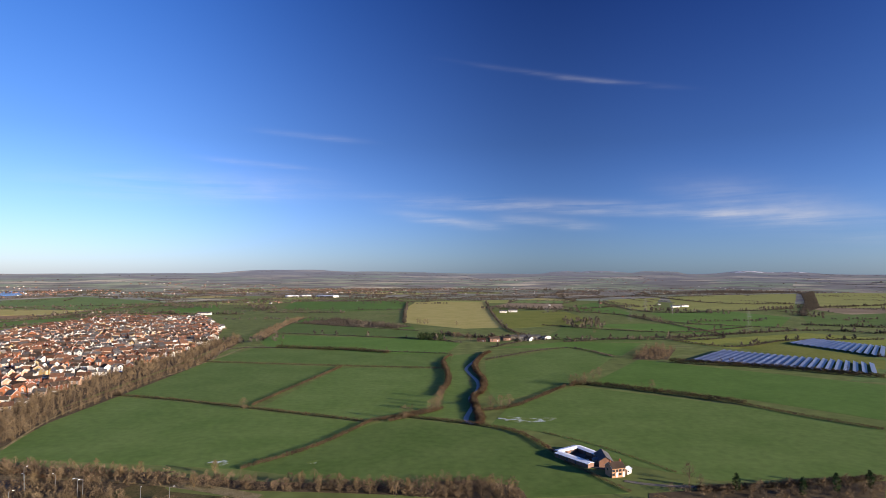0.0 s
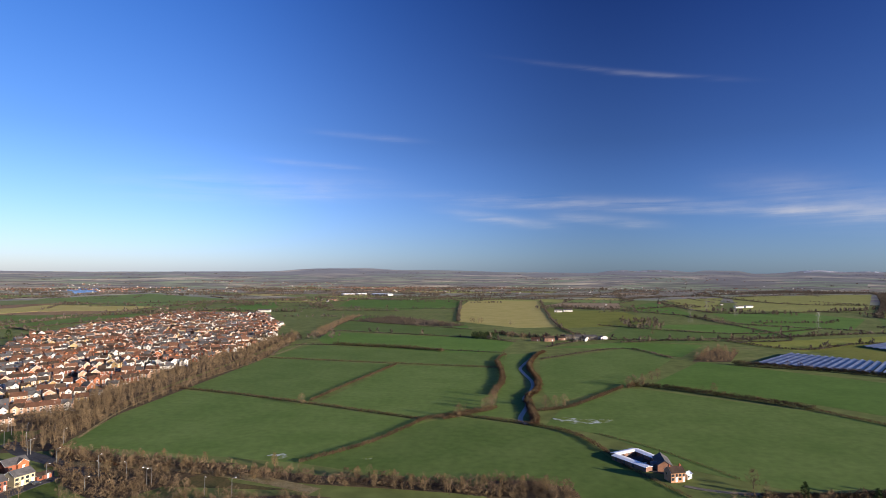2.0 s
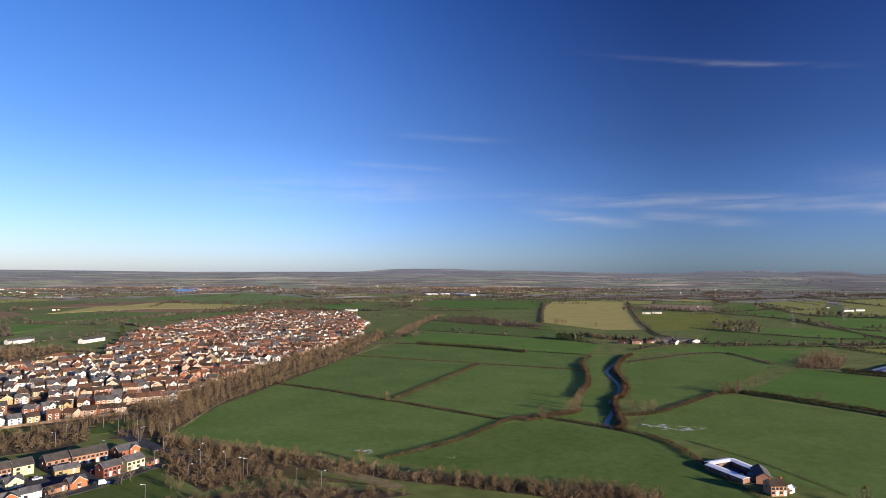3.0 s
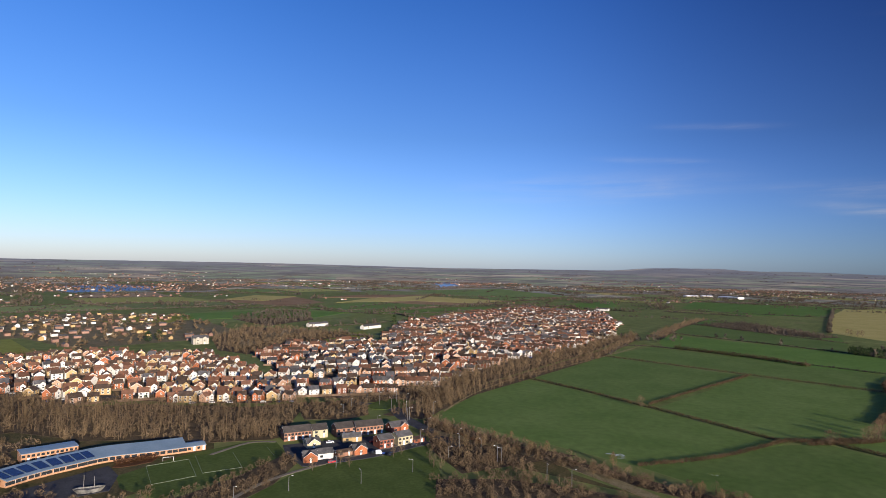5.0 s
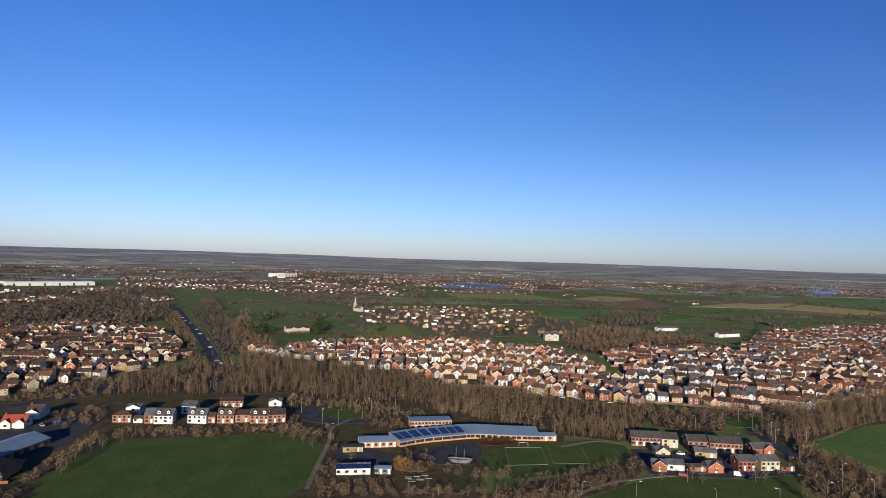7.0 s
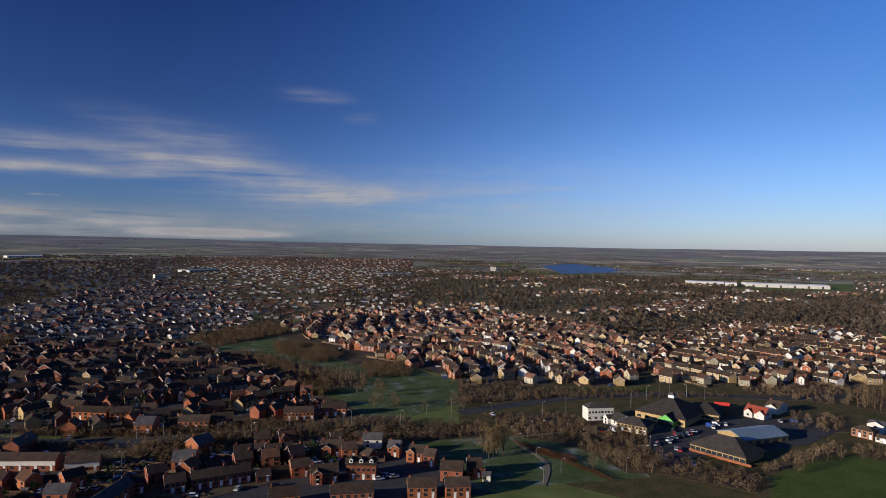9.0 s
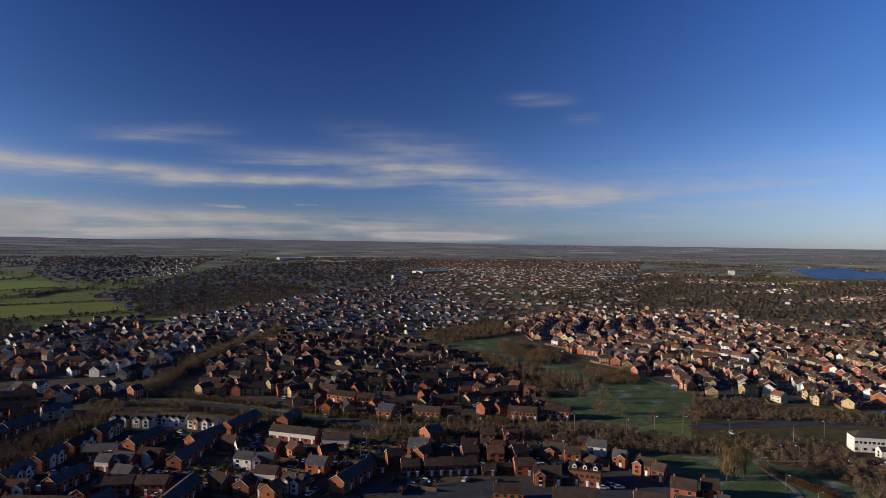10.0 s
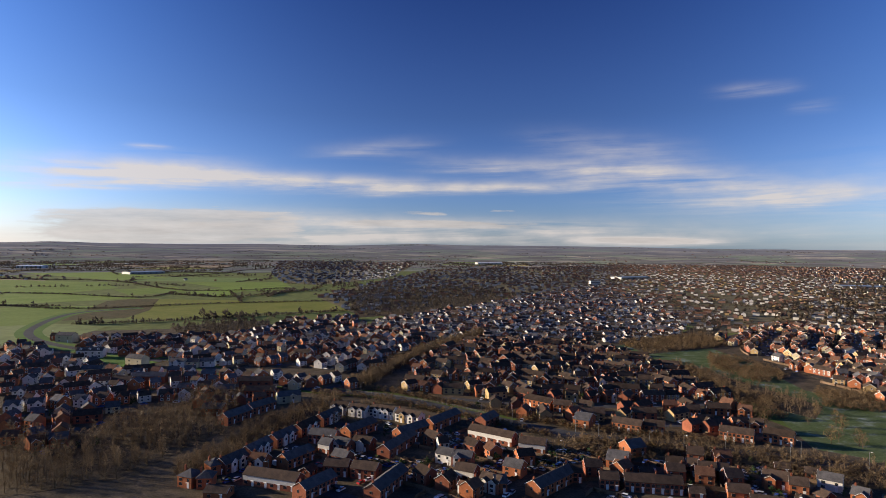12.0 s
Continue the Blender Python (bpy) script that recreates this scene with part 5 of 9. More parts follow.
def slope_boards(bm, w, d, h, rise, y, thick=0.13):
    """White boards up a gable that faces -y, over a width w."""
    for s in (-1, 1):
        a, c = Vector((s * (w / 2 + 0.3), y, h - 0.3 * rise / (w / 2))), Vector((0, y, h + rise))
        v = [bm.verts.new(p) for p in (a, c, c + Vector((0, 0, thick)), a + Vector((0, 0, thick)))]
        u = [bm.verts.new(p.co + Vector((0, 0.1, 0))) for p in v]
        for q in ([v[0], v[1], v[2], v[3]], [u[3], u[2], u[1], u[0]], [v[0], u[0], u[1], v[1]], [v[1], u[1], u[2], v[2]], [v[2], u[2], u[3], v[3]], [v[3], u[3], u[0], v[0]]):
            bm.faces.new(q)
    bmesh.ops.recalc_face_normals(bm, faces=bm.faces)


def turn_mesh(bm, deg, dx=0, dy=0):
    bmesh.ops.transform(bm, matrix=pose(dx, dy, 0, 0, 0, deg), verts=bm.verts)
    return bm


def hip_roof(bm, w, d, h, rise, over=0.4, mi=0):
    W, D = w / 2 + over, d / 2 + over
    k = max(W - D, 0.01)
    v = [bm.verts.new(p) for p in ((-W, -D, h), (W, -D, h), (W, D, h), (-W, D, h), (-k, 0, h + rise), (k, 0, h + rise))]
    for q in ((0, 1, 5, 4), (2, 3, 4, 5), (1, 2, 5), (3, 0, 4), (3, 2, 1, 0)):
        bm.faces.new([v[i] for i in q]).material_index = mi
    bmesh.ops.recalc_face_normals(bm, faces=bm.faces)


def build_house(x, y, turn, w=9.0, d=8.0, h=5.1, rise=2.9, wall="brick", roof="tile", units=1, gables=(), upper=None, dormers=0, chimneys=1, hip=False, level=0, door="pvc", name="house"):
    """A house that faces its own -y, the ridge along x. gables: rows of (x, width, how far it stands out, wall)."""
    e = thing(name, x, y, 0.15, turn)
    bm = bmesh.new()
    if hip:
        box(bm, -w / 2, w / 2, -d / 2, d / 2, -0.3, h)
    else:
        gable_solid(bm, w, d, h, rise, 0)
    part("wall", bm, M[wall], e)
    bm = bmesh.new()
    if hip:
        hip_roof(bm, w, d, h, rise)
    else:
        roof_slabs(bm, w, d, h, rise, 0)
    part("roof", bm, M[roof], e)
    if upper:
        part("upper_wall", boxes((-w / 2 - 0.04, w / 2 + 0.04, -d / 2 - 0.05, -d / 2 + 0.3, h * 0.52, h - 0.05)), M[upper], e)
    if not hip and level == 0:
        bm = bmesh.new()
        slope_boards(bm, d, w, h, rise, -w / 2 - 0.24, 0.13)
        part("bargeboard", turn_mesh(bm, -90), M["pvc"], e)
        bm = bmesh.new()
        slope_boards(bm, d, w, h, rise, -w / 2 - 0.24, 0.13)
        part("bargeboard", turn_mesh(bm, 90), M["pvc"], e)
    for gx, gw, out_, gwall in gables:
        gr = gw / 2 * rise / (d / 2) * 1.1
        length = d / 2 + out_
        bm = bmesh.new()
        gable_solid(bm, length, gw, h, gr, 0)
        wing = part("gable", turn_mesh(bm, 90, gx, -(d / 2 + out_) + length / 2), M[gwall], e)
        bm = bmesh.new()
        roof_slabs(bm, length, gw, h, gr, 0, over=0.25)
        part("gable_roof", turn_mesh(bm, 90, gx, -(d / 2 + out_) + length / 2), M[roof], e)
        bm = bmesh.new()
        slope_boards(bm, gw, 1, h, gr, 0)
        bmesh.ops.translate(bm, vec=(gx, -d / 2 - out_ - 0.28, 0), verts=bm.verts)
        part("bargeboard", bm, M["pvc"], wing)
    for k in range(chimneys):
        cx = -w / 2 + 0.9 + (w - 1.8) * (k / max(chimneys - 1, 1))
        bm = boxes((cx - 0.35, cx + 0.35, -0.3, 0.5, h + rise * 0.5, h + rise + 0.8), (cx - 0.42, cx + 0.42, -0.37, 0.57, h + rise + 0.79, h + rise + 0.92))
        stack = part("chimney", bm, M["brick"], e)
        if level == 0:
            part("chimney_pot", boxes((cx - 0.14, cx + 0.14, -0.05, 0.25, h + rise + 0.92, h + rise + 1.25)), M["orange"], stack)

    def window(px, py, pz, ww, hh, deg):
        o = new("window", window_mesh(ww, hh))
        o.parent = e
        o.matrix_basis = pose(px, py, pz, 0, 0, deg)

    u = w / units
    taken = [(gx, gw, out_) for gx, gw, out_, _ in gables]
    for k in range(units):
        cx = -w / 2 + u * (k + 0.5)
        for side, deg in ((-1, 0), (1, 180)):
            if level and side > 0 and k % 2:
                continue
            for off in ((-0.26, 0.26) if level == 0 or units == 1 else (0,)):
                for z in ((0.9, h * 0.52 + 0.35) if h > 4 else (0.9,)):
                    px = cx + off * u
                    py = side * d / 2
                    if side < 0:
                        for gx, gw, out_ in taken:
                            if abs(px - gx) < gw / 2 + 0.5:
                                px, py = gx, -d / 2 - out_
                    if side < 0 and z < 1 and off > 0:
                        o = new("door", door_mesh(door))
                        o.parent = e
                        o.matrix_basis = pose(px, py, 0.1, 0, 0, 0)
                        continue
                    window(px, py - 0.03 * -side * -1 if side < 0 else py + 0.03, z, 1.5 if off <= 0 else 1.1, 1.2, deg)
    if level == 0 and not hip:
        window(w / 2 + 0.03, 0.6, h * 0.52 + 0.35, 0.9, 1.1, 90)
        window(-w / 2 - 0.03, 0.6, h * 0.52 + 0.35, 0.9, 1.1, -90)
    for k in range(dormers):
        cx = -w / 2 + w * (k + 0.5) / dormers
        bm = bmesh.new()
        gable_solid(bm, d * 0.3, 1.6, 1.3, 0.6, 0)
        turn_mesh(bm, 90, cx, -d * 0.27)
        bmesh.ops.translate(bm, vec=(0, 0, h + rise * 0.25), verts=bm.verts)
        part("dormer", bm, M["pvc"], e)
        bm = bmesh.new()
        roof_slabs(bm, d * 0.3, 1.6, 1.3, 0.6, 0, over=0.15, thick=0.1)
        turn_mesh(bm, 90, cx, -d * 0.27)
        bmesh.ops.translate(bm, vec=(0, 0, h + rise * 0.25), verts=bm.verts)
        part("dormer_roof", bm, M[roof], e)
        window(cx, -d * 0.42, h + rise * 0.25 + 0.2, 0.9, 0.9, 0)
    return e


STYLES = {
    "red": dict(w=9, d=8, wall="brick", roof="tile", gables=((2.2, 3.8, 0.9, "brick"),)),
    "red_slate": dict(w=9.5, d=7.6, wall="brick", roof="slate", gables=((-2.4, 3.6, 0.8, "brick"),)),
    "red_plain": dict(w=8.4, d=8.2, wall="brick", roof="tile", rise=3.3),
    "orange": dict(w=9, d=7.8, wall="orange", roof="red_tile", gables=((-2.0, 3.8, 1.0, "orange"),)),
    "orange_slate": dict(w=8, d=8.4, wall="orange", roof="slate", rise=3.3),
    "buff": dict(w=9.4, d=7.8, wall="buff", roof="tile", gables=((2.3, 3.6, 0.8, "buff"),)),
    "buff_semi": dict(w=12, d=8, wall="buff", roof="tile", units=2, chimneys=2),
    "white_gable": dict(w=9, d=7.8, wall="orange", roof="red_tile", gables=((2.0, 4.0, 0.9, "render"),)),
    "white_semi": dict(w=11.5, d=8, wall="brick", roof="tile", units=2, gables=((-2.8, 3.4, 0.7, "render"), (2.8, 3.4, 0.7, "render"))),
    "white": dict(w=9, d=7.8, wall="render", roof="slate"),
    "cream": dict(w=9, d=8, wall="cream", roof="slate", rise=3.2),
    "terrace": dict(w=16.5, d=8, wall="brick", roof="tile", units=3, chimneys=2),
    "terrace_slate": dict(w=17, d=8.2, wall="brick", roof="slate", units=3, chimneys=2, h=5.4),
    "terrace_buff": dict(w=16, d=8, wall="buff", roof="tile", units=3, chimneys=2),
    "white_tile": dict(w=8.4, d=8.6, wall="render", roof="red_tile", rise=3.0),
    "bungalow": dict(w=10, d=7, h=2.6, rise=2.2, wall="buff", roof="tile"),
    "garage": dict(w=6, d=5.6, h=2.4, rise=1.9, wall="brick", roof="tile", chimneys=0),
}
LABELS = {
    "red": "red brick house with brown tiled roof and front gable", "red_slate": "red brick house with grey slate roof and front gable",
    "red_plain": "plain red brick house with steep brown tiled roof", "orange": "orange brick house with red tiled roof and front gable",
    "orange_slate": "orange brick house with steep dark slate roof", "buff": "buff brick house with brown tiled roof",
    "buff_semi": "pair of buff brick semi-detached houses", "white_gable": "orange brick house with white rendered front gable",
    "white_semi": "pair of brick semis with two white gables", "white": "white rendered house with grey slate roof",
    "cream": "cream rendered house with steep slate roof", "terrace": "short red brick terrace with brown tiled roof",
    "terrace_slate": "short red brick terrace with slate roof", "terrace_buff": "short buff brick terrace with brown roof",
    "white_tile": "white rendered house with brown-red tiled roof",
    "bungalow": "low buff brick bungalow with tiled roof", "garage": "small brick double garage with tiled roof"}
for q in STYLES.values():
    if q["w"] > 7:
        q["w"], q["d"], q["h"], q["rise"] = q["w"] * 0.84, q["d"] * 0.86, min(q.get("h", 4.6), 4.7), q.get("rise", 2.9) * 0.82
        if "gables" in q:
            q["gables"] = tuple((gx * 0.84, gw * 0.88, out_, wl) for gx, gw, out_, wl in q["gables"])
FIRST = {}
TALLY = {"near": 0, "mid": 0}


def house(style, x, y, turn, level=0, group="houses of the estate"):
    key = (style, level)
    TALLY["mid" if level else "near"] += 1
    USED_HOUSES.append((x, y, STYLES[style]["w"] * 0.5))
    if key in FIRST:
        return copy_thing(FIRST[key], pose(x, y, 0.15, 0, 0, turn))
    kw = dict(STYLES[style], level=level)
    if level:
        kw["chimneys"] = min(kw.get("chimneys", 1), 1)
    FIRST[key] = tagged(build_house(x, y, turn, **kw), LABELS[style], "house", group)
    return FIRST[key]


USED_HOUSES = []
LEVEL_AT = 425.0


def facing(line):
    """The middle of a plan line, its length, and the turn by which a house's front lies on it and looks to the camera's side."""
    (x0, y0), (x1, y1) = line[0], line[-1]
    mx, my = (x0 + x1) / 2, (y0 + y1) / 2
    t = math.degrees(math.atan2(y1 - y0, x1 - x0))
    n = (math.sin(radians(t)), -math.cos(radians(t)))       # where local -y points
    if n[0] * mx + n[1] * my > 0:
        t += 180
    return mx, my, math.hypot(x1 - x0, y1 - y0), t


def front(line, label="", group="", **kw):
    """A house of its own whose front stands on that line."""
    mx, my, length, t = facing(line)
    d = kw["d"] = kw.get("d", 8.0) * 0.92
    h = kw.get("h", 5.1)
    kw["h"], kw["rise"] = (h * 0.9 if h > 4 else h), kw.get("rise", 2.9) * 0.8
    n = (math.sin(radians(t)), -math.cos(radians(t)))
    kw["w"] = kw.get("w", round(length, 1))
    x, y = mx - n[0] * d / 2, my - n[1] * d / 2
    USED_HOUSES.append((x, y, kw["w"] * 0.5))
    return tagged(build_house(x, y, t, **kw), label, "house", group)


FENCE = tris_of(boxes((-6, 6, -0.05, 0.05, 0, 1.7), (-6.05, -5.95, -8, 0, 0, 1.7)))
SHED = far_house(2.4, 1.8, 1.9, 0.5, 5, 7, panes=False)


def far_car(slot):
    bm = boxes((-2.1, 2.1, -0.85, 0.85, 0.3, 0.85, 0), (-1.3, 1.0, -0.75, 0.75, 0.85, 1.4, 1), (-1.2, 0.9, -0.74, 0.74, 1.4, 1.45, 0))
    v, f, s = tris_of(bm)
    return v, f, np.where(s == 0, slot, 4)


CAR_PAINT = [mat("car_paint_" + n, c, tuple(k * 1.15 for k in c), 1, rough=0.25, fine=0.05) for n, c in (
    ("white", (0.7, 0.7, 0.7)), ("silver", (0.35, 0.36, 0.38)), ("black", (0.02, 0.02, 0.022)), ("blue", (0.03, 0.07, 0.25)), ("red", (0.4, 0.03, 0.03)))]
FAR_CARS = [far_car(k) for k in (0, 1, 2, 3)]
CAR_SLOTS = CAR_PAINT[:4] + [M["glass"]]


def estate(pts, angle, label, seed, styles, row=20.5, step=10.0, bend=16.0, skip=0.06, pick=None, level_at=LEVEL_AT, cross=0.28, spread=8, second=None):
    """Streets of houses over a plan shape: built of parts where they are near, joined past that."""
    r = random.Random(seed)
    cx, cy = sum(p[0] for p in pts) / len(pts), sum(p[1] for p in pts) / len(pts)
    c, s = math.cos(radians(angle)), math.sin(radians(angle))
    R = max(dist(p[0] - cx, p[1] - cy) for p in pts)
    far, bushes, fences, cars, sheds, greens = [], [], [], [], [], []
    street = bmesh.new()
    forms = [FAR_HOUSES[k] for k in (pick or range(len(FAR_HOUSES)))]
    others = [FAR_HOUSES[k] for k in (second or pick or range(len(FAR_HOUSES)))]

    def at(u, v):
        w = v + bend * math.sin(u / 55 + seed)
        return cx + u * c - w * s, cy + u * s + w * c

    v = -R
    i = 0
    while v < R:
        u = -R + r.uniform(0, step)
        while u < R:
            x, y = at(u, v + r.gauss(0, 0.8))
            gap = step
            if inside(pts, x, y) and r.random() > skip and not any(inside(q, x, y) for q in KEEP) and all(dist(x - a, y - b_) > q + 4.5 for a, b_, q in USED_HOUSES[:170]):
                slope = math.degrees(math.atan(bend / 55 * math.cos(u / 55 + seed)))
                turn = angle + slope + (180 if i % 2 else 0) + (r.choice((90, -90, 40, -40)) if r.random() < cross else 0) + r.gauss(0, spread)
                d = dist(x, y)
                if d < level_at:
                    st = r.choice(styles)
                    house(st, x, y, turn, 0 if d < 345 else 1)
                    gap = max(step, STYLES[st]["w"] + 2.5)
                else:
                    far.append((*r.choice(forms if noise.noise(Vector((x / 75, y / 130, seed))) > -0.05 else others), x, y, 0.2, r.uniform(0.9, 1.1), radians(turn)))
                for k in range(3 if d < 480 else 1):
                    f = r.random()
                    (greens if f < 0.3 else bushes).append((*r.choice(GREEN_BUSH if f < 0.3 else SHRUB), x + r.gauss(0, 8), y + r.gauss(0, 8), 0.1, r.uniform(0.5, 1.5), 0))
                if r.random() < 0.45:
                    bushes.append((*r.choice(BARE), x + r.gauss(0, 8), y + r.gauss(0, 8), 0, r.uniform(0.5, 0.9), 0))
                fences.append((*FENCE, *at(u, v + (8 if i % 2 == 0 else -8)), 0.1, 1.0, radians(angle + slope + (180 if i % 2 else 0))))
                if r.random() < 0.7:
                    cars.append((*r.choice(FAR_CARS), *at(u + r.uniform(-4, 4), v + (-9 if i % 2 == 0 else 9)), 0.2, 1.0, radians(angle + slope + r.choice((0, 90)))))
                if r.random() < 0.4:
                    sheds.append((*SHED, *at(u + r.uniform(-4, 4), v + (7 if i % 2 == 0 else -7)), 0.1, 1.0, radians(angle)))
            u += gap * r.uniform(0.95, 1.25)
        if i % 2 == 1:
            last = None
            for k in range(int(2 * R / 9)):
                u = -R + k * 9
                p = at(u, v + row * 0.62)
                if inside(pts, *p):
                    q = (street.verts.new((p[0] - s * 3, p[1] + c * 3, 0.2)), street.verts.new((p[0] + s * 3, p[1] - c * 3, 0.2)))
                    if last:
                        street.faces.new((last[0], last[1], q[1], q[0]))
                    last = q
                else:
                    last = None
        v += row * (0.85 if i % 2 == 0 else 1.25)
        i += 1
    soup("far_houses", far, HOUSE_SLOTS, label, "houses")
    soup("shrubs", bushes, [M["hedge"]], "brown garden shrubs among the houses", "shrubs")
    soup("evergreens", greens, [M["ever"]], "dark evergreen shrubs in the gardens", "shrubs")
    soup("fences", fences, [M["fence"]], "weathered brown timber garden fences", "fence")
    soup("sheds", sheds, HOUSE_SLOTS, "small timber garden sheds", "sheds")
    soup("parked_cars", cars, CAR_SLOTS, "parked cars along the estate streets", "cars")
    bmesh.ops.recalc_face_normals(street, faces=street.faces)
    tagged(part("road", street, M["asphalt"]), "grey asphalt streets between the houses", "road", kind="structure")
    sheet("ground", pts, M["garden"], 0.14, "gardens and drives between houses", "ground")


# ---- single buildings first, so that the estates keep clear of them
NEWB = "new houses by the estate road"
front([(-275, 236), (-268, 250)], "brick terrace of new houses, white doors", NEWB, wall="brown_brick", roof="dark_tile", units=4, d=9, h=5.2, rise=3.2, chimneys=0)
front([(-267, 250), (-263, 258)], "pale yellow rendered end house", NEWB, wall="cream", roof="dark_tile", d=9, h=5.2, rise=3.2, chimneys=0)
front([(-259, 261), (-254, 272)], "brick terrace of new houses", NEWB, wall="brown_brick", roof="dark_tile", units=2, d=9, h=5.2, rise=3.2, chimneys=0)
front([(-252, 270), (-244, 285)], "brick terrace of new houses, slightly taller", NEWB, wall="brown_brick", roof="dark_tile", units=4, d=9, h=5.6, rise=3.2, chimneys=0)
front([(-238, 217), (-234, 223)], "small orange brick house with a gable", NEWB, wall="brown_brick", roof="slate", d=7, h=3, rise=2.6, chimneys=0, gables=((0, 6.5, 1, "orange"),))
front([(-236, 225), (-232, 232)], "low glazed white bungalow wing", NEWB, wall="render", roof="slate", d=7, h=3, rise=2.2, chimneys=0)
front([(-255, 235), (-252, 242)], "small garage with a cream gable", NEWB, wall="cream", roof="slate", d=7, h=2.6, rise=2.6, chimneys=0, gables=((0, 6, 0.5, "cream"),))
front([(-248, 255), (-242, 264)], "brick coach house with slate roof", NEWB, wall="buff", roof="slate", d=6, h=2.8, rise=2.2, chimneys=0)
front([(-227, 242), (-224, 249)], "orange brick garage with gable", NEWB, wall="brown_brick", roof="slate", d=7, h=2.7, rise=2.6, chimneys=0, gables=((0, 7, 0.6, "orange"),))
front([(-231, 234), (-228, 242)], "low orange brick garden wall and garage", NEWB, wall="brown_brick", roof="tile", d=5, h=2.2, rise=1.2, chimneys=0)
front([(-224, 259), (-221, 267)], "square red brick detached house", NEWB, wall="brick", roof="slate", d=8.5, h=5.2, rise=2.6, chimneys=0, units=2)
front([(-220, 270), (-217, 279)], "pale yellow rendered detached house", NEWB, wall="cream", roof="slate", d=8.5, h=5.4, rise=2.6, chimneys=0, units=2)
front([(-240, 288), (-236, 299)], "brick house with blue-grey slate roof and gable", NEWB, wall="brick", roof="slate", d=8, h=3.4, rise=3, chimneys=0, gables=((2.5, 5.5, 1, "orange"),))
front([(-216, 279), (-214, 286)], "low red brick garage with tiled roof", NEWB, wall="brick", roof="tile", d=5, h=2.3, rise=1.2, chimneys=0)

ROW = "houses above the playing field"
front([(-406, -30), (-403, -20)], "red brick house with hipped brown roof", ROW, wall="brown_brick", roof="tile", d=8, h=4.6, rise=2.6, hip=True, units=2, chimneys=0)
front([(-402, -19), (-400, -14)], "white garage beside the houses", ROW, wall="render", roof="tile", d=5, h=2.4, rise=1.5, chimneys=0)
front([(-398, -13), (-397, -8)], "brick end house with slate roof", ROW, wall="brown_brick", roof="slate", d=8, h=5.4, rise=4, chimneys=0)
front([(-396, -8), (-393, 2)], "white rendered house with slate roof and dormers", ROW, wall="render", roof="slate", d=8, h=5.4, rise=4, dormers=2, units=2, chimneys=0)
front([(-392, 10), (-388, 20)], "white rendered house with slate roof and dormers", ROW, wall="render", roof="slate", d=8, h=5.4, rise=4, dormers=2, units=2, chimneys=0)
front([(-389, 21), (-388, 25)], "low brick link house", ROW, wall="brown_brick", roof="tile", d=6, h=4.2, rise=2, chimneys=0)
front([(-387, 26), (-384, 35)], "red brick house with brown roof and two white dormers", ROW, wall="brown_brick", roof="tile", d=8, h=5.4, rise=4, dormers=2, units=2, chimneys=0)
front([(-386, 36), (-384, 44)], "lower brick house with brown roof", ROW, wall="brown_brick", roof="tile", d=7, h=5.0, rise=2.6, chimneys=0)
front([(-381, 44), (-378, 54)], "red brick terrace with white dormers", ROW, wall="brown_brick", roof="tile", d=8, h=5.4, rise=4, dormers=2, units=2, chimneys=0)
front([(-379, 54), (-378, 64)], "red brick terrace end without dormers", ROW, wall="brown_brick", roof="tile", d=8, h=5.4, rise=3.2, units=2, chimneys=0)
front([(-422, -24), (-420, -16)], "white gabled house with slate roof", ROW, wall="render", roof="slate", d=9, h=4.8, rise=2, chimneys=0, gables=((0, 8.0, 0.5, "render"),))
front([(-416, 7), (-413, 15)], "white gabled house with slate roof behind the row", ROW, wall="render", roof="slate", d=9, h=5.2, rise=3, chimneys=0)
front([(-426, 30), (-423, 44)], "brick houses behind the row", ROW, wall="brown_brick", roof="tile", d=8, h=4.6, rise=2.6, units=3, chimneys=0)
front([(-414, 59), (-412, 67)], "white gabled house with slate roof behind the row", ROW, wall="render", roof="slate", d=9, h=4.8, rise=2, chimneys=0, gables=((0, 8.0, 0.5, "render"),))

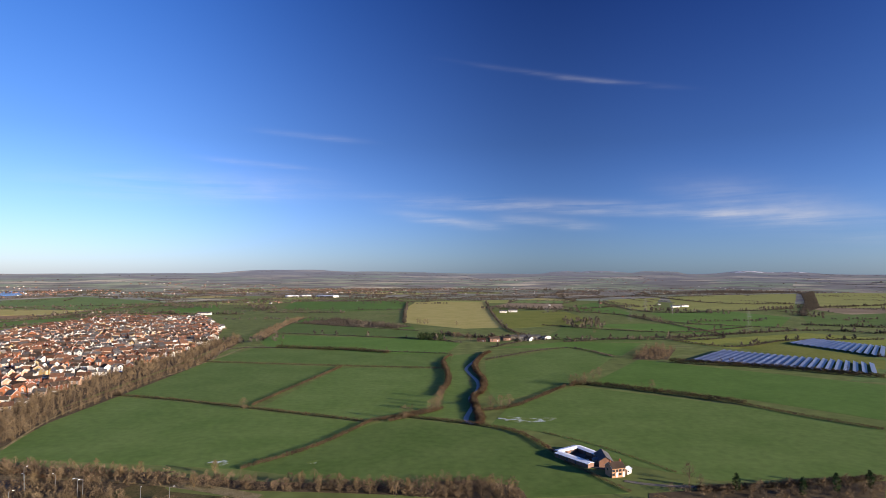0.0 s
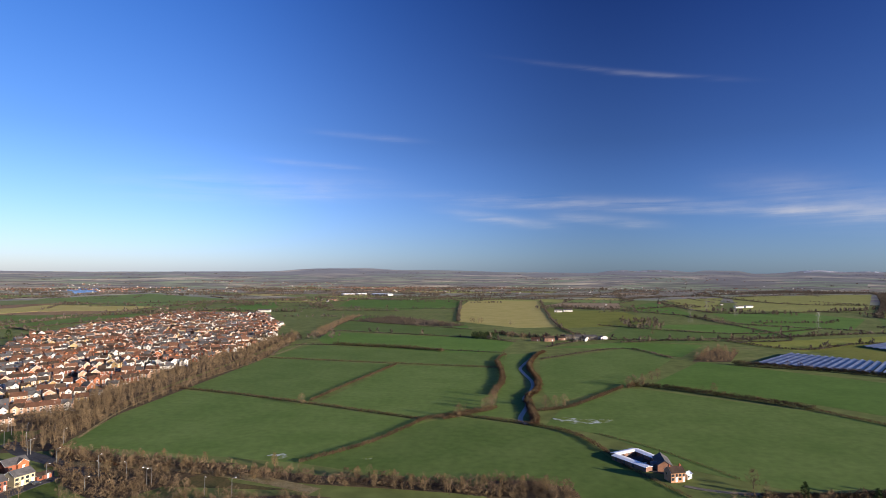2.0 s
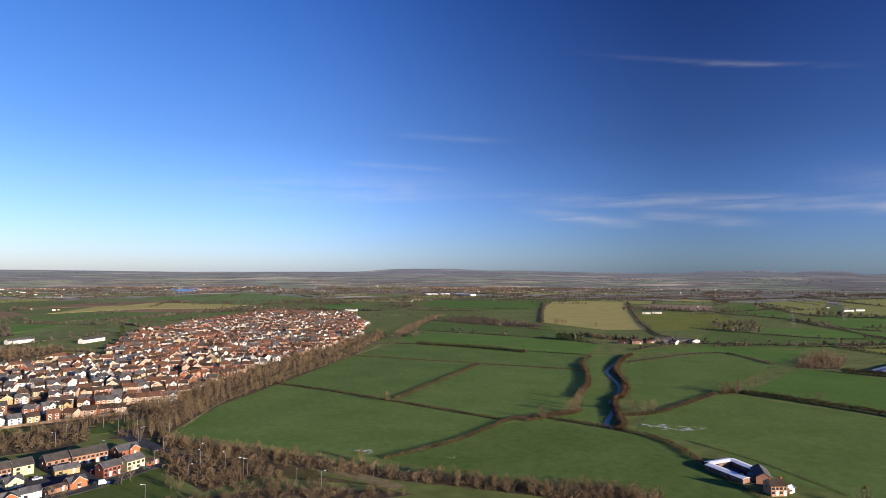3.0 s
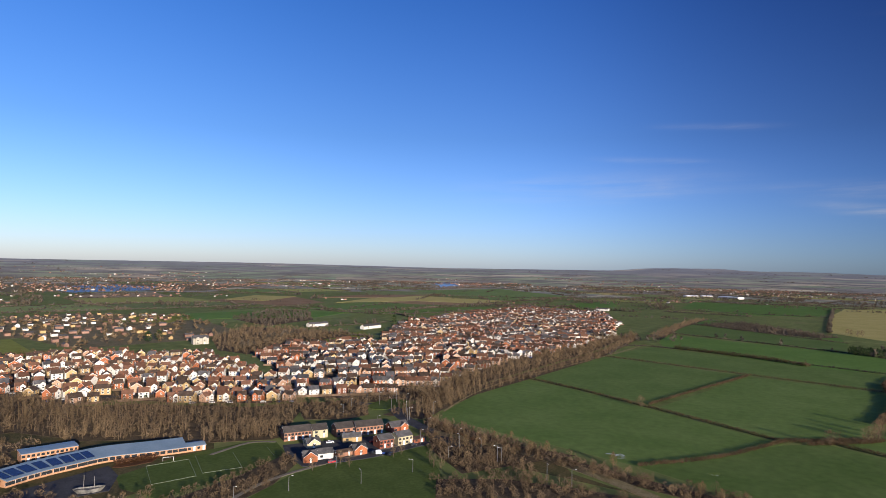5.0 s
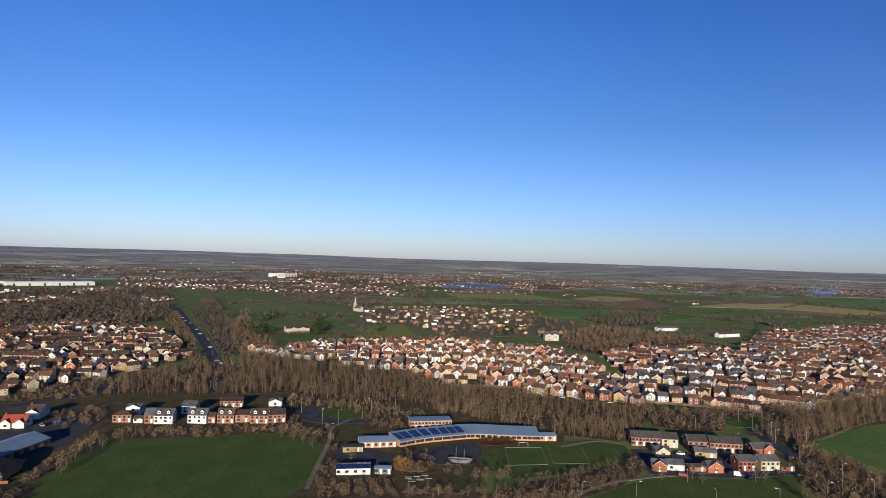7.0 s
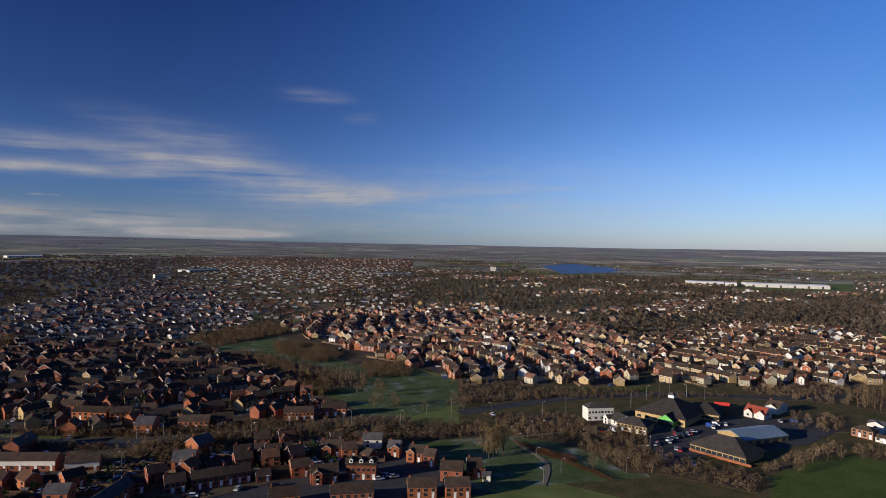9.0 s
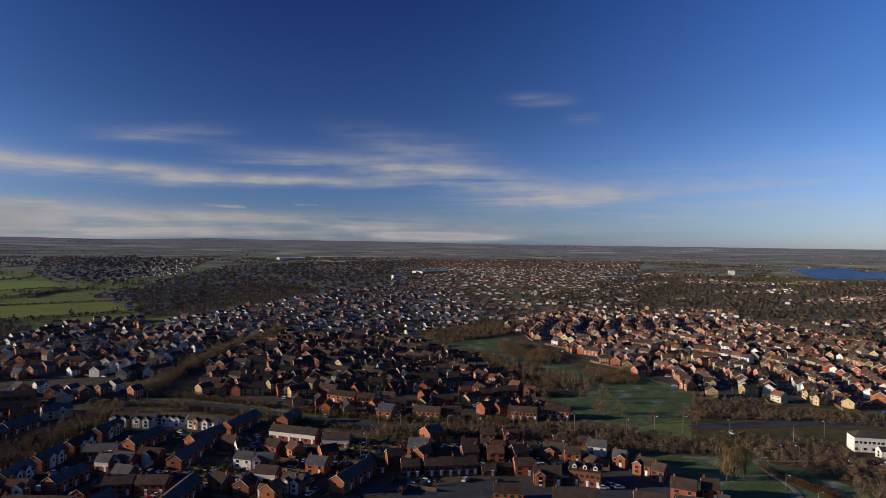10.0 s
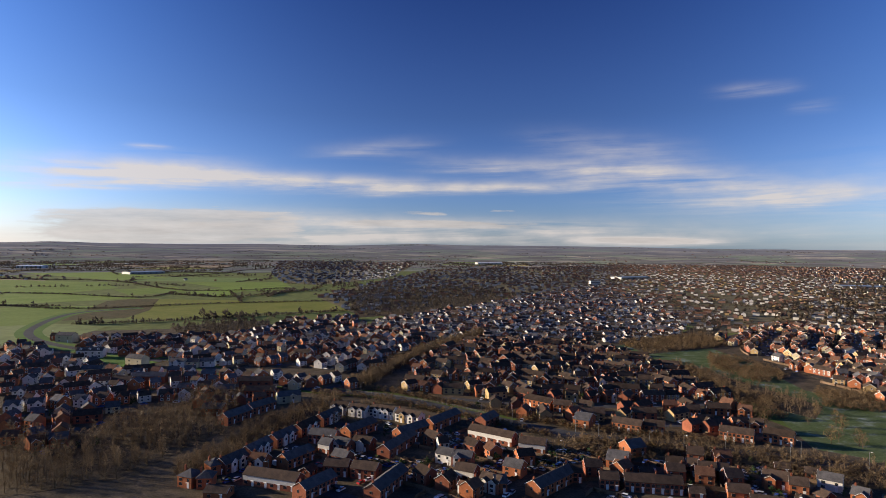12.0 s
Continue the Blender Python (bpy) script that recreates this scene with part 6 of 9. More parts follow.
NEAR = "terraces and houses near the park"
for line, label, kw in (
        ([(18, -269), (-3, -256)], "brick terrace with white upper walls and brown roof", dict(wall="brick", upper="render", roof="tile", units=4, d=8)),
        ([(26, -282), (17, -294)], "semi-detached brick houses with white gables", dict(wall="brick", roof="slate", units=2, d=7.5, gables=((-2.6, 3.4, 0.8, "render"), (2.6, 3.4, 0.8, "render")))),
        ([(16, -297), (7, -311)], "semi-detached brick houses with white gables", dict(wall="brick", roof="slate", units=2, d=7.5, gables=((-2.6, 3.4, 0.8, "render"), (2.6, 3.4, 0.8, "render")))),
        ([(5, -313), (-5, -327)], "semi-detached brick houses with white gables", dict(wall="brick", roof="slate", units=2, d=7.5, gables=((-2.6, 3.4, 0.8, "render"), (2.6, 3.4, 0.8, "render")))),
        ([(-7, -328), (-17, -342)], "semi-detached brick houses with white gables", dict(wall="brick", roof="tile", units=2, d=7.5, gables=((-2.6, 3.4, 0.8, "render"), (2.6, 3.4, 0.8, "render")))),
        ([(-19, -345), (-30, -360)], "semi-detached brick houses with white gables", dict(wall="brick", roof="slate", units=2, d=7.5, gables=((-2.6, 3.4, 0.8, "render"), (2.6, 3.4, 0.8, "render")))),
        ([(-24, -373), (-33, -366)], "semi-detached houses with white gables", dict(wall="render", roof="tile", units=2, d=7.5, gables=((-2.5, 3.4, 0.8, "render"), (2.5, 3.4, 0.8, "render")))),
        ([(-34, -365), (-43, -358)], "semi-detached houses with white gables", dict(wall="render", roof="tile", units=2, d=7.5, gables=((-2.5, 3.4, 0.8, "render"), (2.5, 3.4, 0.8, "render")))),
        ([(-46, -361), (-58, -351)], "semi-detached houses with white gables", dict(wall="render", roof="tile", units=3, d=7.5, gables=((-3.5, 3.4, 0.8, "render"), (0, 3.4, 0.8, "render"), (3.5, 3.4, 0.8, "render")))),
        ([(-59, -349), (-70, -337)], "semi-detached houses with white gables", dict(wall="render", roof="tile", units=2, d=7.5, gables=((-3, 3.4, 0.8, "buff"), (3, 3.4, 0.8, "render")))),
        ([(0, -282), (-12, -294)], "brick terrace with orange gable end and slate roof", dict(wall="orange", roof="slate", units=3, d=7.5)),
        ([(-14, -303), (-19, -299)], "small brick house with white gable end", dict(wall="brick", roof="slate", d=7, upper="render")),
        ([(-20, -304), (-27, -297)], "brick house with white front gable", dict(wall="brick", roof="slate", d=7, gables=((-1.5, 3.6, 0.8, "render"),))),
        ([(-30, -303), (-38, -297)], "brick house with white front gable", dict(wall="brick", roof="tile", d=7.5, gables=((0, 4, 0.8, "render"),))),
        ([(-31, -319), (-47, -334)], "brick terrace with orange gable end and slate roof", dict(wall="orange", roof="slate", units=3, d=7.5)),
        ([(-15, -272), (-25, -268)], "dark red brick pair of houses", dict(wall="brick", roof="tile", units=2, d=8)),
        ([(-26, -267), (-36, -261)], "dark red brick pair of houses", dict(wall="brick", roof="tile", units=2, d=8)),
        ([(-7, -246), (-20, -259)], "long terrace with grey slate roof", dict(wall="brick", roof="slate", units=4, d=8)),
        ([(-35, -239), (-50, -260)], "long terrace with dark slate roof", dict(wall="brick", roof="slate", units=4, d=8)),
        ([(-46, -286), (-64, -309)], "terrace with slate roof beside the parking", dict(wall="brick", roof="slate", units=3, d=7.5)),
        ([(-56, -310), (-73, -322)], "brick terrace with orange gable end", dict(wall="orange", roof="slate", units=3, d=7.5)),
        ([(-76, -324), (-96, -342)], "orange brick house with slate roof", dict(wall="orange", roof="slate", units=3, d=7.5)),
        ([(-91, -310), (-108, -291)], "terrace with white upper walls and porches", dict(wall="brick", upper="render", roof="tile", units=4, d=7.5)),
        ([(-109, -284), (-120, -277)], "terrace with white upper walls", dict(wall="orange", upper="render", roof="tile", units=2, d=7.5)),
        ([(-102, -265), (-110, -265)], "orange brick house with brown roof", dict(wall="orange", roof="tile", d=7.5)),
        ([(-91, -256), (-97, -250)], "orange brick house with dark roof", dict(wall="orange", roof="slate", d=8, rise=3.2)),
        ([(-69, -256), (-76, -250)], "brick house with white upper wall", dict(wall="brick", upper="render", roof="tile", units=2, d=7.5)),
        ([(-76, -243), (-82, -236)], "brick house with two white gables", dict(wall="brick", roof="tile", units=2, d=7.5, gables=((-2, 3, 0.7, "render"), (2, 3, 0.7, "render")))),
        ([(-81, -237), (-86, -236)], "orange brick house with dark roof", dict(wall="orange", roof="slate", d=8)),
        ([(-66, -278), (-72, -272)], "white gabled house with dark roof", dict(wall="render", roof="slate", d=7)),
        ([(-72, -272), (-80, -267)], "dark roofed house with white gable", dict(wall="brick", roof="slate", d=7, gables=((-2, 3.4, 0.7, "render"),))),
        ([(-71, -291), (-76, -291)], "small white gabled house with brown roof", dict(wall="render", roof="tile", d=7)),
        ([(44, -273), (38, -269)], "orange brick house with a hipped slate roof", dict(wall="orange", roof="slate", d=8, hip=True)),
        ([(36, -268), (30, -267)], "orange brick house with a hipped slate roof", dict(wall="orange", roof="slate", d=8, hip=True)),
        ([(32, -281), (26, -284)], "orange brick house with a hipped slate roof", dict(wall="orange", roof="slate", d=8, hip=True)),
        ([(32, -257), (23, -254)], "brick bungalow with brown roof", dict(wall="orange", roof="tile", d=8, h=2.8, rise=2.2)),
        ([(-155, -316), (-159, -312)], "red brick house with blank gable and slate roof", dict(wall="orange", roof="slate", d=14, w=9, rise=3.4)),
        ([(-172, -307), (-183, -296)], "orange brick terrace with brown roof", dict(wall="orange", roof="tile", units=3, d=8)),
        ([(-186, -298), (-195, -292)], "orange brick house with brown roof", dict(wall="orange", roof="tile", units=2, d=8)),
        ([(-144, -367), (-155, -351)], "orange brick terrace with brown roof", dict(wall="orange", roof="tile", units=3, d=8)),
        ([(-156, -349), (-165, -343)], "orange brick house with brown roof", dict(wall="orange", roof="tile", units=2, d=8)),
        ([(-114, -243), (-121, -240)], "red brick house with dark roof", dict(wall="brick", roof="tile", units=2, d=8)),
        ([(-125, -232), (-132, -229)], "red brick house with dark roof", dict(wall="brick", roof="tile", units=2, d=8)),
        ([(-134, -228), (-145, -223)], "red brick terrace with dark roof", dict(wall="brick", roof="tile", units=3, d=8.5)),
        ([(-145, -223), (-155, -219)], "red brick terrace with dark roof", dict(wall="brick", roof="tile", units=3, d=8.5)),
        ([(-139, -253), (-146, -247)], "orange gabled brick house with slate roof and solar tiles", dict(wall="orange", roof="slate", d=12, rise=4)),
        ([(-158, -264), (-167, -265)], "orange gabled brick house with slate roof", dict(wall="orange", roof="slate", d=10, rise=3.6)),
        ([(-97, -228), (-120, -243)], "orange brick terrace with slate roof", dict(wall="orange", roof="slate", units=4, d=8)),
        ([(-163, -243), (-169, -239)], "red brick house with small front gable", dict(wall="brick", roof="tile", d=8, gables=((2.5, 3, 1, "brick"),))),
        ([(-170, -239), (-174, -236)], "red brick house with small front gable", dict(wall="brick", roof="tile", d=8, gables=((1, 3, 1, "brick"),))),
        ([(-173, -234), (-179, -230)], "red brick house with small front gable", dict(wall="brick", roof="tile", d=8, gables=((0, 3, 1, "brick"),))),
        ([(-180, -230), (-184, -228)], "red brick house with small front gable", dict(wall="brick", roof="tile", d=8, gables=((0, 3, 1, "brick"),))),
        ([(-229, -322), (-237, -319)], "red brick house with brown roof", dict(wall="orange", roof="tile", units=2, d=8)),
        ([(-244, -323), (-256, -317)], "red brick houses with brown roof", dict(wall="orange", roof="tile", units=2, d=8)),
        ([(-220, -299), (-230, -297)], "orange brick house with wide front gable", dict(wall="orange", roof="tile", d=8, gables=((1, 5, 1, "orange"),))),
        ([(-219, -280), (-231, -269)], "orange brick terrace with brown roof", dict(wall="orange", roof="tile", units=4, d=8)),
        ([(-239, -272), (-248, -261)], "orange brick terrace with brown roof and white bay", dict(wall="orange", roof="tile", units=3, d=8)),
        ([(-237, -291), (-245, -289)], "orange brick house with front gable", dict(wall="orange", roof="tile", d=8, gables=((-1, 4, 1, "orange"),))),
        ([(-245, -288), (-250, -284)], "orange brick house with front gable", dict(wall="orange", roof="tile", d=8, gables=((-1, 4, 1, "orange"),))),
        ([(-193, -220), (-200, -212)], "tall red brick house with brown roof", dict(wall="brick", roof="tile", d=9, gables=((-2, 4, 1.5, "orange"),))),
        ([(-198, -210), (-203, -206)], "red brick house with brown roof", dict(wall="orange", roof="tile", d=8, w=7)),
        ([(-215, -213), (-220, -207)], "white gabled house with grey roof", dict(wall="render", roof="slate", d=7, w=9)),
        ([(-214, -197), (-217, -192)], "brick house with grey roof and front gable", dict(wall="orange", roof="slate", d=8, gables=((1, 4, 1, "orange"),))),
        ([(-216, -186), (-218, -179)], "brick house with grey-brown roof", dict(wall="brick", roof="tile", d=8, gables=((-2, 4, 1, "orange"),))),
        ([(-216, -177), (-218, -172)], "brick house with grey-brown roof", dict(wall="brick", roof="tile", d=8)),
        ([(-207, -160), (-212, -152)], "tall brick house with brown roof", dict(wall="brick", roof="tile", d=9, rise=3.6)),
        ([(-217, -153), (-221, -148)], "tall brick house with brown roof", dict(wall="brick", roof="tile", d=9, rise=3.6)),
        ([(-218, -146), (-220, -143)], "small cream rendered garage with slate roof", dict(wall="cream", roof="slate", d=5, h=2.4, rise=1.5)),
        ([(-168, -209), (-175, -205)], "brick house with pale brown roof", dict(wall="orange", roof="tile", d=8)),
        ([(-169, -198), (-178, -191)], "brick house with brown roof and gable", dict(wall="brick", roof="tile", d=8, gables=((-3, 4, 1.5, "brick"),), units=2)),
        ([(-182, -191), (-190, -181)], "three storey brick house with white dormers", dict(wall="brick", roof="tile", d=9, h=7, dormers=3, units=3)),
        ([(-143, -191), (-152, -184)], "brick house with dark roof", dict(wall="orange", roof="tile", d=8, units=2)),
        ([(-184, -158), (-192, -150)], "orange brick house with dark roof", dict(wall="orange", roof="tile", d=8, units=2)),
        ([(-160, -176), (-172, -165)], "brick terrace with dark roof", dict(wall="brick", roof="tile", d=8, units=3)),
        ([(-194, -147), (-201, -140)], "orange brick house with dark roof", dict(wall="orange", roof="tile", d=9, units=2))):
    front(line, label, NEAR, **kw)

for line, label, kw in (
        ([(6, -401), (-8, -404)], "cream rendered house with dark slate roof", dict(wall="cream", roof="slate", d=9, gables=((2, 4, 1, "cream"),))),
        ([(30, -423), (9, -419)], "red brick terrace with dark tiled roof", dict(wall="brick", roof="tile", d=8, units=4)),
        ([(32, -358), (20, -374)], "brick terrace with blue-grey slate roof", dict(wall="brick", roof="slate", d=8, units=3)),
        ([(20, -376), (7, -390)], "brick terrace with blue-grey slate roof", dict(wall="brick", roof="slate", d=8, units=3)),
        ([(49, -382), (37, -379)], "orange brick house with slate roof", dict(wall="orange", roof="slate", d=8)),
        ([(227, -696), (210, -689)], "tall cream rendered flats with slate roof", dict(wall="cream", roof="slate", d=10, h=8, rise=3, level=1)),
        ([(179, -598), (157, -594)], "white terrace with slate roof and dormers", dict(wall="render", roof="slate", d=8, h=7, units=4, dormers=3, level=1)),
        ([(129, -552), (115, -542)], "tall cream corner house with slate roof", dict(wall="cream", roof="slate", d=9, h=7.5, rise=3.2, level=1)),
        ([(94, -540), (82, -535)], "pale rendered house with slate roof", dict(wall="render", roof="slate", d=8, gables=((0, 4, 1, "render"),), level=1)),
        ([(80, -535), (71, -533)], "pale rendered house with slate roof", dict(wall="cream", roof="slate", d=8, level=1)),
        ([(70, -535), (59, -533)], "pale rendered house with slate roof", dict(wall="render", roof="slate", d=8, level=1)),
        ([(108, -478), (85, -473)], "red brick terrace with grey slate roof", dict(wall="brick", roof="slate", d=8, h=6.5, units=4, level=1)),
        ([(152, -518), (137, -517)], "cream rendered house with slate roof", dict(wall="cream", roof="slate", d=9, level=1)),
        ([(33, -447), (12, -443)], "long red brick house row with dark roof", dict(wall="brick", roof="tile", d=9, h=6.5, units=4, level=1)),
        ([(46, -431), (35, -430)], "cream gabled house with slate roof", dict(wall="cream", roof="slate", d=8))):
    front(line, label, NEAR, **kw)
RED, GREY, BUFF, PALE, DARK = (("red", "orange", "white_gable", "white_semi", "buff", "white_gable", "white_semi", "white_tile", "orange_slate", "white_tile"),
                               ("red", "red_slate", "orange", "white_gable", "red_slate", "orange_slate", "terrace", "red_slate", "white"),
                               ("buff", "buff_semi", "terrace_buff", "white_gable", "red", "orange", "buff"),
                               ("white_gable", "white_semi", "cream", "buff", "orange"),
                               ("red_slate", "orange", "terrace_slate", "orange_slate", "cream", "white", "terrace", "orange_slate", "red_slate", "orange"))
estate([(-660, 64), (-708, 165), (-710, 315), (-597, 400), (-508, 389), (-398, 341), (-350, 314), (-360, 292), (-396, 261), (-449, 230), (-451, 202), (-515, 187), (-549, 153), (-594, 119)], 60, "red brick houses with white gables", 1, RED, pick=(4, 14, 11, 13, 12, 4, 2, 9, 3, 12, 8, 10, 11, 20, 20), cross=0.42)
estate([(-562, 436), (-602, 521), (-548, 623), (-695, 864), (-730, 1093), (-743, 1404), (-535, 1391), (-394, 1120), (-331, 903), (-320, 645), (-319, 518), (-302, 413), (-310, 367), (-340, 330), (-364, 323), (-480, 394)], 35, "brick houses with grey and brown roofs", 2, GREY, pick=(9, 12, 1, 15, 10, 20, 21, 9, 11, 22, 21, 12, 22), second=(13, 19, 14, 8, 22, 7, 14, 19, 4, 21), row=24, step=9.0, skip=0.1, spread=10)
estate([(-466, -156), (-669, -244), (-922, -202), (-957, -87), (-822, 0), (-625, 13), (-537, -48)], 85, "buff brick houses with brown roofs", 3, BUFF, pick=(3, 4, 5, 12, 6, 10, 3, 18), row=22, step=11, spread=18, cross=0.4)
estate([(-452, -592), (-398, -398), (-385, -330), (-782, -498), (-625, -687)], 70, "red and orange brick houses with dark roofs", 4, ("red", "orange", "buff", "terrace", "red_plain", "buff_semi", "cream"), pick=(0, 1, 2, 8, 3, 5, 19, 2, 7, 6, 9, 10, 0), row=21, step=10, cross=0.55, bend=34, spread=28)
estate([(-385, -330), (-365, -249), (-439, -166), (-600, -209), (-743, -321), (-782, -498)], 70, "buff brick houses with brown roofs", 14, ("buff", "orange", "buff_semi", "terrace_buff", "red_plain", "buff", "red"), pick=(3, 2, 0, 19, 10, 6, 12, 3, 18, 0), row=21.5, step=10, cross=0.55, bend=34, spread=26)
estate([(-92, -516), (-189, -624), (-289, -617), (-312, -540), (-306, -456), (-283, -382), (-263, -279), (-203, -292), (-197, -321), (-159, -310), (-135, -340), (-111, -378), (-80, -424)], 160, "red brick houses with brown roofs", 5, ("red", "red_plain", "terrace_buff", "orange", "terrace", "buff", "red", "white_gable", "terrace"), pick=(0, 19, 2, 3, 7, 7, 18, 10, 5), bend=14, row=20.5, cross=0.45, spread=26)
estate([(234, -713), (146, -713), (66, -707), (14, -760), (2, -840), (-85, -850), (-95, -710), (-165, -648), (-99, -527), (-56, -487), (32, -528), (98, -566), (177, -614)], 210, "dark red brick houses with grey roofs", 6, DARK, pick=(0, 1, 8, 7, 9, 8, 11, 2, 6), bend=26, cross=0.5, spread=20)
estate([(270, -683), (234, -663), (167, -579), (106, -520), (29, -494), (-52, -451), (-41, -428), (4, -441), (14, -397), (34, -370), (61, -407), (76, -421), (99, -395), (108, -340), (128, -324)], 208, "dark red brick houses with grey roofs", 16, DARK, pick=(0, 1, 2, 7, 9, 8, 6, 11, 12), bend=26, cross=0.5, spread=20)
estate([(43, -262), (21, -313), (-30, -375), (-72, -347), (-102, -347), (-128, -285), (-99, -230), (-28, -238)], 130, "brick houses near the park", 7, ("red", "white_gable", "white_semi", "terrace_slate", "garage", "red_slate"), skip=0.1, row=21)
estate([(-99, -225), (-126, -268), (-179, -257), (-220, -233), (-239, -205), (-228, -196)], 150, "red brick houses with brown roofs", 8, ("red", "red_plain", "orange", "garage"), skip=0.1, row=21)

# ---- cars, shrubs and fences on the drives between the nearest houses
def drives(pts, count, seed):
    r = random.Random(seed)
    xs, ys = [p[0] for p in pts], [p[1] for p in pts]
    cars, bushes, greens, fences = [], [], [], []
    while len(cars) < count:
        x, y = r.uniform(min(xs), max(xs)), r.uniform(min(ys), max(ys))
        if not inside(pts, x, y):
            continue
        near = min(dist(x - a, y - b_) - q for a, b_, q in USED_HOUSES)
        if near < 4.5:
            continue
        turn = radians(r.choice((40, 130, 220, 310)) + r.gauss(0, 6))
        cars.append((*r.choice(FAR_CARS), x, y, 0.1, 1.0, turn))
        for k in range(3):
            px, py = x + r.gauss(0, 12), y + r.gauss(0, 12)
            if min(dist(px - a, py - b_) - q for a, b_, q in USED_HOUSES) > 3:
                f = r.random()
                (greens if f < 0.3 else bushes).append((*r.choice(GREEN_BUSH if f < 0.3 else FINE_SHRUB), px, py, 0.05, r.uniform(0.5, 1.5), 0))
        px, py = x + r.gauss(0, 8), y + r.gauss(0, 8)
        if min(dist(px - a, py - b_) - q for a, b_, q in USED_HOUSES) > 2.5:
            fences.append((*FENCE, px, py, 0.05, 1.0, turn))
    soup("parked_cars", cars, CAR_SLOTS, "parked cars on drives and kerbs", "cars")
    soup("shrubs", bushes, [M["twig"]], "bare garden shrubs", "shrubs")
    soup("evergreens", greens, [M["ever"]], "dark evergreen garden bushes", "shrubs")
    soup("fences", fences, [M["fence"]], "brown garden fences", "fence")


drives([(40, -267), (21, -313), (-29, -368), (-72, -347), (-102, -347), (-128, -285), (-152, -263), (-220, -233), (-225, -209), (-193, -204), (-28, -238)], 150, 201)

# ------------------------------------------------------------ far towns, lone buildings
def town(pts, spacing, label, seed, trees=0.5, pick=None, angle=0, woods=-0.02, size=1.0, tall=1.0, tree="town_tree"):
    """Winding rows of houses with gardens and tree belts between them."""
    r = random.Random(seed)
    cx, cy = sum(p[0] for p in pts) / len(pts), sum(p[1] for p in pts) / len(pts)
    R = max(dist(p[0] - cx, p[1] - cy) for p in pts)
    c, s = math.cos(radians(angle)), math.sin(radians(angle))
    forms = [TOWN_HOUSES[k] for k in (pick or (0, 0, 1, 4, 3, 0, 0, 1, 5, 2, 4))]
    items, green = [], []
    v = -R
    while v < R:
        u = -R
        while u < R:
            w = v + 45 * math.sin(u / 210 + seed) + 22 * math.sin(u / 83 + v / 140)
            px, py = cx + u * c - w * s + r.gauss(0, 5), cy + u * s + w * c + r.gauss(0, 5)
            d = dist(px, py)
            u += (12 if d < 1300 else 15 if d < 2200 else 21) * r.uniform(0.9, 1.3) * spacing / 28
            if not inside(pts, px, py):
                continue
            wooded = noise.noise(Vector((px / 210, py / 130, seed + 5)))
            if wooded < woods:
                if r.random() < 0.8:
                    green.append((*r.choice(BIG_CLUMP), px + r.gauss(0, 9), py + r.gauss(0, 9), 0, (r.uniform(0.8, 1.5), r.uniform(0.6, 1.15) * tall), 0))
                continue
            slope = math.degrees(math.atan(45 / 210 * math.cos((u) / 210 + seed)))
            if r.random() < 0.86:
                items.append((*(r.choice(forms) if d < 2500 or r.random() < 0.4 else TOWN_HOUSES[r.choice((0, 1, 4))]), px, py, 0.1, r.uniform(0.62, 0.86) * size, radians(angle + slope + r.choice((0, 0, 0, 90)))))
            if r.random() < trees * 0.62:
                green.append((*r.choice(BIG_CLUMP), px + r.gauss(0, 9), py + r.gauss(0, 9), 0, (r.uniform(0.5, 1.2), r.uniform(0.45, 0.95) * tall), 0))
        v += (27 if r.random() < 0.7 else 40) * spacing / 28
    soup("far_town", items, [M["greyed_brick"]] + HOUSE_SLOTS[1:], label, "town")
    soup("trees", green, [M[tree]], "bare trees among the town's houses", "trees")
    sheet("ground", pts, M["town_ground"], 0.08, "gardens and streets of the town", "ground")


town([(-51, -1226), (-320, -1905), (-567, -2525), (-1825, -3166), (-2943, -3135), (-3115, -2668), (-698, -597), (-662, -685), (-513, -630), (-488, -659), (-547, -804), (-615, -920), (-626, -1085), (-552, -1236), (-298, -1129), (-99, -876)], 28, "dense far town of brick and white houses", 71, 0.3, (5, 2, 1, 0, 5, 3, 2, 4, 5, 0), angle=150, woods=-0.32, tall=0.5)
town([(-1922, -1643), (-1862, -1022), (-2122, -865), (-2133, -495), (-903, -209), (-608, -202), (-753, -325), (-808, -515), (-636, -699), (-717, -849)], 26, "far suburb of brick houses among trees", 72, 0.8, (0, 2, 3, 4, 5, 1, 2, 0), angle=125, woods=0.16, tall=1.25)
town([(-1548, -669), (-1900, -3), (-1197, -1), (-991, -91), (-954, -209), (-690, -252), (-702, -302)], 28, "far suburb of brick houses among trees", 73, 0.9, (0, 3, 4, 2, 5, 1), angle=110, woods=0.2, tall=1.25)
town([(60, -3885), (-722, -3514), (-303, -1906), (-66, -1570), (17, -1696), (60, -2200)], 34, "distant suburb of small houses among woods", 74, 0.12, (5, 2, 5, 2, 2, 0, 2, 1), angle=170, woods=-0.42, tall=0.35)
# next two are front-lit: their trees take the lighter twig colour for it
town([(-2598, -194), (-2338, 440), (-2050, 690), (-1560, 560), (-1623, 402), (-1777, 102), (-1824, -135)], 36, "distant town of white and red houses", 75, 0.6, (2, 4, 0, 1, 2, 1, 4, 5), angle=80, size=0.75, tall=0.6, woods=-0.05, tree="twig")
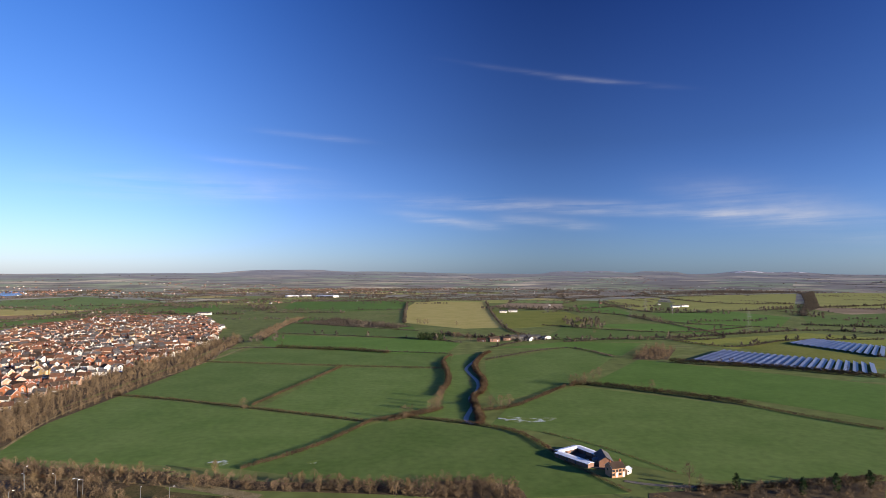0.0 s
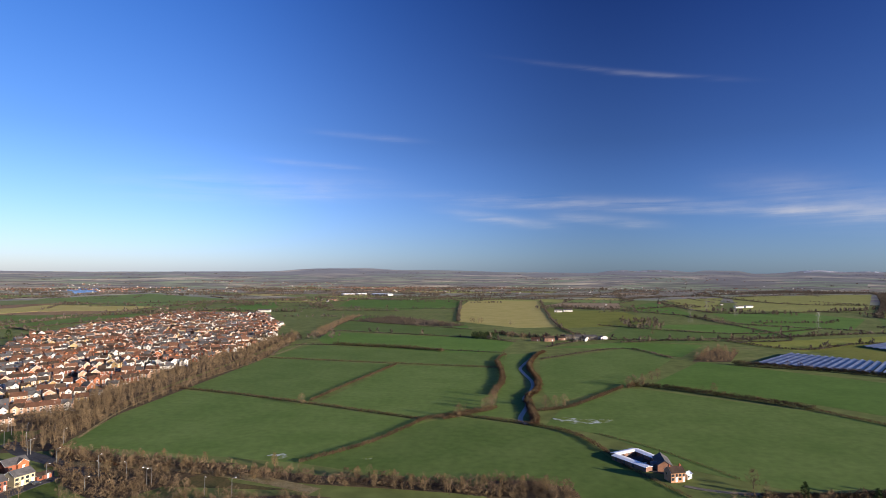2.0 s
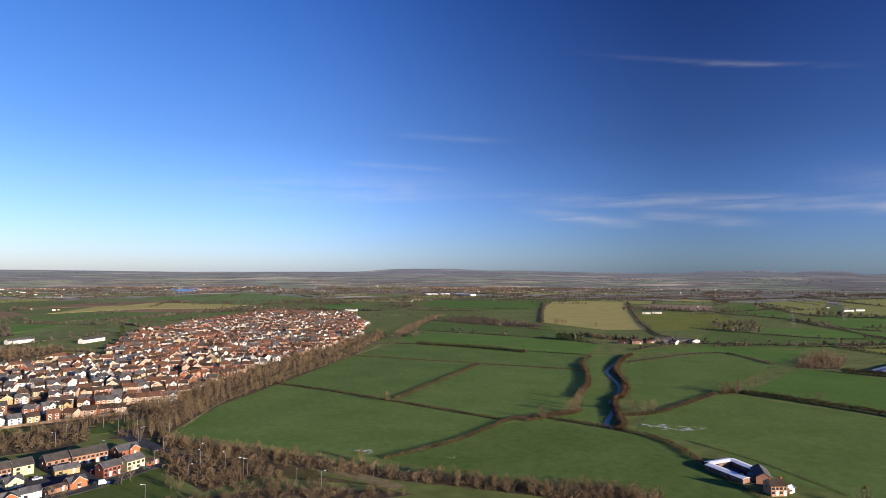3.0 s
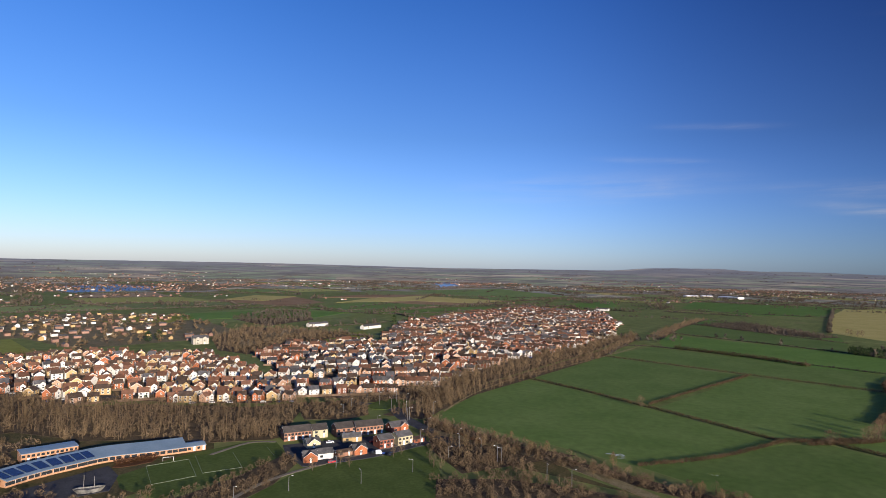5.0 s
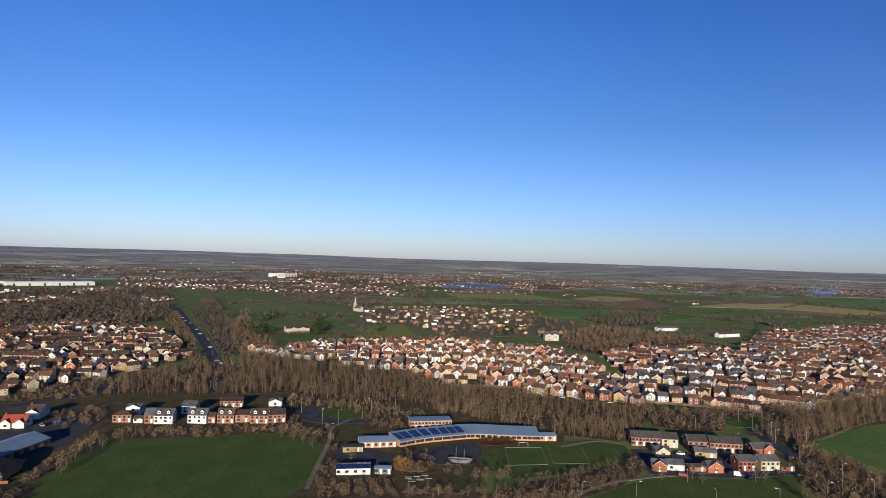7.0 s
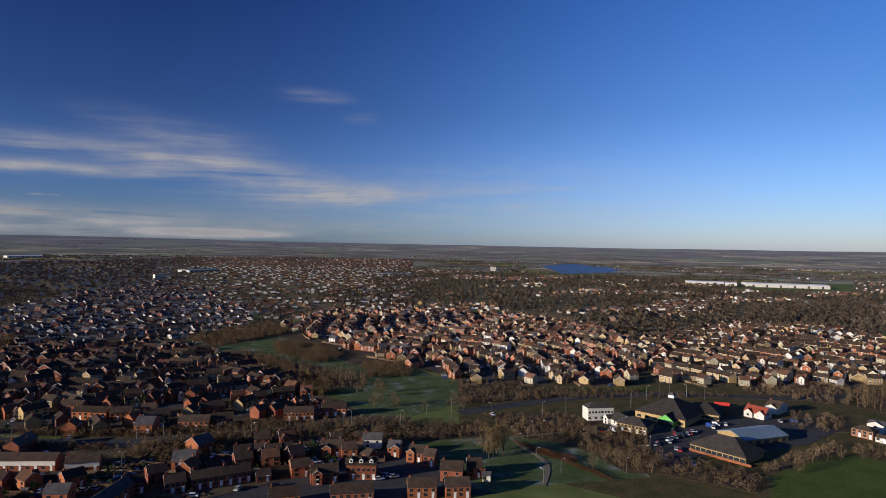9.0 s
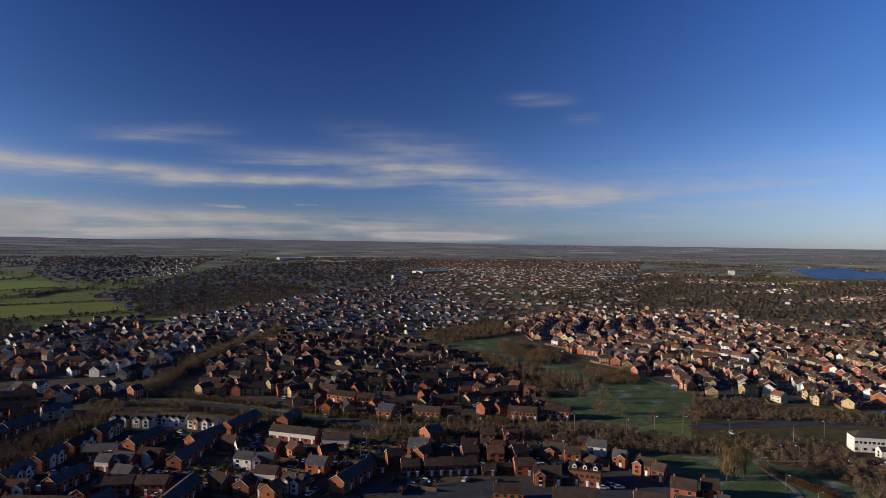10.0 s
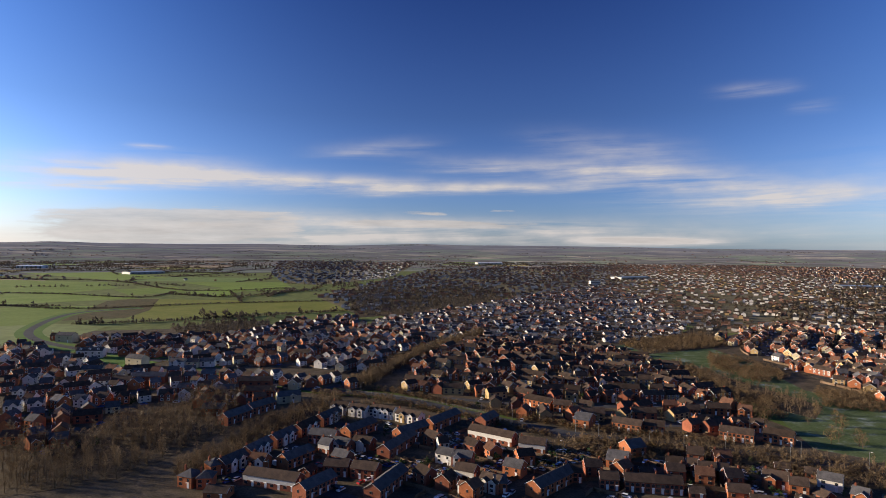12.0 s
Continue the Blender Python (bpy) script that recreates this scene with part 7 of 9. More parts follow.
town([(-905, 262), (-1171, 333), (-1222, 540), (-1055, 663), (-781, 575), (-719, 481), (-735, 330), (-882, 330)], 33, "village of pale stone houses among trees", 76, 2.2, (2, 3, 1, 3, 5, 0, 0), angle=70, woods=0.0, tree="twig", tall=0.9, size=0.9)
town([(-1283, 4104), (528, 4267), (336, 3852), (-673, 3307), (-1214, 4125)], 36, "distant town under the hills", 77, 0.6)
town([(-2951, 3128), (-1895, 3860), (-1670, 2967), (-2751, 2918)], 40, "scattered small houses of distant villages", 78, 0.8)
town([(-3596, 607), (-2752, 1075), (-2412, 1930), (-1937, 1287), (-2218, 376)], 36, "scattered small houses of distant villages", 79, 0.8)


estate([(-109, -831), (-193, -899), (-318, -1022), (-464, -1182), (-729, -1367), (-655, -1040), (-570, -800), (-440, -630), (-336, -590), (-209, -630), (-167, -660), (-88, -718)], 152, "white-gabled bungalows in close rows", 81, GREY, pick=(15, 17, 15, 17, 16, 15, 1, 17), row=22, step=9, bend=9, cross=0.6, skip=0.12, spread=14)


def hall(line, depth, height, wall, roof, label, category="warehouse", rise=1.5, group="", name="warehouse", bays=6):
    """A long shed on a front line, with a shallow roof and doors along its front."""
    mx, my, length, t = facing(line)
    n = (math.sin(radians(t)), -math.cos(radians(t)))
    e = tagged(thing(name, mx - n[0] * depth / 2, my - n[1] * depth / 2, 0.1, t), label, category, group)
    bm = bmesh.new()
    gable_solid(bm, length, depth, height, rise, 0)
    part("wall", bm, M[wall], e)
    bm = bmesh.new()
    roof_slabs(bm, length, depth, height, rise, 0, over=0.5, thick=0.25)
    part("roof", bm, M[roof], e)
    for k in range(bays):
        x = -length / 2 + length * (k + 0.5) / bays
        w = min(length / bays * 0.5, 5)
        part("door", boxes((x - w / 2, x + w / 2, -depth / 2 - 0.08, -depth / 2 + 0.05, 0.1, height * 0.7)), M["dark"], e)
    return e


for line, d, h in (([(-640, 2560), (-600, 2590)], 26, 6), ([(-590, 2610), (-556, 2630)], 26, 6), ([(-1000, 4170), (-905, 4190)], 40, 9), ([(-860, 4210), (-760, 4225)], 40, 8), ([(-240, 4290), (-170, 4292)], 36, 7), ([(-481, 4273), (-366, 4284)], 60, 11), ([(-105, 4299), (-4, 4300)], 60, 13), ([(-702, 4242), (-558, 4264)], 40, 9), ([(-530, 2604), (-449, 2548)], 30, 7),
                   ([(-1819, -535), (-1862, -411)], 60, 9), ([(-1876, -389), (-1958, -200)], 70, 9), ([(-2828, 425), (-2898, 520)], 60, 14), ([(1015, -2695), (925, -2696)], 60, 10),
                   ([(494, -2164), (404, -2242)], 50, 9), ([(-1014, -1759), (-1130, -1785)], 50, 9), ([(-1404, -1326), (-1488, -1274)], 60, 8), ([(-1021, -3321), (-1174, -3331)], 40, 8)):
    pale = dist(*line[0]) > 2600 or line[0][0] < -1800 and line[0][1] > -600
    hall(line, d, h if pale else h * 0.7, "render" if pale else "steel", "white_roof" if pale else "blue_roof", "long white warehouse in the far town" if pale else "long grey shed in the far town", group="far warehouses")
for line, lab in (([(-743, 683), (-740, 721)], "white rendered long house beyond the estate"), ([(-660, 720), (-663, 763)], "white rendered large house with brown roof"),
                  ([(145, 1585), (164, 1586)], "white farm shed on the rise"), ([(170, 1609), (192, 1610)], "white farm shed on the rise"), ([(684, 1853), (712, 1868)], "white low farm sheds on the rise"), ([(722, 1880), (748, 1894)], "white low farm sheds on the rise"), ([(-581, 1475), (-551, 1476)], "white farmhouse past the estate")):
    front(line, lab, "lone houses in the fields", wall="render" if "white" in lab else "fence", roof="slate", d=9, h=5, rise=3, level=1)
FARMYARD = "farm by the brook"
front([(69, 912), (84, 916)], "red brick farmhouse with brown tiled roof", FARMYARD, wall="greyed_brick", roof="tile", d=9, h=5, rise=3, chimneys=2, level=1)
front([(50, 918), (62, 914)], "old brick cart shed with tiled roof", FARMYARD, wall="greyed_brick", roof="red_tile", d=7, h=3.2, rise=2.4, chimneys=0, level=1)
front([(90, 930), (102, 934)], "low brick barn with tiled roof", FARMYARD, wall="greyed_brick", roof="tile", d=8, h=3.6, rise=2.4, chimneys=0, level=1)
hall([(103, 944), (150, 949)], 15, 4.2, "timber", "slate", "long dark timber barn by the brook", "barn", 2.2, FARMYARD, "barn", 7)
hall([(119, 926), (128, 921)], 16, 3.8, "render", "slate", "white-gabled farm shed by the brook", "barn", 2.0, FARMYARD, "barn", 2)
hall([(150, 946), (154, 941)], 14, 4.0, "render", "slate", "white-gabled farm shed by the brook", "barn", 1.8, FARMYARD, "barn", 1)
# tall blocks
for line, h, lab in (([(-2075, -1372), (-2077, -1346)], 15, "pale grey silo block"), ([(-764, -1480), (-790, -1477)], 13, "pale block of flats in the far town"), ([(-2721, 410), (-2730, 440)], 22, "white factory tower far off")):
    mx, my, length, t = facing(line)
    e = tagged(thing("tower_block", mx, my, 0, t), lab, "tower")
    part("wall", boxes((-length / 2, length / 2, 0, 14, 0, h)), M["render"], e)
    part("roof", boxes((-length / 2 - 0.3, length / 2 + 0.3, -0.3, 14.3, h, h + 0.8)), M["slate"], e)
    for z in range(4, int(h) - 2, 4):
        part("window", boxes((-length / 2 + 1, length / 2 - 1, -0.1, 0.05, z, z + 1.5)), M["glass"], e)


def church(x, y):
    e = tagged(thing("church", x, y, 0, 20), "grey stone village church with a spire", "church")
    e.scale = (0.75, 0.75, 0.75)
    bm = bmesh.new()
    gable_solid(bm, 24, 10, 8, 6, 0)
    part("nave", bm, M["stone"], e)
    bm = bmesh.new()
    roof_slabs(bm, 24, 10, 8, 6, 0)
    part("roof", bm, M["slate"], e)
    part("tower", boxes((-18, -12, -3, 3, 0, 17), (-18.3, -11.7, -3.3, 3.3, 17, 18)), M["stone"], e)
    bm = bmesh.new()
    bmesh.ops.create_cone(bm, segments=8, radius1=3.0, radius2=0.08, depth=18, cap_ends=True, matrix=Matrix.Translation((-15, 0, 27)))
    part("spire", bm, M["stone"], e)


M["stone"] = mat("pale_grey_stone", (0.30, 0.27, 0.22), (0.42, 0.38, 0.31), 3, fine=0.4)
church(-1112.4, 314.3)
front([(-681, 440), (-675, 457)], "pale stone manor house with tall chimneys and gables", "", wall="stone", roof="slate", d=12, h=8, rise=4, gables=((-4, 5, 1.5, "stone"), (4, 5, 1.5, "stone")), chimneys=3)
front([(-803, 133), (-805, 163)], "brown stone hall with many gables", "", wall="stone", roof="tile", d=12, h=7, rise=4, gables=((-6, 5, 1.5, "stone"), (6, 5, 1.5, "stone")), chimneys=3)

# ---- still water
for pts, lab in (([(-2845, -1563), (-3447, -1686), (-2833, -1131), (-2366, -985), (-2094, -1064)], "blue reservoir beyond the town"), ([(-2152, 903), (-2350, 1357), (-2046, 1157), (-1988, 877)], "dark blue lake far off"),
                 ([(-2145, 3012), (-2120, 3103), (-1910, 2789), (-1934, 2716)], "pale flooded gravel pit"), ([(-2055, 3777), (-1947, 3834), (-1933, 3841), (-1908, 3537)], "pale flooded gravel pit"),
                 ([(-1987, 2756), (-2120, 3135), (-1884, 2787), (-1785, 2495)], "pale flooded gravel pit"), ([(-2067, 3771), (-1940, 3837), (-1940, 3837), (-1899, 3492)], "pale flooded gravel pit")):
    sheet("water", pts, M["flood" if "pale" in lab else "water"], 0.3, lab, "lake")

# ------------------------------------------------------------ solar farm
def solar_table(line, lab="row of tilted blue solar panels on posts"):
    (x0, y0), (x1, y1) = line
    t = math.degrees(math.atan2(y1 - y0, x1 - x0))
    L_ = dist(x1 - x0, y1 - y0)
    e = tagged(thing("solar_table", (x0 + x1) / 2, (y0 + y1) / 2, 0, t), lab, "solar panel", "solar farm rows")
    bm = boxes((-L_ / 2, L_ / 2, -2.6, 2.6, -0.06, 0.06))
    bmesh.ops.transform(bm, matrix=pose(0, 0, 2.0, 22), verts=bm.verts)
    part("panel", bm, M["solar_far"], e)
    for k in range(3):
        x = -L_ / 2 + L_ * (k + 0.5) / 3
        part("post", boxes((x - 0.1, x + 0.1, -0.1, 0.1, -0.1, 1.95)), M["steel"], e)


SOLAR_A = [(286, 716), (362, 806), (478, 690), (432, 618)]
SOLAR_B = [(496, 895), (565, 950), (604, 850), (530, 747)]


def lay_rows(q, n):
    a, b_, c, d = [Vector(p) for p in q]
    for k in range(n):
        t = (k + 0.5) / n
        p0, p1 = a.lerp(d, t), b_.lerp(c, t)
        solar_table((tuple(p0), tuple(p1)))


lay_rows(SOLAR_A, 22)
lay_rows(SOLAR_B, 14)
sheet("field", [SOLAR_A[0], SOLAR_A[1], SOLAR_A[2], SOLAR_A[3]], M["olive"], 0.2, "rough grass under the solar panels", "field")

# ------------------------------------------------------------ the farm
FARM = "farm courtyard"


def farm_shed(a, b_, width, lab, roof="white_roof", wall="greyed_brick", h=2.1, rise=0.4):
    t = math.degrees(math.atan2(b_[1] - a[1], b_[0] - a[0]))
    L_ = dist(b_[0] - a[0], b_[1] - a[1])
    e = tagged(thing("farm_shed", (a[0] + b_[0]) / 2, (a[1] + b_[1]) / 2, 0.1, t), lab, "shed", FARM)
    bm = bmesh.new()
    gable_solid(bm, L_, width, h, rise, 0)
    part("wall", bm, M[wall], e)
    bm = bmesh.new()
    roof_slabs(bm, L_, width, h, rise, 0, over=0.4)
    part("roof", bm, M[roof], e)
    for k in range(int(L_ // 6)):
        x = -L_ / 2 + 3 + k * 6
        part("door", boxes((x - 0.6, x + 0.6, -width / 2 - 0.06, -width / 2 + 0.05, 0, 2.1)), M["dark"], e)


FA, FB, FC, FD, FE = (63.4, 344.2), (76.5, 356.3), (85.6, 339.2), (76.6, 324.5), (88.3, 318.2)
farm_shed(FA, FD, 4.6, "long low brick shed with white metal roof")
farm_shed((FA[0], FA[1] + 2), FB, 4.4, "low shed with white metal roof")
farm_shed(FB, FC, 4.4, "long low shed with bright white metal roof")
farm_shed(FC, (FE[0] - 4, FE[1] + 6), 7, "brick barn with dark slate roof", "slate", "brown_brick", 3.2, 2.2)
sheet("yard", [FA, FB, FC, FE, FD], M["asphalt"], 0.2, "grey concrete farmyard slab", "yard")
front([(83, 308), (90, 310)], "orange brick farmhouse with brown roof and white porch", FARM, wall="peach", roof="tile", d=7, h=5.0, rise=2.6, units=2, chimneys=2)
front([(92, 313), (95, 316)], "small white conservatory beside the farmhouse", FARM, wall="render", roof="white_roof", d=3.4, h=2.2, rise=1, chimneys=0, level=1)
front([(75, 332), (77, 330)], "small orange brick outhouse", FARM, wall="orange", roof="tile", d=4, h=2.4, rise=1.2, chimneys=0, level=1)
e = tagged(thing("slurry_tank", *FD, 0.1), "round grey steel tank in the farmyard", "tank", FARM)
bm = bmesh.new()
bmesh.ops.create_cone(bm, segments=20, radius1=2.4, radius2=2.4, depth=3, cap_ends=True, matrix=Matrix.Translation((4, 5, 1.5)))
part("drum", bm, M["steel"], e)
bm = bmesh.new()
bmesh.ops.create_cone(bm, segments=20, radius1=2.5, radius2=0.3, depth=0.8, cap_ends=True, matrix=Matrix.Translation((4, 5, 3.4)))
part("lid", bm, M["steel"], e)
for pts in ([(38, 433), (46, 438), (63, 433), (79, 436), (73, 425), (50, 421)], [(-124, 329), (-119, 336), (-112, 331), (-116, 324)], [(-72, 331), (-67, 336), (-67, 329)]):
    bm = bmesh.new()
    bm.faces.new([bm.verts.new((x, y, 0.22)) for x, y in smooth(pts, 4, True)])
    bmesh.ops.recalc_face_normals(bm, faces=bm.faces)
    tagged(part("frozen_puddle", bm, M["frost"]), "frozen wet patch in the pasture", "puddle", kind="structure")
ribbon("path", [(88, 304), (98, 299), (115, 296), (137, 295)], 3, M["path"], 0.18, "pale gravel farm track", "path")

# ------------------------------------------------------------ the school
def school():
    base = [(-311, 113), (-314, 128), (-314, 144), (-313, 158), (-304, 176), (-298, 191)]
    base = smooth(base, 3)
    e = tagged(thing("school_building", *base[0], 0.1), "long curved brick school with blue-grey metal roof", "school")
    ox, oy = base[0]
    F_, B_ = [], []
    for i, (x, y) in enumerate(base):
        p, q = base[max(i - 1, 0)], base[min(i + 1, len(base) - 1)]
        d = Vector((q[0] - p[0], q[1] - p[1])).normalized()
        n = Vector((-d.y, d.x))
        if n.dot(Vector((x, y))) < 0:
            n = -n
        F_.append((Vector((x - ox, y - oy)), n, d))
    bm, rf = bmesh.new(), bmesh.new()
    last = lastr = None
    for p, n, d in F_:
        b2 = p + n * 12
        w = [bm.verts.new(v) for v in ((p.x, p.y, -0.2), (p.x, p.y, 2.8), (b2.x, b2.y, 4.6), (b2.x, b2.y, -0.2))]
        o1, o2 = p - n * 0.8, b2 + n * 0.5
        r_ = [rf.verts.new(v) for v in ((o1.x, o1.y, 2.75), (o1.x, o1.y, 3.0), (o2.x, o2.y, 4.95), (o2.x, o2.y, 4.7))]
        if last:
            for k in range(3):
                bm.faces.new((last[k], last[k + 1], w[k + 1], w[k]))
            for k in range(4):
                rf.faces.new((lastr[k], lastr[(k + 1) % 4], r_[(k + 1) % 4], r_[k]))
        else:
            bm.faces.new(w)
            rf.faces.new(r_)
        last, lastr = w, r_
    bm.faces.new(last)
    rf.faces.new(lastr)
    for q in (bm, rf):
        bmesh.ops.recalc_face_normals(q, faces=q.faces)
    part("wall", bm, M["peach"], e)
    part("roof", rf, M["blue_roof"], e)
    for i, (p, n, d) in enumerate(F_[:-1]):
        nx = F_[i + 1][0]
        if i < 8:
            c = (p + nx) / 2
            L_ = (nx - p).length * 0.42
            b3 = bmesh.new()
            v = []
            for a_, k in ((-1, 1.6), (1, 1.6), (1, 9.8), (-1, 9.8)):
                q = c + d * L_ * a_ + n * k
                z = 3.0 + (4.95 - 3.0) * (k + 0.8) / 13.3
                v.append((q.x, q.y, z))
            lo, hi = [b3.verts.new((a_, b_, z + 0.10)) for a_, b_, z in v], [b3.verts.new((a_, b_, z + 0.2)) for a_, b_, z in v]
            b3.faces.new(hi)
            b3.faces.new(lo[::-1])
            for k in range(4):
                b3.faces.new((lo[k], lo[(k + 1) % 4], hi[(k + 1) % 4], hi[k]))
            bmesh.ops.recalc_face_normals(b3, faces=b3.faces)
            part("solar_panel", b3, M["solar"], e, "dark blue solar panel on the roof")
        for k in (0.25, 0.7):
            q = p.lerp(nx, k)
            o = new("window", window_mesh(2.4, 1.5))
            o.parent = e
            o.matrix_basis = pose(q.x - n.x * 0.05, q.y - n.y * 0.05, 0.8, 0, 0, math.degrees(math.atan2(d.y, d.x)) + (0 if n.dot(Vector((-d.y, d.x))) > 0 else 180))


school()
front([(-316, 92), (-312, 111)], "school wing with blue-grey roof and orange brick", "school buildings", wall="peach", roof="blue_roof", d=13, h=2.8, rise=1.6, units=5, chimneys=0)
front([(-298, 191), (-295, 200)], "small school wing with blue-grey roof", "school buildings", wall="peach", roof="blue_roof", d=9, h=2.6, rise=1.0, units=2, chimneys=0)
front([(-341, 130), (-336, 154)], "flat-roofed buff brick hall with window band", "school buildings", wall="peach", roof="blue_roof", d=11, h=5.2, rise=0.3, units=6, chimneys=0)
front([(-280, 71), (-276, 86)], "white school cabin with dark solar panel roof", "school buildings", wall="render", roof="solar", d=8, h=2.9, rise=0.8, units=4, chimneys=0)
front([(-276, 88), (-273, 95)], "small grey glazed school cabin", "school buildings", wall="steel", roof="blue_roof", d=5, h=2.5, rise=0.6, units=2, chimneys=0)
front([(-311, 82), (-309, 92)], "low flat-roofed school store", "school buildings", wall="buff", roof="slate", d=6, h=2.6, rise=0.2, chimneys=0)
sheet("playground", [(-303, 112), (-307, 155), (-290, 151), (-274, 139), (-280, 115), (-295, 103)], M["asphalt"], 0.17, "dark asphalt school playground", "playground")
sheet("playground", [(-325, 79), (-324, 92), (-297, 105), (-282, 99), (-289, 75)], M["asphalt"], 0.17, "grey paved school yard", "playground")
sheet("car_park", [(-408, 78), (-416, 91), (-397, 112), (-376, 123), (-362, 105), (-367, 87), (-380, 74)], M["asphalt"], 0.17, "round grey turning area", "car park")
sheet("ground", [(-406, 89), (-406, 103), (-387, 119), (-374, 109), (-378, 93)], M["lawn"], 0.2, "mown grass island in asphalt", "ground", rounded=3)
ribbon("path", [(-267, 55), (-294, 65), (-330, 79), (-360, 89), (-378, 110)], 2.2, M["path"], 0.17, "pale path along the field", "path")
ribbon("path", [(-285, 196), (-288, 222), (-278, 233)], 2.2, M["path"], 0.19, "pale gravel path round the pitch", "path")
ribbon("path", [(-223, 160), (-231, 189), (-229, 223), (-217, 289)], 2.2, M["path"], 0.2, "pale path before the new houses", "path")
ribbon("road", [(-236, 214), (-219, 248), (-212, 287)], 5, M["asphalt"], 0.22, "narrow road before the new houses", "road")
sheet("yard", [(-270, 231), (-241, 282), (-220, 296), (-209, 281), (-234, 213), (-256, 221)], M["asphalt"], 0.16, "asphalt court between the new houses", "yard")
for line in ([(-293, 166), (-267, 154)], [(-287, 185), (-262, 173)], [(-289, 190), (-263, 177)], [(-280, 206), (-256, 194)], [(-273, 223), (-259, 216)],
             [(-293, 166), (-287, 185)], [(-267, 154), (-262, 173)], [(-263, 177), (-256, 194)]):
    ribbon("pitch_line", line, 0.14, M["line"], 0.21, "white painted line on the football pitch", "line", rounded=0)


def goal(x, y, t):
    e = tagged(thing("football_goal", x, y, 0.2, t), "white tubular football goal on the grass", "goal")
    for name, b_ in (("post", (-2.5, -2.38, -0.06, 0.06, 0, 2)), ("post", (2.38, 2.5, -0.06, 0.06, 0, 2)), ("crossbar", (-2.38, 2.38, -0.06, 0.06, 1.9, 2.02)),
                     ("stay", (-2.5, -2.42, 0.06, 1.4, 0.02, 0.1)), ("stay", (2.42, 2.5, 0.06, 1.4, 0.02, 0.1))):
        part(name, boxes(b_), M["pvc"], e)


goal(-291.9, 176.8, 55)
goal(-245.0, 226.4, 55)


def raised_bed(x, y, t):
    """A timber-edged planting bed with dark soil."""
    e = tagged(thing("raised_bed", x, y, 0.15, t), "small timber-edged planting bed with bare soil", "planting bed", "school planting beds")
    for x0, x1, y0, y1 in ((-1.6, 1.6, -0.9, -0.78), (-1.6, 1.6, 0.78, 0.9), (-1.6, -1.48, -0.78, 0.78), (1.48, 1.6, -0.78, 0.78)):
        part("board", boxes((x0, x1, y0, y1, 0, 0.45)), M["timber"], e)
    part("soil", boxes((-1.48, 1.48, -0.78, 0.78, 0, 0.36)), M["leaf_floor"], e, "dark bare soil")


for i in range(3):
    for j in range(2):
        raised_bed(-266 + 4.2 * j - 0.5 * i, 101 + 4.2 * i, 70)
sheet("ground", [(-279, 99), (-292, 105), (-283, 117), (-272, 111)], M["soil"], 0.19, "brown mulch bed round the willows", "ground", rounded=3)
sheet("ground", [(-301, 156), (-306, 158), (-303, 175), (-297, 171)], M["bramble"], 0.19, "russet bark bed beside the pitch", "ground", rounded=2)


def play_ship(x, y, t):
    """A timber play frame like a boat, with two masts."""
    e = tagged(thing("climbing_frame", x, y, 0.2, t), "grey timber play boat with two masts", "play frame")
    bm = bmesh.new()
    ring = []
    for z, k in ((0, 0.75), (1.6, 1.0)):
        ring.append([bm.verts.new((px * k, py * k, z + abs(px) * 0.06 * (z > 0))) for px, py in ((-6, 0), (-4, -1.8), (0, -2.2), (4, -1.8), (6.5, 0), (4, 1.8), (0, 2.2), (-4, 1.8))])
    for i in range(8):
        j = (i + 1) % 8
        bm.faces.new((ring[0][i], ring[0][j], ring[1][j], ring[1][i]))
    bm.faces.new(ring[0][::-1])
    part("hull", bm, M["timber"], e)
    part("deck", boxes((-4, 4, -1.6, 1.6, 1.1, 1.25)), M["timber"], e)
    for mx, mh in ((-1.8, 7.5), (2.2, 6.5)):
        v, f = [], []
        limb(v, f, (mx, 0, 0.2), (mx, 0, mh), 0.16, 0.1, 8)
        me = bpy.data.meshes.new("mast")
        me.from_pydata(v, [], f)
        me.materials.append(M["timber"])
        o = new("mast", me)
        o.parent = e
        part("yard", boxes((mx - 0.08, mx + 0.08, -1.9, 1.9, mh * 0.7, mh * 0.7 + 0.14)), M["timber"], e)
    for k in range(6):
        part("rail_post", boxes((-4 + k * 1.6 - 0.06, -4 + k * 1.6 + 0.06, -1.9, -1.78, 1.2, 2.3)), M["timber"], e)


hedge([(-306, 159), (-304, 168), (-302, 176)], 2.2, 3.0, 0, "bramble", "brown clipped hedge before the school")
hedge([(-281, 101), (-281, 108), (-279, 116)], 2.0, 4.0, 0, "bramble", "brown planted bed in the school grounds")
play_ship(-278.7, 132.5, 60)

# ------------------------------------------------------------ retail park
def big_hip(line, depth, h, rise, wall, roof, label, windows=6, name="shop_building", group="retail park"):
    mx, my, length, t = facing(line)
    n = (math.sin(radians(t)), -math.cos(radians(t)))
    e = tagged(thing(name, mx - n[0] * depth / 2, my - n[1] * depth / 2, 0.1, t), label, "shop", group)
    part("wall", boxes((-length / 2, length / 2, -depth / 2, depth / 2, -0.2, h)), M[wall], e)
    bm = bmesh.new()
    hip_roof(bm, length, depth, h, rise, 1.2)
    part("roof", bm, M[roof], e)
    for k in range(windows):
        o = new("window", window_mesh(2.4, 1.5))
        o.parent = e
        o.matrix_basis = pose(-length / 2 + length * (k + 0.5) / windows, -depth / 2 - 0.05, 0.9, 0, 0, 0)
    return e, length, depth


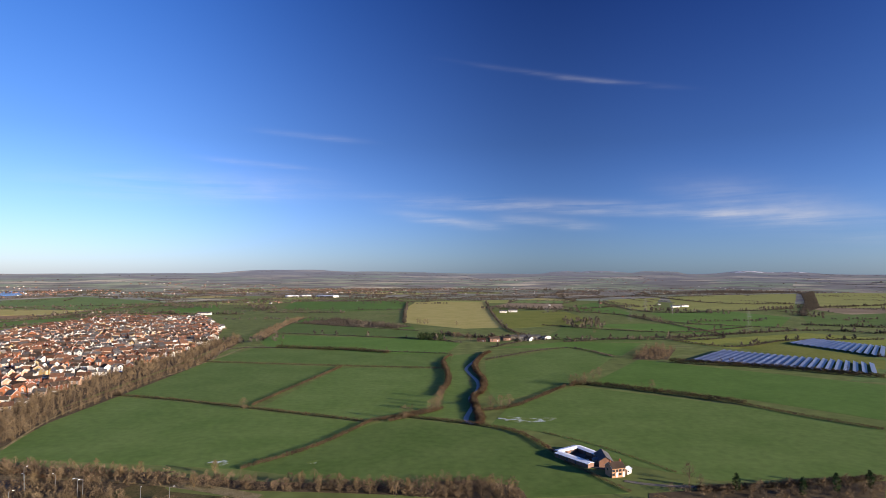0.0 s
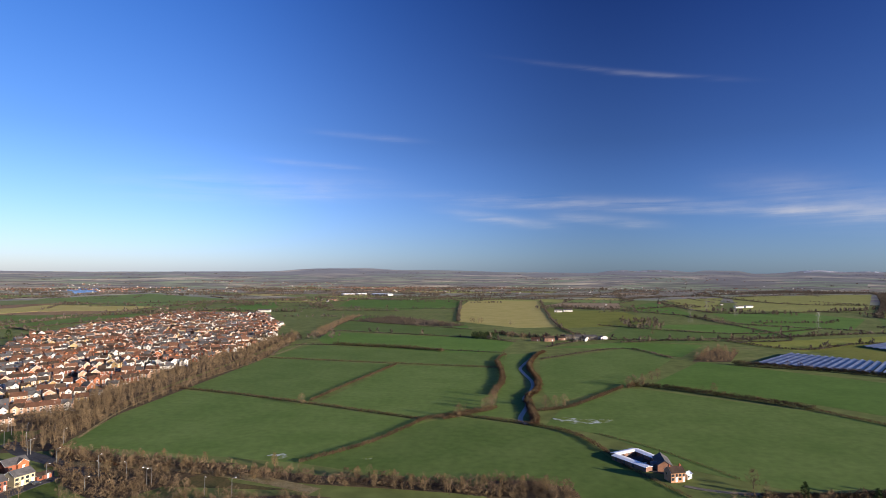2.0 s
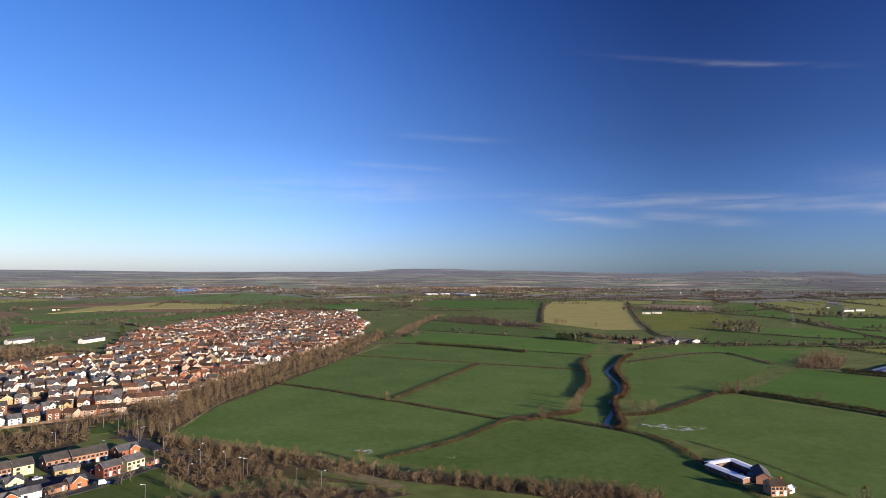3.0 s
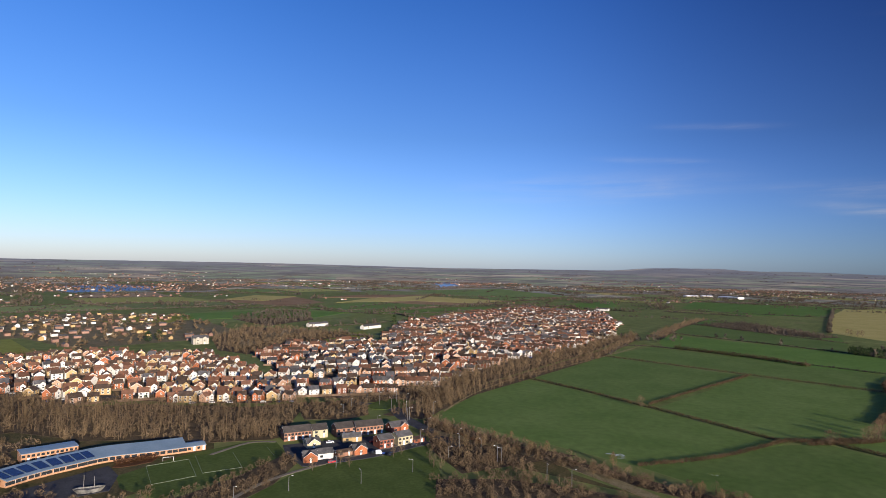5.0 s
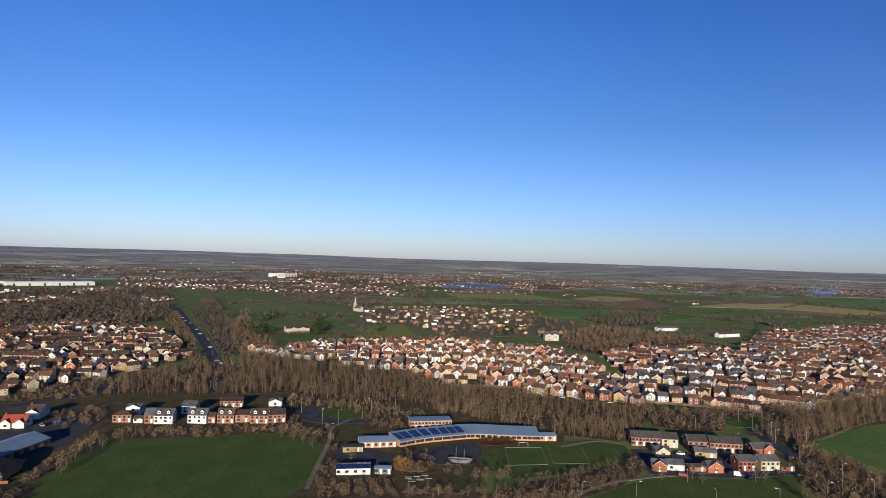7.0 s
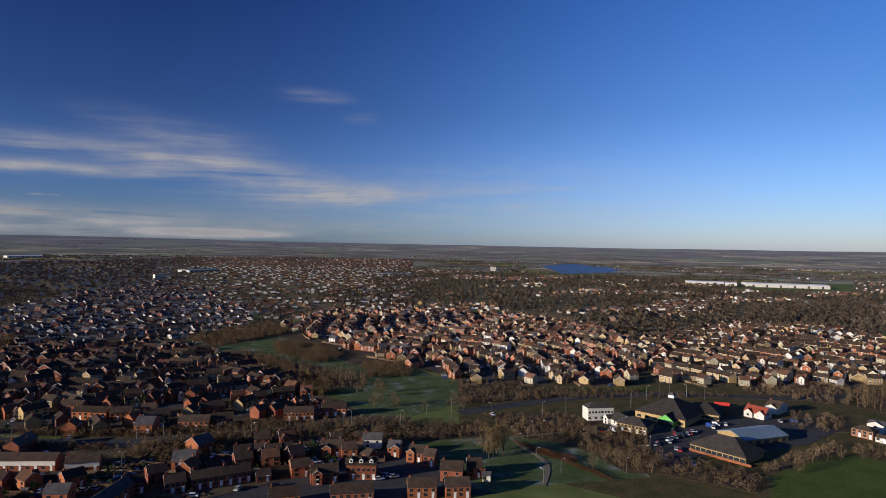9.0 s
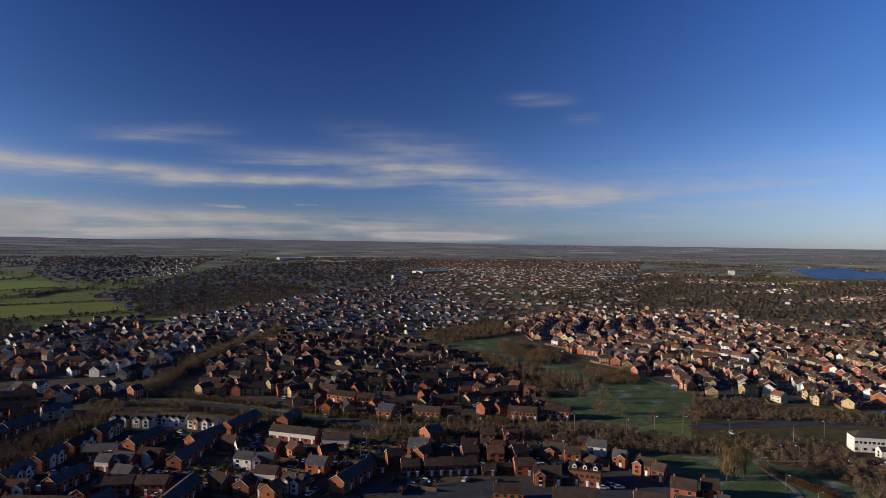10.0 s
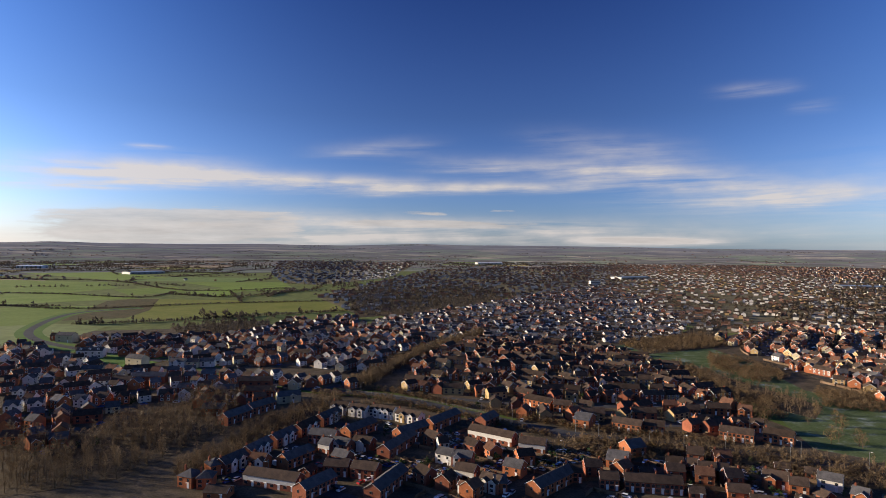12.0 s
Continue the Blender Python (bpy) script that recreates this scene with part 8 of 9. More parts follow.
sheet("car_park", [(-341, -119), (-364, -104), (-398, -91), (-342, -78), (-315, -90), (-291, -85), (-290, -93), (-317, -112)], M["asphalt"], 0.18, "asphalt car park with parked cars", "car park")
sheet("car_park", [(-358, -129), (-388, -105), (-420, -60), (-412, -36), (-371, -46), (-346, -61), (-308, -88), (-309, -102)], M["asphalt"], 0.17, "asphalt car park with parked cars", "car park")
e, L_, D_ = big_hip([(-360.9, -133.7), (-358.3, -104.3)], 34, 4.2, 8.0, "buff", "dark_tile", "large brown hipped-roof store with green entrance")
bm = boxes((-1.6, 1.6, -1.6, 1.6, 11.2, 13.2))
part("cupola", bm, M["pvc"], e)
bm = bmesh.new()
bmesh.ops.create_cone(bm, segments=4, radius1=3.0, radius2=0.1, depth=1.6, cap_ends=True, matrix=Matrix.Translation((0, 0, 14)) @ Matrix.Rotation(radians(45), 4, "Z"))
part("cupola_roof", bm, M["slate"], e)
bm = bmesh.new()
gable_solid(bm, 9, 9, 3.6, 3.0, 0)
part("entrance", turn_mesh(bm, 90, L_ / 2 - 9, -D_ / 2 - 1), M["green"], e, "bright green glazed gable over the entrance")
bm = bmesh.new()
roof_slabs(bm, 9, 9, 3.6, 3.0, 0)
part("entrance_roof", turn_mesh(bm, 90, L_ / 2 - 9, -D_ / 2 - 1), M["dark_tile"], e)
part("entrance_glass", boxes((L_ / 2 - 13.3, L_ / 2 - 4.7, -D_ / 2 - 5.8, -D_ / 2 - 5.45, 0.1, 3.5)), M["glass"], e)
big_hip([(-382.1, -108.3), (-384.6, -92.9)], 24, 3.6, 4.5, "buff", "dark_tile", "brown hipped-roof shop with dark frontage")
big_hip([(-321.3, -90.8), (-315.3, -64.1)], 19, 3.2, 5.5, "buff", "dark_tile", "long buff brick building with dark hipped roof", 10)
front([(-334.5, -151.6), (-346.1, -141.1)], "three storey white rendered inn with hipped roof", "retail park", wall="render", roof="dark_tile", d=9, h=8.0, rise=3.4, units=4, hip=True, chimneys=0)
front([(-336.2, -140.2), (-330.4, -132.7)], "white gabled inn wing with brown roof", "retail park", wall="render", roof="dark_tile", d=12, h=4.5, rise=3.6, gables=((-4, 5, 2, "render"),), chimneys=0)
front([(-328.5, -131.9), (-329.1, -115.7)], "buff brick inn wing with hipped brown roof", "retail park", wall="buff", roof="dark_tile", d=14, h=4.6, rise=4.2, hip=True, chimneys=0, units=4)
front([(-410, -85), (-407, -73)], "white restaurant with red tiled roof", "retail park", wall="render", roof="clay", d=10, h=2.8, rise=4.2, gables=((-3, 5, 1.5, "render"), (4, 5, 1.5, "render")), chimneys=1)
front([(-428, -77), (-426, -69)], "white gabled restaurant wing with dark roof", "retail park", wall="render", roof="tile", d=14, h=3.6, rise=4, gables=((0, 7, 1, "render"),), chimneys=1)
hall([(-344.9, -70.7), (-370.6, -55.2)], 18, 3.0, "buff", "blue_roof", "low hall with blue-grey metal roof", "hall", 2.5, "retail park", "hall", 5)

mx, my, length, t = facing([(-423.0, -105.3), (-426.2, -96.7)])
e = tagged(thing("hoarding", mx, my, 0.1, t), "bright red hoarding beside the restaurant", "hoarding", "retail park")
for k in range(6):
    part("panel", boxes((-length / 2 + length * k / 6, -length / 2 + length * (k + 0.96) / 6, -0.05, 0.05, 0.2, 2.4)), M["red"], e)
mx, my, length, t = facing([(-319.5, -90.8), (-313.5, -61.3)])
e = tagged(thing("garden_wall", mx, my, 0.1, t), "low orange brick wall before the long building", "wall", "retail park")
part("wall", boxes((-length / 2, length / 2, -0.15, 0.15, -0.1, 1.1)), M["orange"], e)
part("coping", boxes((-length / 2, length / 2, -0.2, 0.2, 1.1, 1.18)), M["timber"], e)

r = random.Random(55)
items = []
for x, y in [(-840, 88), (-815, 94), (-847, 107), (-888, 97), (-857, 181), (-836, 183), (-887, 200), (-926, 199), (-962, 123), (-983, 135), (-1238, -33), (-1273, -23)]:
    items.append((*r.choice(BIG_CLUMP), x, y, 0, (r.uniform(1.0, 1.5), r.uniform(0.9, 1.4)), 0))
    items.append((*r.choice(BIG_CLUMP), x + 2, y + 2, 0, (r.uniform(1.0, 1.5), r.uniform(0.8, 1.2)), 2))
soup("evergreens", items, [M["ever"]], "dark old evergreen trees round the manor", "trees")

# ------------------------------------------------------------ open country
def taken(x, y):
    return any(inside(p, x, y) for p in USED)


def far_z(x, y):
    """Height of the land, level to 4 km and rising into the rim hills past that."""
    r = dist(x, y)
    if r < 4000:
        return 0.0
    az = (math.degrees(math.atan2(y, x)) - 90) % 360
    az = az - 360 if az > 230 else az
    s = min((r - 3990) / 800, 1)
    return rim_z(s, az)


def countryside():
    r = random.Random(91)
    S = 235.0
    corner = {}

    def at(i, j):
        if (i, j) not in corner:
            q = random.Random(i * 7919 + j * 104729)
            w = 24 * noise.noise(Vector((i * 0.35, j * 0.35, 2)))
            corner[i, j] = (i * S * 0.93 + j * S * 0.3 + q.gauss(0, 34) + w, j * S * 0.93 - i * S * 0.3 + q.gauss(0, 34) - w)
        return corner[i, j]

    quads = {k: [] for k in ("pasture", "lush", "olive", "soil", "straw")}
    hedges, woods = [], []
    for i in range(-20, 21):
        for j in range(-20, 21):
            p = [at(i, j), at(i + 1, j), at(i + 1, j + 1), at(i, j + 1)]
            cx, cy = sum(a for a, _ in p) / 4, sum(c for _, c in p) / 4
            d = dist(cx, cy)
            az = math.degrees(math.atan2(-cx, cy))
            az = az + 360 if az < -90 else az
            if not 700 < d < 3900 or not -48 < az < 212:
                continue
            free = not taken(cx, cy)
            if free and (d < 2350 or r.random() < 0.3) and all(not taken(a * 0.9 + cx * 0.1, c * 0.9 + cy * 0.1) for a, c in p):
                k = r.choice(("pasture", "pasture", "lush", "lush", "olive", "olive", "olive", "soil", "straw", "pasture") if d < 1700 else ("pasture", "lush", "olive", "olive", "soil", "soil", "straw", "olive"))
                quads[k].append(p)
            for a, c in ((p[0], p[1]), (p[0], p[3])):
                pts = [(a[0] + (c[0] - a[0]) * t, a[1] + (c[1] - a[1]) * t) for t in (0.05, 0.3, 0.5, 0.7, 0.95)]
                if r.random() < 0.12 or any(taken(*q) for q in pts):
                    continue
                step = max(3.5, d / 330)
                hh = r.choice((0.7, 0.8, 1.0, 1.5))
                for x, y, _ in along([a, c], step):
                    hedges.append((*r.choice(CLUMP), x + r.gauss(0, 1), y + r.gauss(0, 1), 0, (step / 4.8 * r.uniform(0.8, 1.25), hh * r.uniform(0.6, 1.1)), 0))
                    if r.random() < 0.12:
                        woods.append((*r.choice(BIG_CLUMP), x + r.gauss(0, 2), y + r.gauss(0, 2), 0, r.uniform(0.6, 1.2), 0))
            if free and r.random() < (0.16 if d < 1700 else 0.55):
                a, L_, W_ = r.uniform(0, 3.14), r.uniform(40, 120), r.uniform(15, 40)
                for k in range(int(L_ * W_ / 75)):
                    u, v = r.uniform(-L_, L_), r.uniform(-W_, W_)
                    woods.append((*r.choice(BIG_CLUMP), cx + u * math.cos(a) - v * math.sin(a), cy + u * math.sin(a) + v * math.cos(a), 0, r.uniform(0.7, 1.3), 0))
    for k, rows in quads.items():
        bm = bmesh.new()
        for p in rows:
            bm.faces.new([bm.verts.new((x, y, 0.05)) for x, y in p])
        bmesh.ops.recalc_face_normals(bm, faces=bm.faces)
        for f in bm.faces:
            if f.normal.z < 0:
                f.normal_flip()
        m = HAZED_FIELDS[k]
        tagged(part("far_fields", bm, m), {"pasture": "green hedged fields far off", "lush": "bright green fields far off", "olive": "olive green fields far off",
                                           "soil": "brown ploughed fields far off", "straw": "pale stubble fields far off"}[k], "field", kind="structure")
    for n in range(330):
        t, rr = radians(r.uniform(-48, 212) + 90), math.sqrt(r.uniform(1350 ** 2, 3950 ** 2))
        x, y, a = rr * math.cos(t), rr * math.sin(t), r.choice((0.3, 1.87)) + r.gauss(0, 0.25)
        for k in range(int(r.uniform(12, 46))):
            x, y = x + 9 * math.cos(a) + r.gauss(0, 2), y + 9 * math.sin(a) + r.gauss(0, 2)
            if r.random() < 0.75 and dist(x, y) < 3980:
                woods.append((*r.choice(BIG_CLUMP), x, y, 0, (r.uniform(0.7, 1.3), r.uniform(0.3, 0.8) * (1.0 if rr < 2200 else 0.6)), 0))
    # the slopes at the rim
    for n in range(420):
        az = r.uniform(-48, 212)
        rr = 4000 + 760 * r.random()
        half = r.uniform(0.3, 1.6)
        for k in range(int(half * 14)):
            t = radians(az + r.uniform(-half, half) + 90)
            q = rr + r.gauss(0, 7)
            x, y = q * math.cos(t), q * math.sin(t)
            woods.append((*r.choice(BIG_CLUMP), x, y, far_z(x, y) - 1, (r.uniform(0.9, 1.8), r.uniform(0.18, 0.5)), 0))
    soup("hedges", hedges, [M["far_hedge"]], "dark hedgerows of the far farmland", "hedge")
    soup("copses", woods, [M["far_hedge"]], "bare copses and hedgerow trees far off", "trees")
    # far villages and farms
    items = []
    for n in range(330):
        az = r.uniform(-45, 208)
        rr = r.choice((r.uniform(1700, 4000), r.uniform(3000, 4150), r.uniform(3800, 4500)))
        t = radians(az + 90)
        if rr < 4000 and taken(rr * math.cos(t), rr * math.sin(t)):
            continue
        for k in range(r.choice((2, 4, 9, 22, 30))):
            q, u = rr + r.gauss(0, 45 if rr < 3000 else 30), t + r.gauss(0, 150) / rr
            x, y = q * math.cos(u), q * math.sin(u)
            if rr < 4000 and taken(x, y):
                continue
            items.append((*TOWN_HOUSES[r.choice((0, 1, 2, 4, 0, 4, 5, 1))], x, y, far_z(x, y), r.uniform(0.4, 0.75), r.uniform(0, 3)))
    soup("far_villages", items, [M["greyed_brick"]] + HOUSE_SLOTS[1:], "small far villages and farmsteads", "houses")


countryside()

# ------------------------------------------------------------ trees that stand alone
TREE_MESH = {}


def tree(x, y, h=9.0, wide=3.0, kind="twig", label="bare leafless tree", group="", n=150):
    r = random.Random(int(x * 3 + y * 7))
    variant = (kind, round(wide / h, 1), r.randrange(3))
    if variant not in TREE_MESH:
        q = random.Random(hash(variant[1]) % 1000 + variant[2])
        v, f = trunk_form(q, 10, 10 * wide / h, 7)
        a = bpy.data.meshes.new("trunk")
        a.from_pydata(v, [], f)
        a.materials.append(M["bark"])
        if kind == "ever":
            v, f = twig_crown(q, 260, 0.8, 9.8, 10 * wide / h, 1.5, 0.30, 0.25)
        else:
            v, f = twig_crown(q, n, 2.4, 9.8, 10 * wide / h, 2.2, 0.085)
        c = bpy.data.meshes.new("crown")
        c.from_pydata(v, [], f)
        c.materials.append(M[kind])
        TREE_MESH[variant] = (a, c)
    e = tagged(thing("tree", x, y, 0, r.uniform(0, 360)), label, "tree", group)
    e.scale = (h / 10, h / 10, h / 10)
    for name, me in zip(("trunk", "crown"), TREE_MESH[variant]):
        o = new(name, me)
        o.parent = e


for x, y in [(-319, -43), (-328, -42), (-340, -40), (-349, -35), (-353, -30), (-361, -22), (-347, 57), (-340, 62), (-333, 66), (-323, 69), (-373, -15), (-370, 1)]:
    tree(x, y, 8, 2.6, "twig", "bare young tree at the field's edge", "trees round the playing field", 110)
for x, y in [(-244, -160), (-247, -159), (-251, -160), (-253, -158), (-249, -166)]:
    tree(x, y, 15, 4.0, "poplar", "tall golden-brown bare poplar in the park", "park poplars", 200)
for x, y in [(-277, -262), (-279, -250), (-286, -234), (-307, -229), (-305, -219), (-288, -293), (-283, -316), (-268, -328), (-296, -376), (-299, -402), (-262, -116), (-274, -115), (-271, -105), (-273, -100), (-289, -95)]:
    tree(x, y, 9, 3.0, "twig", "bare park tree casting a long shadow", "park trees", 130)
for x, y in [(-272, -262), (-305, -304), (-301, -287), (-256, -291), (-303, -331), (-303, -361), (-323, -334), (-295, -277), (-282, -255), (-272, -344)]:
    tree(x, y, 10, 3.6, "poplar", "bare golden-brown park tree", "park trees", 170)
for x, y in [(-5, 457), (-3, 480), (-8, 455), (-1, 502), (-3, 468), (-26, 430), (36, 467), (43, 467), (50, 471), (121, 567), (130, 573), (115, 559), (142, 592), (126, 560), (151, 605), (249, 753), (267, 774)]:
    tree(x, y, 10, 4.2, "twig", "bare spreading field tree by the hedge", "field trees", 190)
for x, y in [(26, 1190), (250, 1030), (181, 541), (119, 304), (-146, 459), (-942, 1934), (511, 718)]:
    tree(x, y, 9, 3.6, "twig", "lone bare field tree", "field trees", 170)
for x, y in [(-36, 945), (-29, 945), (-23, 954), (-17, 946), (-11, 938), (-4, 930), (-33, 955), (-26, 962), (-14, 956), (-7, 952), (-20, 936), (-30, 936), (0, 944)]:
    tree(x, y, 10, 3.0, "ever", "dark conifer beside the farm", "dark conifers")
for x, y in [(-804, 92), (-791, 100), (-810, 109), (-815, 172), (-823, 184), (-780, 168), (-802, 255), (-705, 846), (-747, 434), (-739, 416), (-1023, -20)]:
    tree(x, y, 14, 5.5, "ever", "dark spreading cedar by the meadow", "dark conifers")
for x, y in [(-278, 100), (-274, 102), (-273, 100)]:
    tree(x, y, 7, 3.0, "willow", "orange-twigged willow beside the school", "school willows", 200)
for x, y in [(-271, 104), (-271, 108), (-276, 116), (-265, 120), (-260, 123), (-254, 129), (-253, 134), (-249, 139), (-253, 145), (-288, 109), (-298, 83)]:
    tree(x, y, 6, 2.3, "twig", "bare young tree beside the school", "school trees", 100)
for x, y in [(-183, 253), (-178, 252), (-190, 259), (-226, 212), (-223, 228), (-216, 227), (-210, 254), (-209, 259)]:
    tree(x, y, 7, 2.2, "twig", "bare young tree on the green", "trees on the green", 100)
for x, y in [(143, 283), (158, 286), (174, 287), (119, 290), (188, 292), (192, 287), (25, 282), (-21, 282), (-47, 289)]:
    tree(x, y, 8, 2.8, "twig", "bare tree in the lane hedge", "lane trees", 120)
for x, y in [(-115, 290), (-66, 295), (-57, 290), (-48, 292), (-39, 287), (-33, 285), (-24, 289), (-16, 286), (-6, 289), (3, 288), (12, 289), (22, 288), (-189, 291), (-156, 304), (-182, 310), (-113, 312), (-173, 314), (-149, 310)]:
    tree(x, y, 7.5, 2.6, "poplar", "pale bare tree in the railway belt", "railway belt trees", 120)
for x, y in [(135, 289), (181, 289), (162, 283), (199, 293)]:
    tree(x, y, 9, 2.0, "ever", "dark pointed conifer in the lane hedge", "lane conifers")

for x, y in [(17, 950), (23, 954), (41, 921), (36, 928), (104, 925), (112, 936), (-45, 1225), (-36, 1222), (-30, 1231), (-50, 1236)]:
    tree(x, y, 11, 4.6, "twig", "rounded bare tree round the farm", "farm trees", 190)

# ------------------------------------------------------------ lamps, cars, signs
LAMP = {}


def street_lamp(x, y, turn, h=9.0, group="street lamps along the roads"):
    if h in LAMP:
        return copy_thing(LAMP[h], pose(x, y, 0.1, 0, 0, turn))
    e = tagged(thing("street_lamp", x, y, 0.1, turn), "tall grey steel street lamp with one arm", "street lamp", group)
    v, f = [], []
    limb(v, f, (0, 0, -0.2), (0, 0, h), 0.17, 0.10, 8)
    me = bpy.data.meshes.new("pole")
    me.from_pydata(v, [], f)
    me.materials.append(M["steel"])
    new("pole", me).parent = e
    v, f = [], []
    limb(v, f, (0, 0, h - 0.05), (1.4, 0, h + 0.25), 0.09, 0.07, 6)
    me = bpy.data.meshes.new("arm")
    me.from_pydata(v, [], f)
    me.materials.append(M["steel"])
    arm = new("arm", me)
    arm.parent = e
    part("lamp_head", boxes((1.3, 2.1, -0.16, 0.16, h + 0.2, h + 0.36)), M["pvc"], arm)
    LAMP[h] = e
    return e


for pts, h in (([(-213, 281), (-197, 296), (-176, 286), (-163, 281), (-265, 333), (-252, 320), (-279, 351), (-280, 335), (-291, 299), (-300, 316), (-310, 343), (-301, 363), (-300, 395), (-307, 412), (-253, 290), (-249, 342)], 8),
               ([(-223, 165), (-214, 187), (-195, 213), (-187, 241), (-220, 222), (-186, 270)], 6),
               ([(-369, 84), (-362, 92), (-373, 110), (-384, 119), (-397, 77), (-334, 81), (-410, 73), (-389, 137), (-902, 28), (-867, 39), (-632, 62), (-977, 10), (-1007, 42), (-1061, -3), (-642, 37)], 9),
               ([(-302, -197), (-272, -221), (-323, -175), (-341, -169), (-236, -244), (-378, -143), (-408, -144), (-421, -140), (-436, -138), (-431, -125), (-434, -114), (-285, -213)], 9),
               ([(-271, -158), (-257, -142), (-249, -125), (-291, -163), (-299, -159), (-310, -107), (-293, -104), (-269, -103), (-233, -125)], 6),
               ([(-231, -245), (-257, -227), (-177, -278), (-160, -299), (-151, -308), (-127, -272), (-189, -267), (-118, -259), (-125, -336), (-111, -351), (8, -273), (-19, -304), (-212, -266)], 8),
               ([(121, -570), (165, -621), (239, -722), (264, -747), (37, -489), (-4, -439), (71, -536), (-47, -414)], 8),
               ([(-252, 318), (-225, 304), (-190, 286), (-160, 280), (-130, 271), (-117, 270), (-296, 341), (-292, 355)], 8)):
    for k, (x, y) in enumerate(pts):
        street_lamp(x, y, (k * 77) % 360, h)

CAR = {}


def car(x, y, turn, paint=0, van=False):
    key = (paint, van)
    if key in CAR:
        return copy_thing(CAR[key], pose(x, y, 0.24, 0, 0, turn))
    word = ("white", "silver", "black", "blue", "red")[paint]
    e = tagged(thing("van" if van else "car", x, y, 0.24, turn), word + (" van with a tall box body" if van else " family car standing on the asphalt"), "van" if van else "car", "cars on roads and car parks")
    bm = boxes((-2.15, 2.15, -0.88, 0.88, 0.28, 0.9))
    bmesh.ops.bevel(bm, geom=bm.edges[:], offset=0.12, segments=2, affect="EDGES")
    part("body", bm, CAR_PAINT[paint], e)
    bm = bmesh.new()
    top = 2.2 if van else 1.45
    x0, x1 = (-2.1, 1.2) if van else (-1.7, 1.0)
    v = [bm.verts.new(p) for p in ((x0, -0.8, 0.88), (x1, -0.8, 0.88), (x1, 0.8, 0.88), (x0, 0.8, 0.88), (x0 + 0.45 * (not van), -0.66, top), (x1 - 0.75, -0.66, top), (x1 - 0.75, 0.66, top), (x0 + 0.45 * (not van), 0.66, top))]
    for q in ((0, 1, 5, 4), (1, 2, 6, 5), (2, 3, 7, 6), (3, 0, 4, 7), (4, 5, 6, 7)):
        bm.faces.new([v[i] for i in q])
    part("cabin", bm, CAR_PAINT[paint] if van else M["glass"], e)
    part("roof", boxes((x0 + 0.5, x1 - 0.78, -0.64, 0.64, top, top + 0.05)), CAR_PAINT[paint], e)
    for sx in (-1.3, 1.3):
        for sy in (-0.82, 0.82):
            bm = bmesh.new()
            bmesh.ops.create_cone(bm, segments=12, radius1=0.32, radius2=0.32, depth=0.2, cap_ends=True, matrix=Matrix.Translation((sx, sy, 0.32)) @ Matrix.Rotation(radians(90), 4, "X"))
            part("wheel", bm, M["dark"], e)
    CAR[key] = e
    return e


r = random.Random(101)
for pts, t in (([(-316, -106), (-324, -109), (-331, -103), (-342, -105), (-341, -102), (-340, -100), (-347, -98), (-325, -102), (-316, -96), (-299, -96), (-315, -94), (-305, -86), (-300, -83), (-369, -94), (-368, -92), (-374, -92), (-346, -107), (-350, -101)], 20),
               ([(-317, -144), (-318, -142), (-318, -139), (-319, -136), (-318, -133), (-325, -134), (-324, -132), (-330, -139)], 70),
               ([(-307, -199), (-197, -168), (-197, -177), (-196, -180), (-191, -180), (-195, -182), (-194, -186), (-183, -232), (-175, -230)], 60),
               ([(-19, -257), (-21, -254), (9, -281), (5, -289), (2, -299), (-3, -307), (-30, -260), (-33, -262), (-65, -263), (-62, -265), (-52, -262), (-62, -257), (-72, -243), (-172, -230), (-190, -228), (-188, -218), (-177, -219), (-185, -226), (-88, -236), (-85, -234), (-9, -283), (-13, -285), (14, -274)], 40),
               ([(-227, 226), (-218, 252), (-214, 276), (-258, 240), (-253, 250), (-248, 262), (-235, 266)], 60),
               ([(-859, 29), (-813, 31), (-640, 42), (-593, 41), (-761, 38), (-937, 23), (-975, 17), (-609, 39), (-697, 37), (-1014, 14), (-1049, 9)], 100),
               ([(-318, -106), (-328, -104), (-335, -102), (-341, -101), (-345, -99), (-352, -98), (-372, -93), (-379, -88), (-408, -65), (-415, -59), (-388, -69), (-419, -52)], 20),
               ([(-212, 254), (-221, 251), (-218, 253)], 10)):
    for x, y in pts:
        car(x, y, t + r.choice((0, 90, 180, 5, -8)), r.choice((0, 0, 1, 1, 2, 2, 3, 4, 0)), r.random() < 0.1)

# electricity pylons far off
PYLON = {}


def pylon(x, y):
    if PYLON:
        return copy_thing(PYLON[0], pose(x, y, 0, 0, 0, 20))
    e = tagged(thing("pylon", x, y, 0, 20), "grey steel lattice electricity pylon", "pylon", "power line pylons")
    for sx in (-1, 1):
        for sy in (-1, 1):
            v, f = [], []
            limb(v, f, (sx * 3, sy * 3, 0), (sx * 0.5, sy * 0.5, 34), 0.10, 0.07, 4)
            me = bpy.data.meshes.new("leg")
            me.from_pydata(v, [], f)
            me.materials.append(M["pylon"])
            new("leg", me).parent = e
    for z, w in ((22, 7), (27, 8), (32, 6)):
        part("crossarm", boxes((-w, w, -0.08, 0.08, z, z + 0.18)), M["pylon"], e)
    for z in (6, 12, 18):
        k = 3 - 2.5 * z / 34
        for q in (-k, k):
            part("brace", boxes((-k, k, q - 0.05, q + 0.05, z, z + 0.12)), M["pylon"], e)
    PYLON[0] = e
    return e


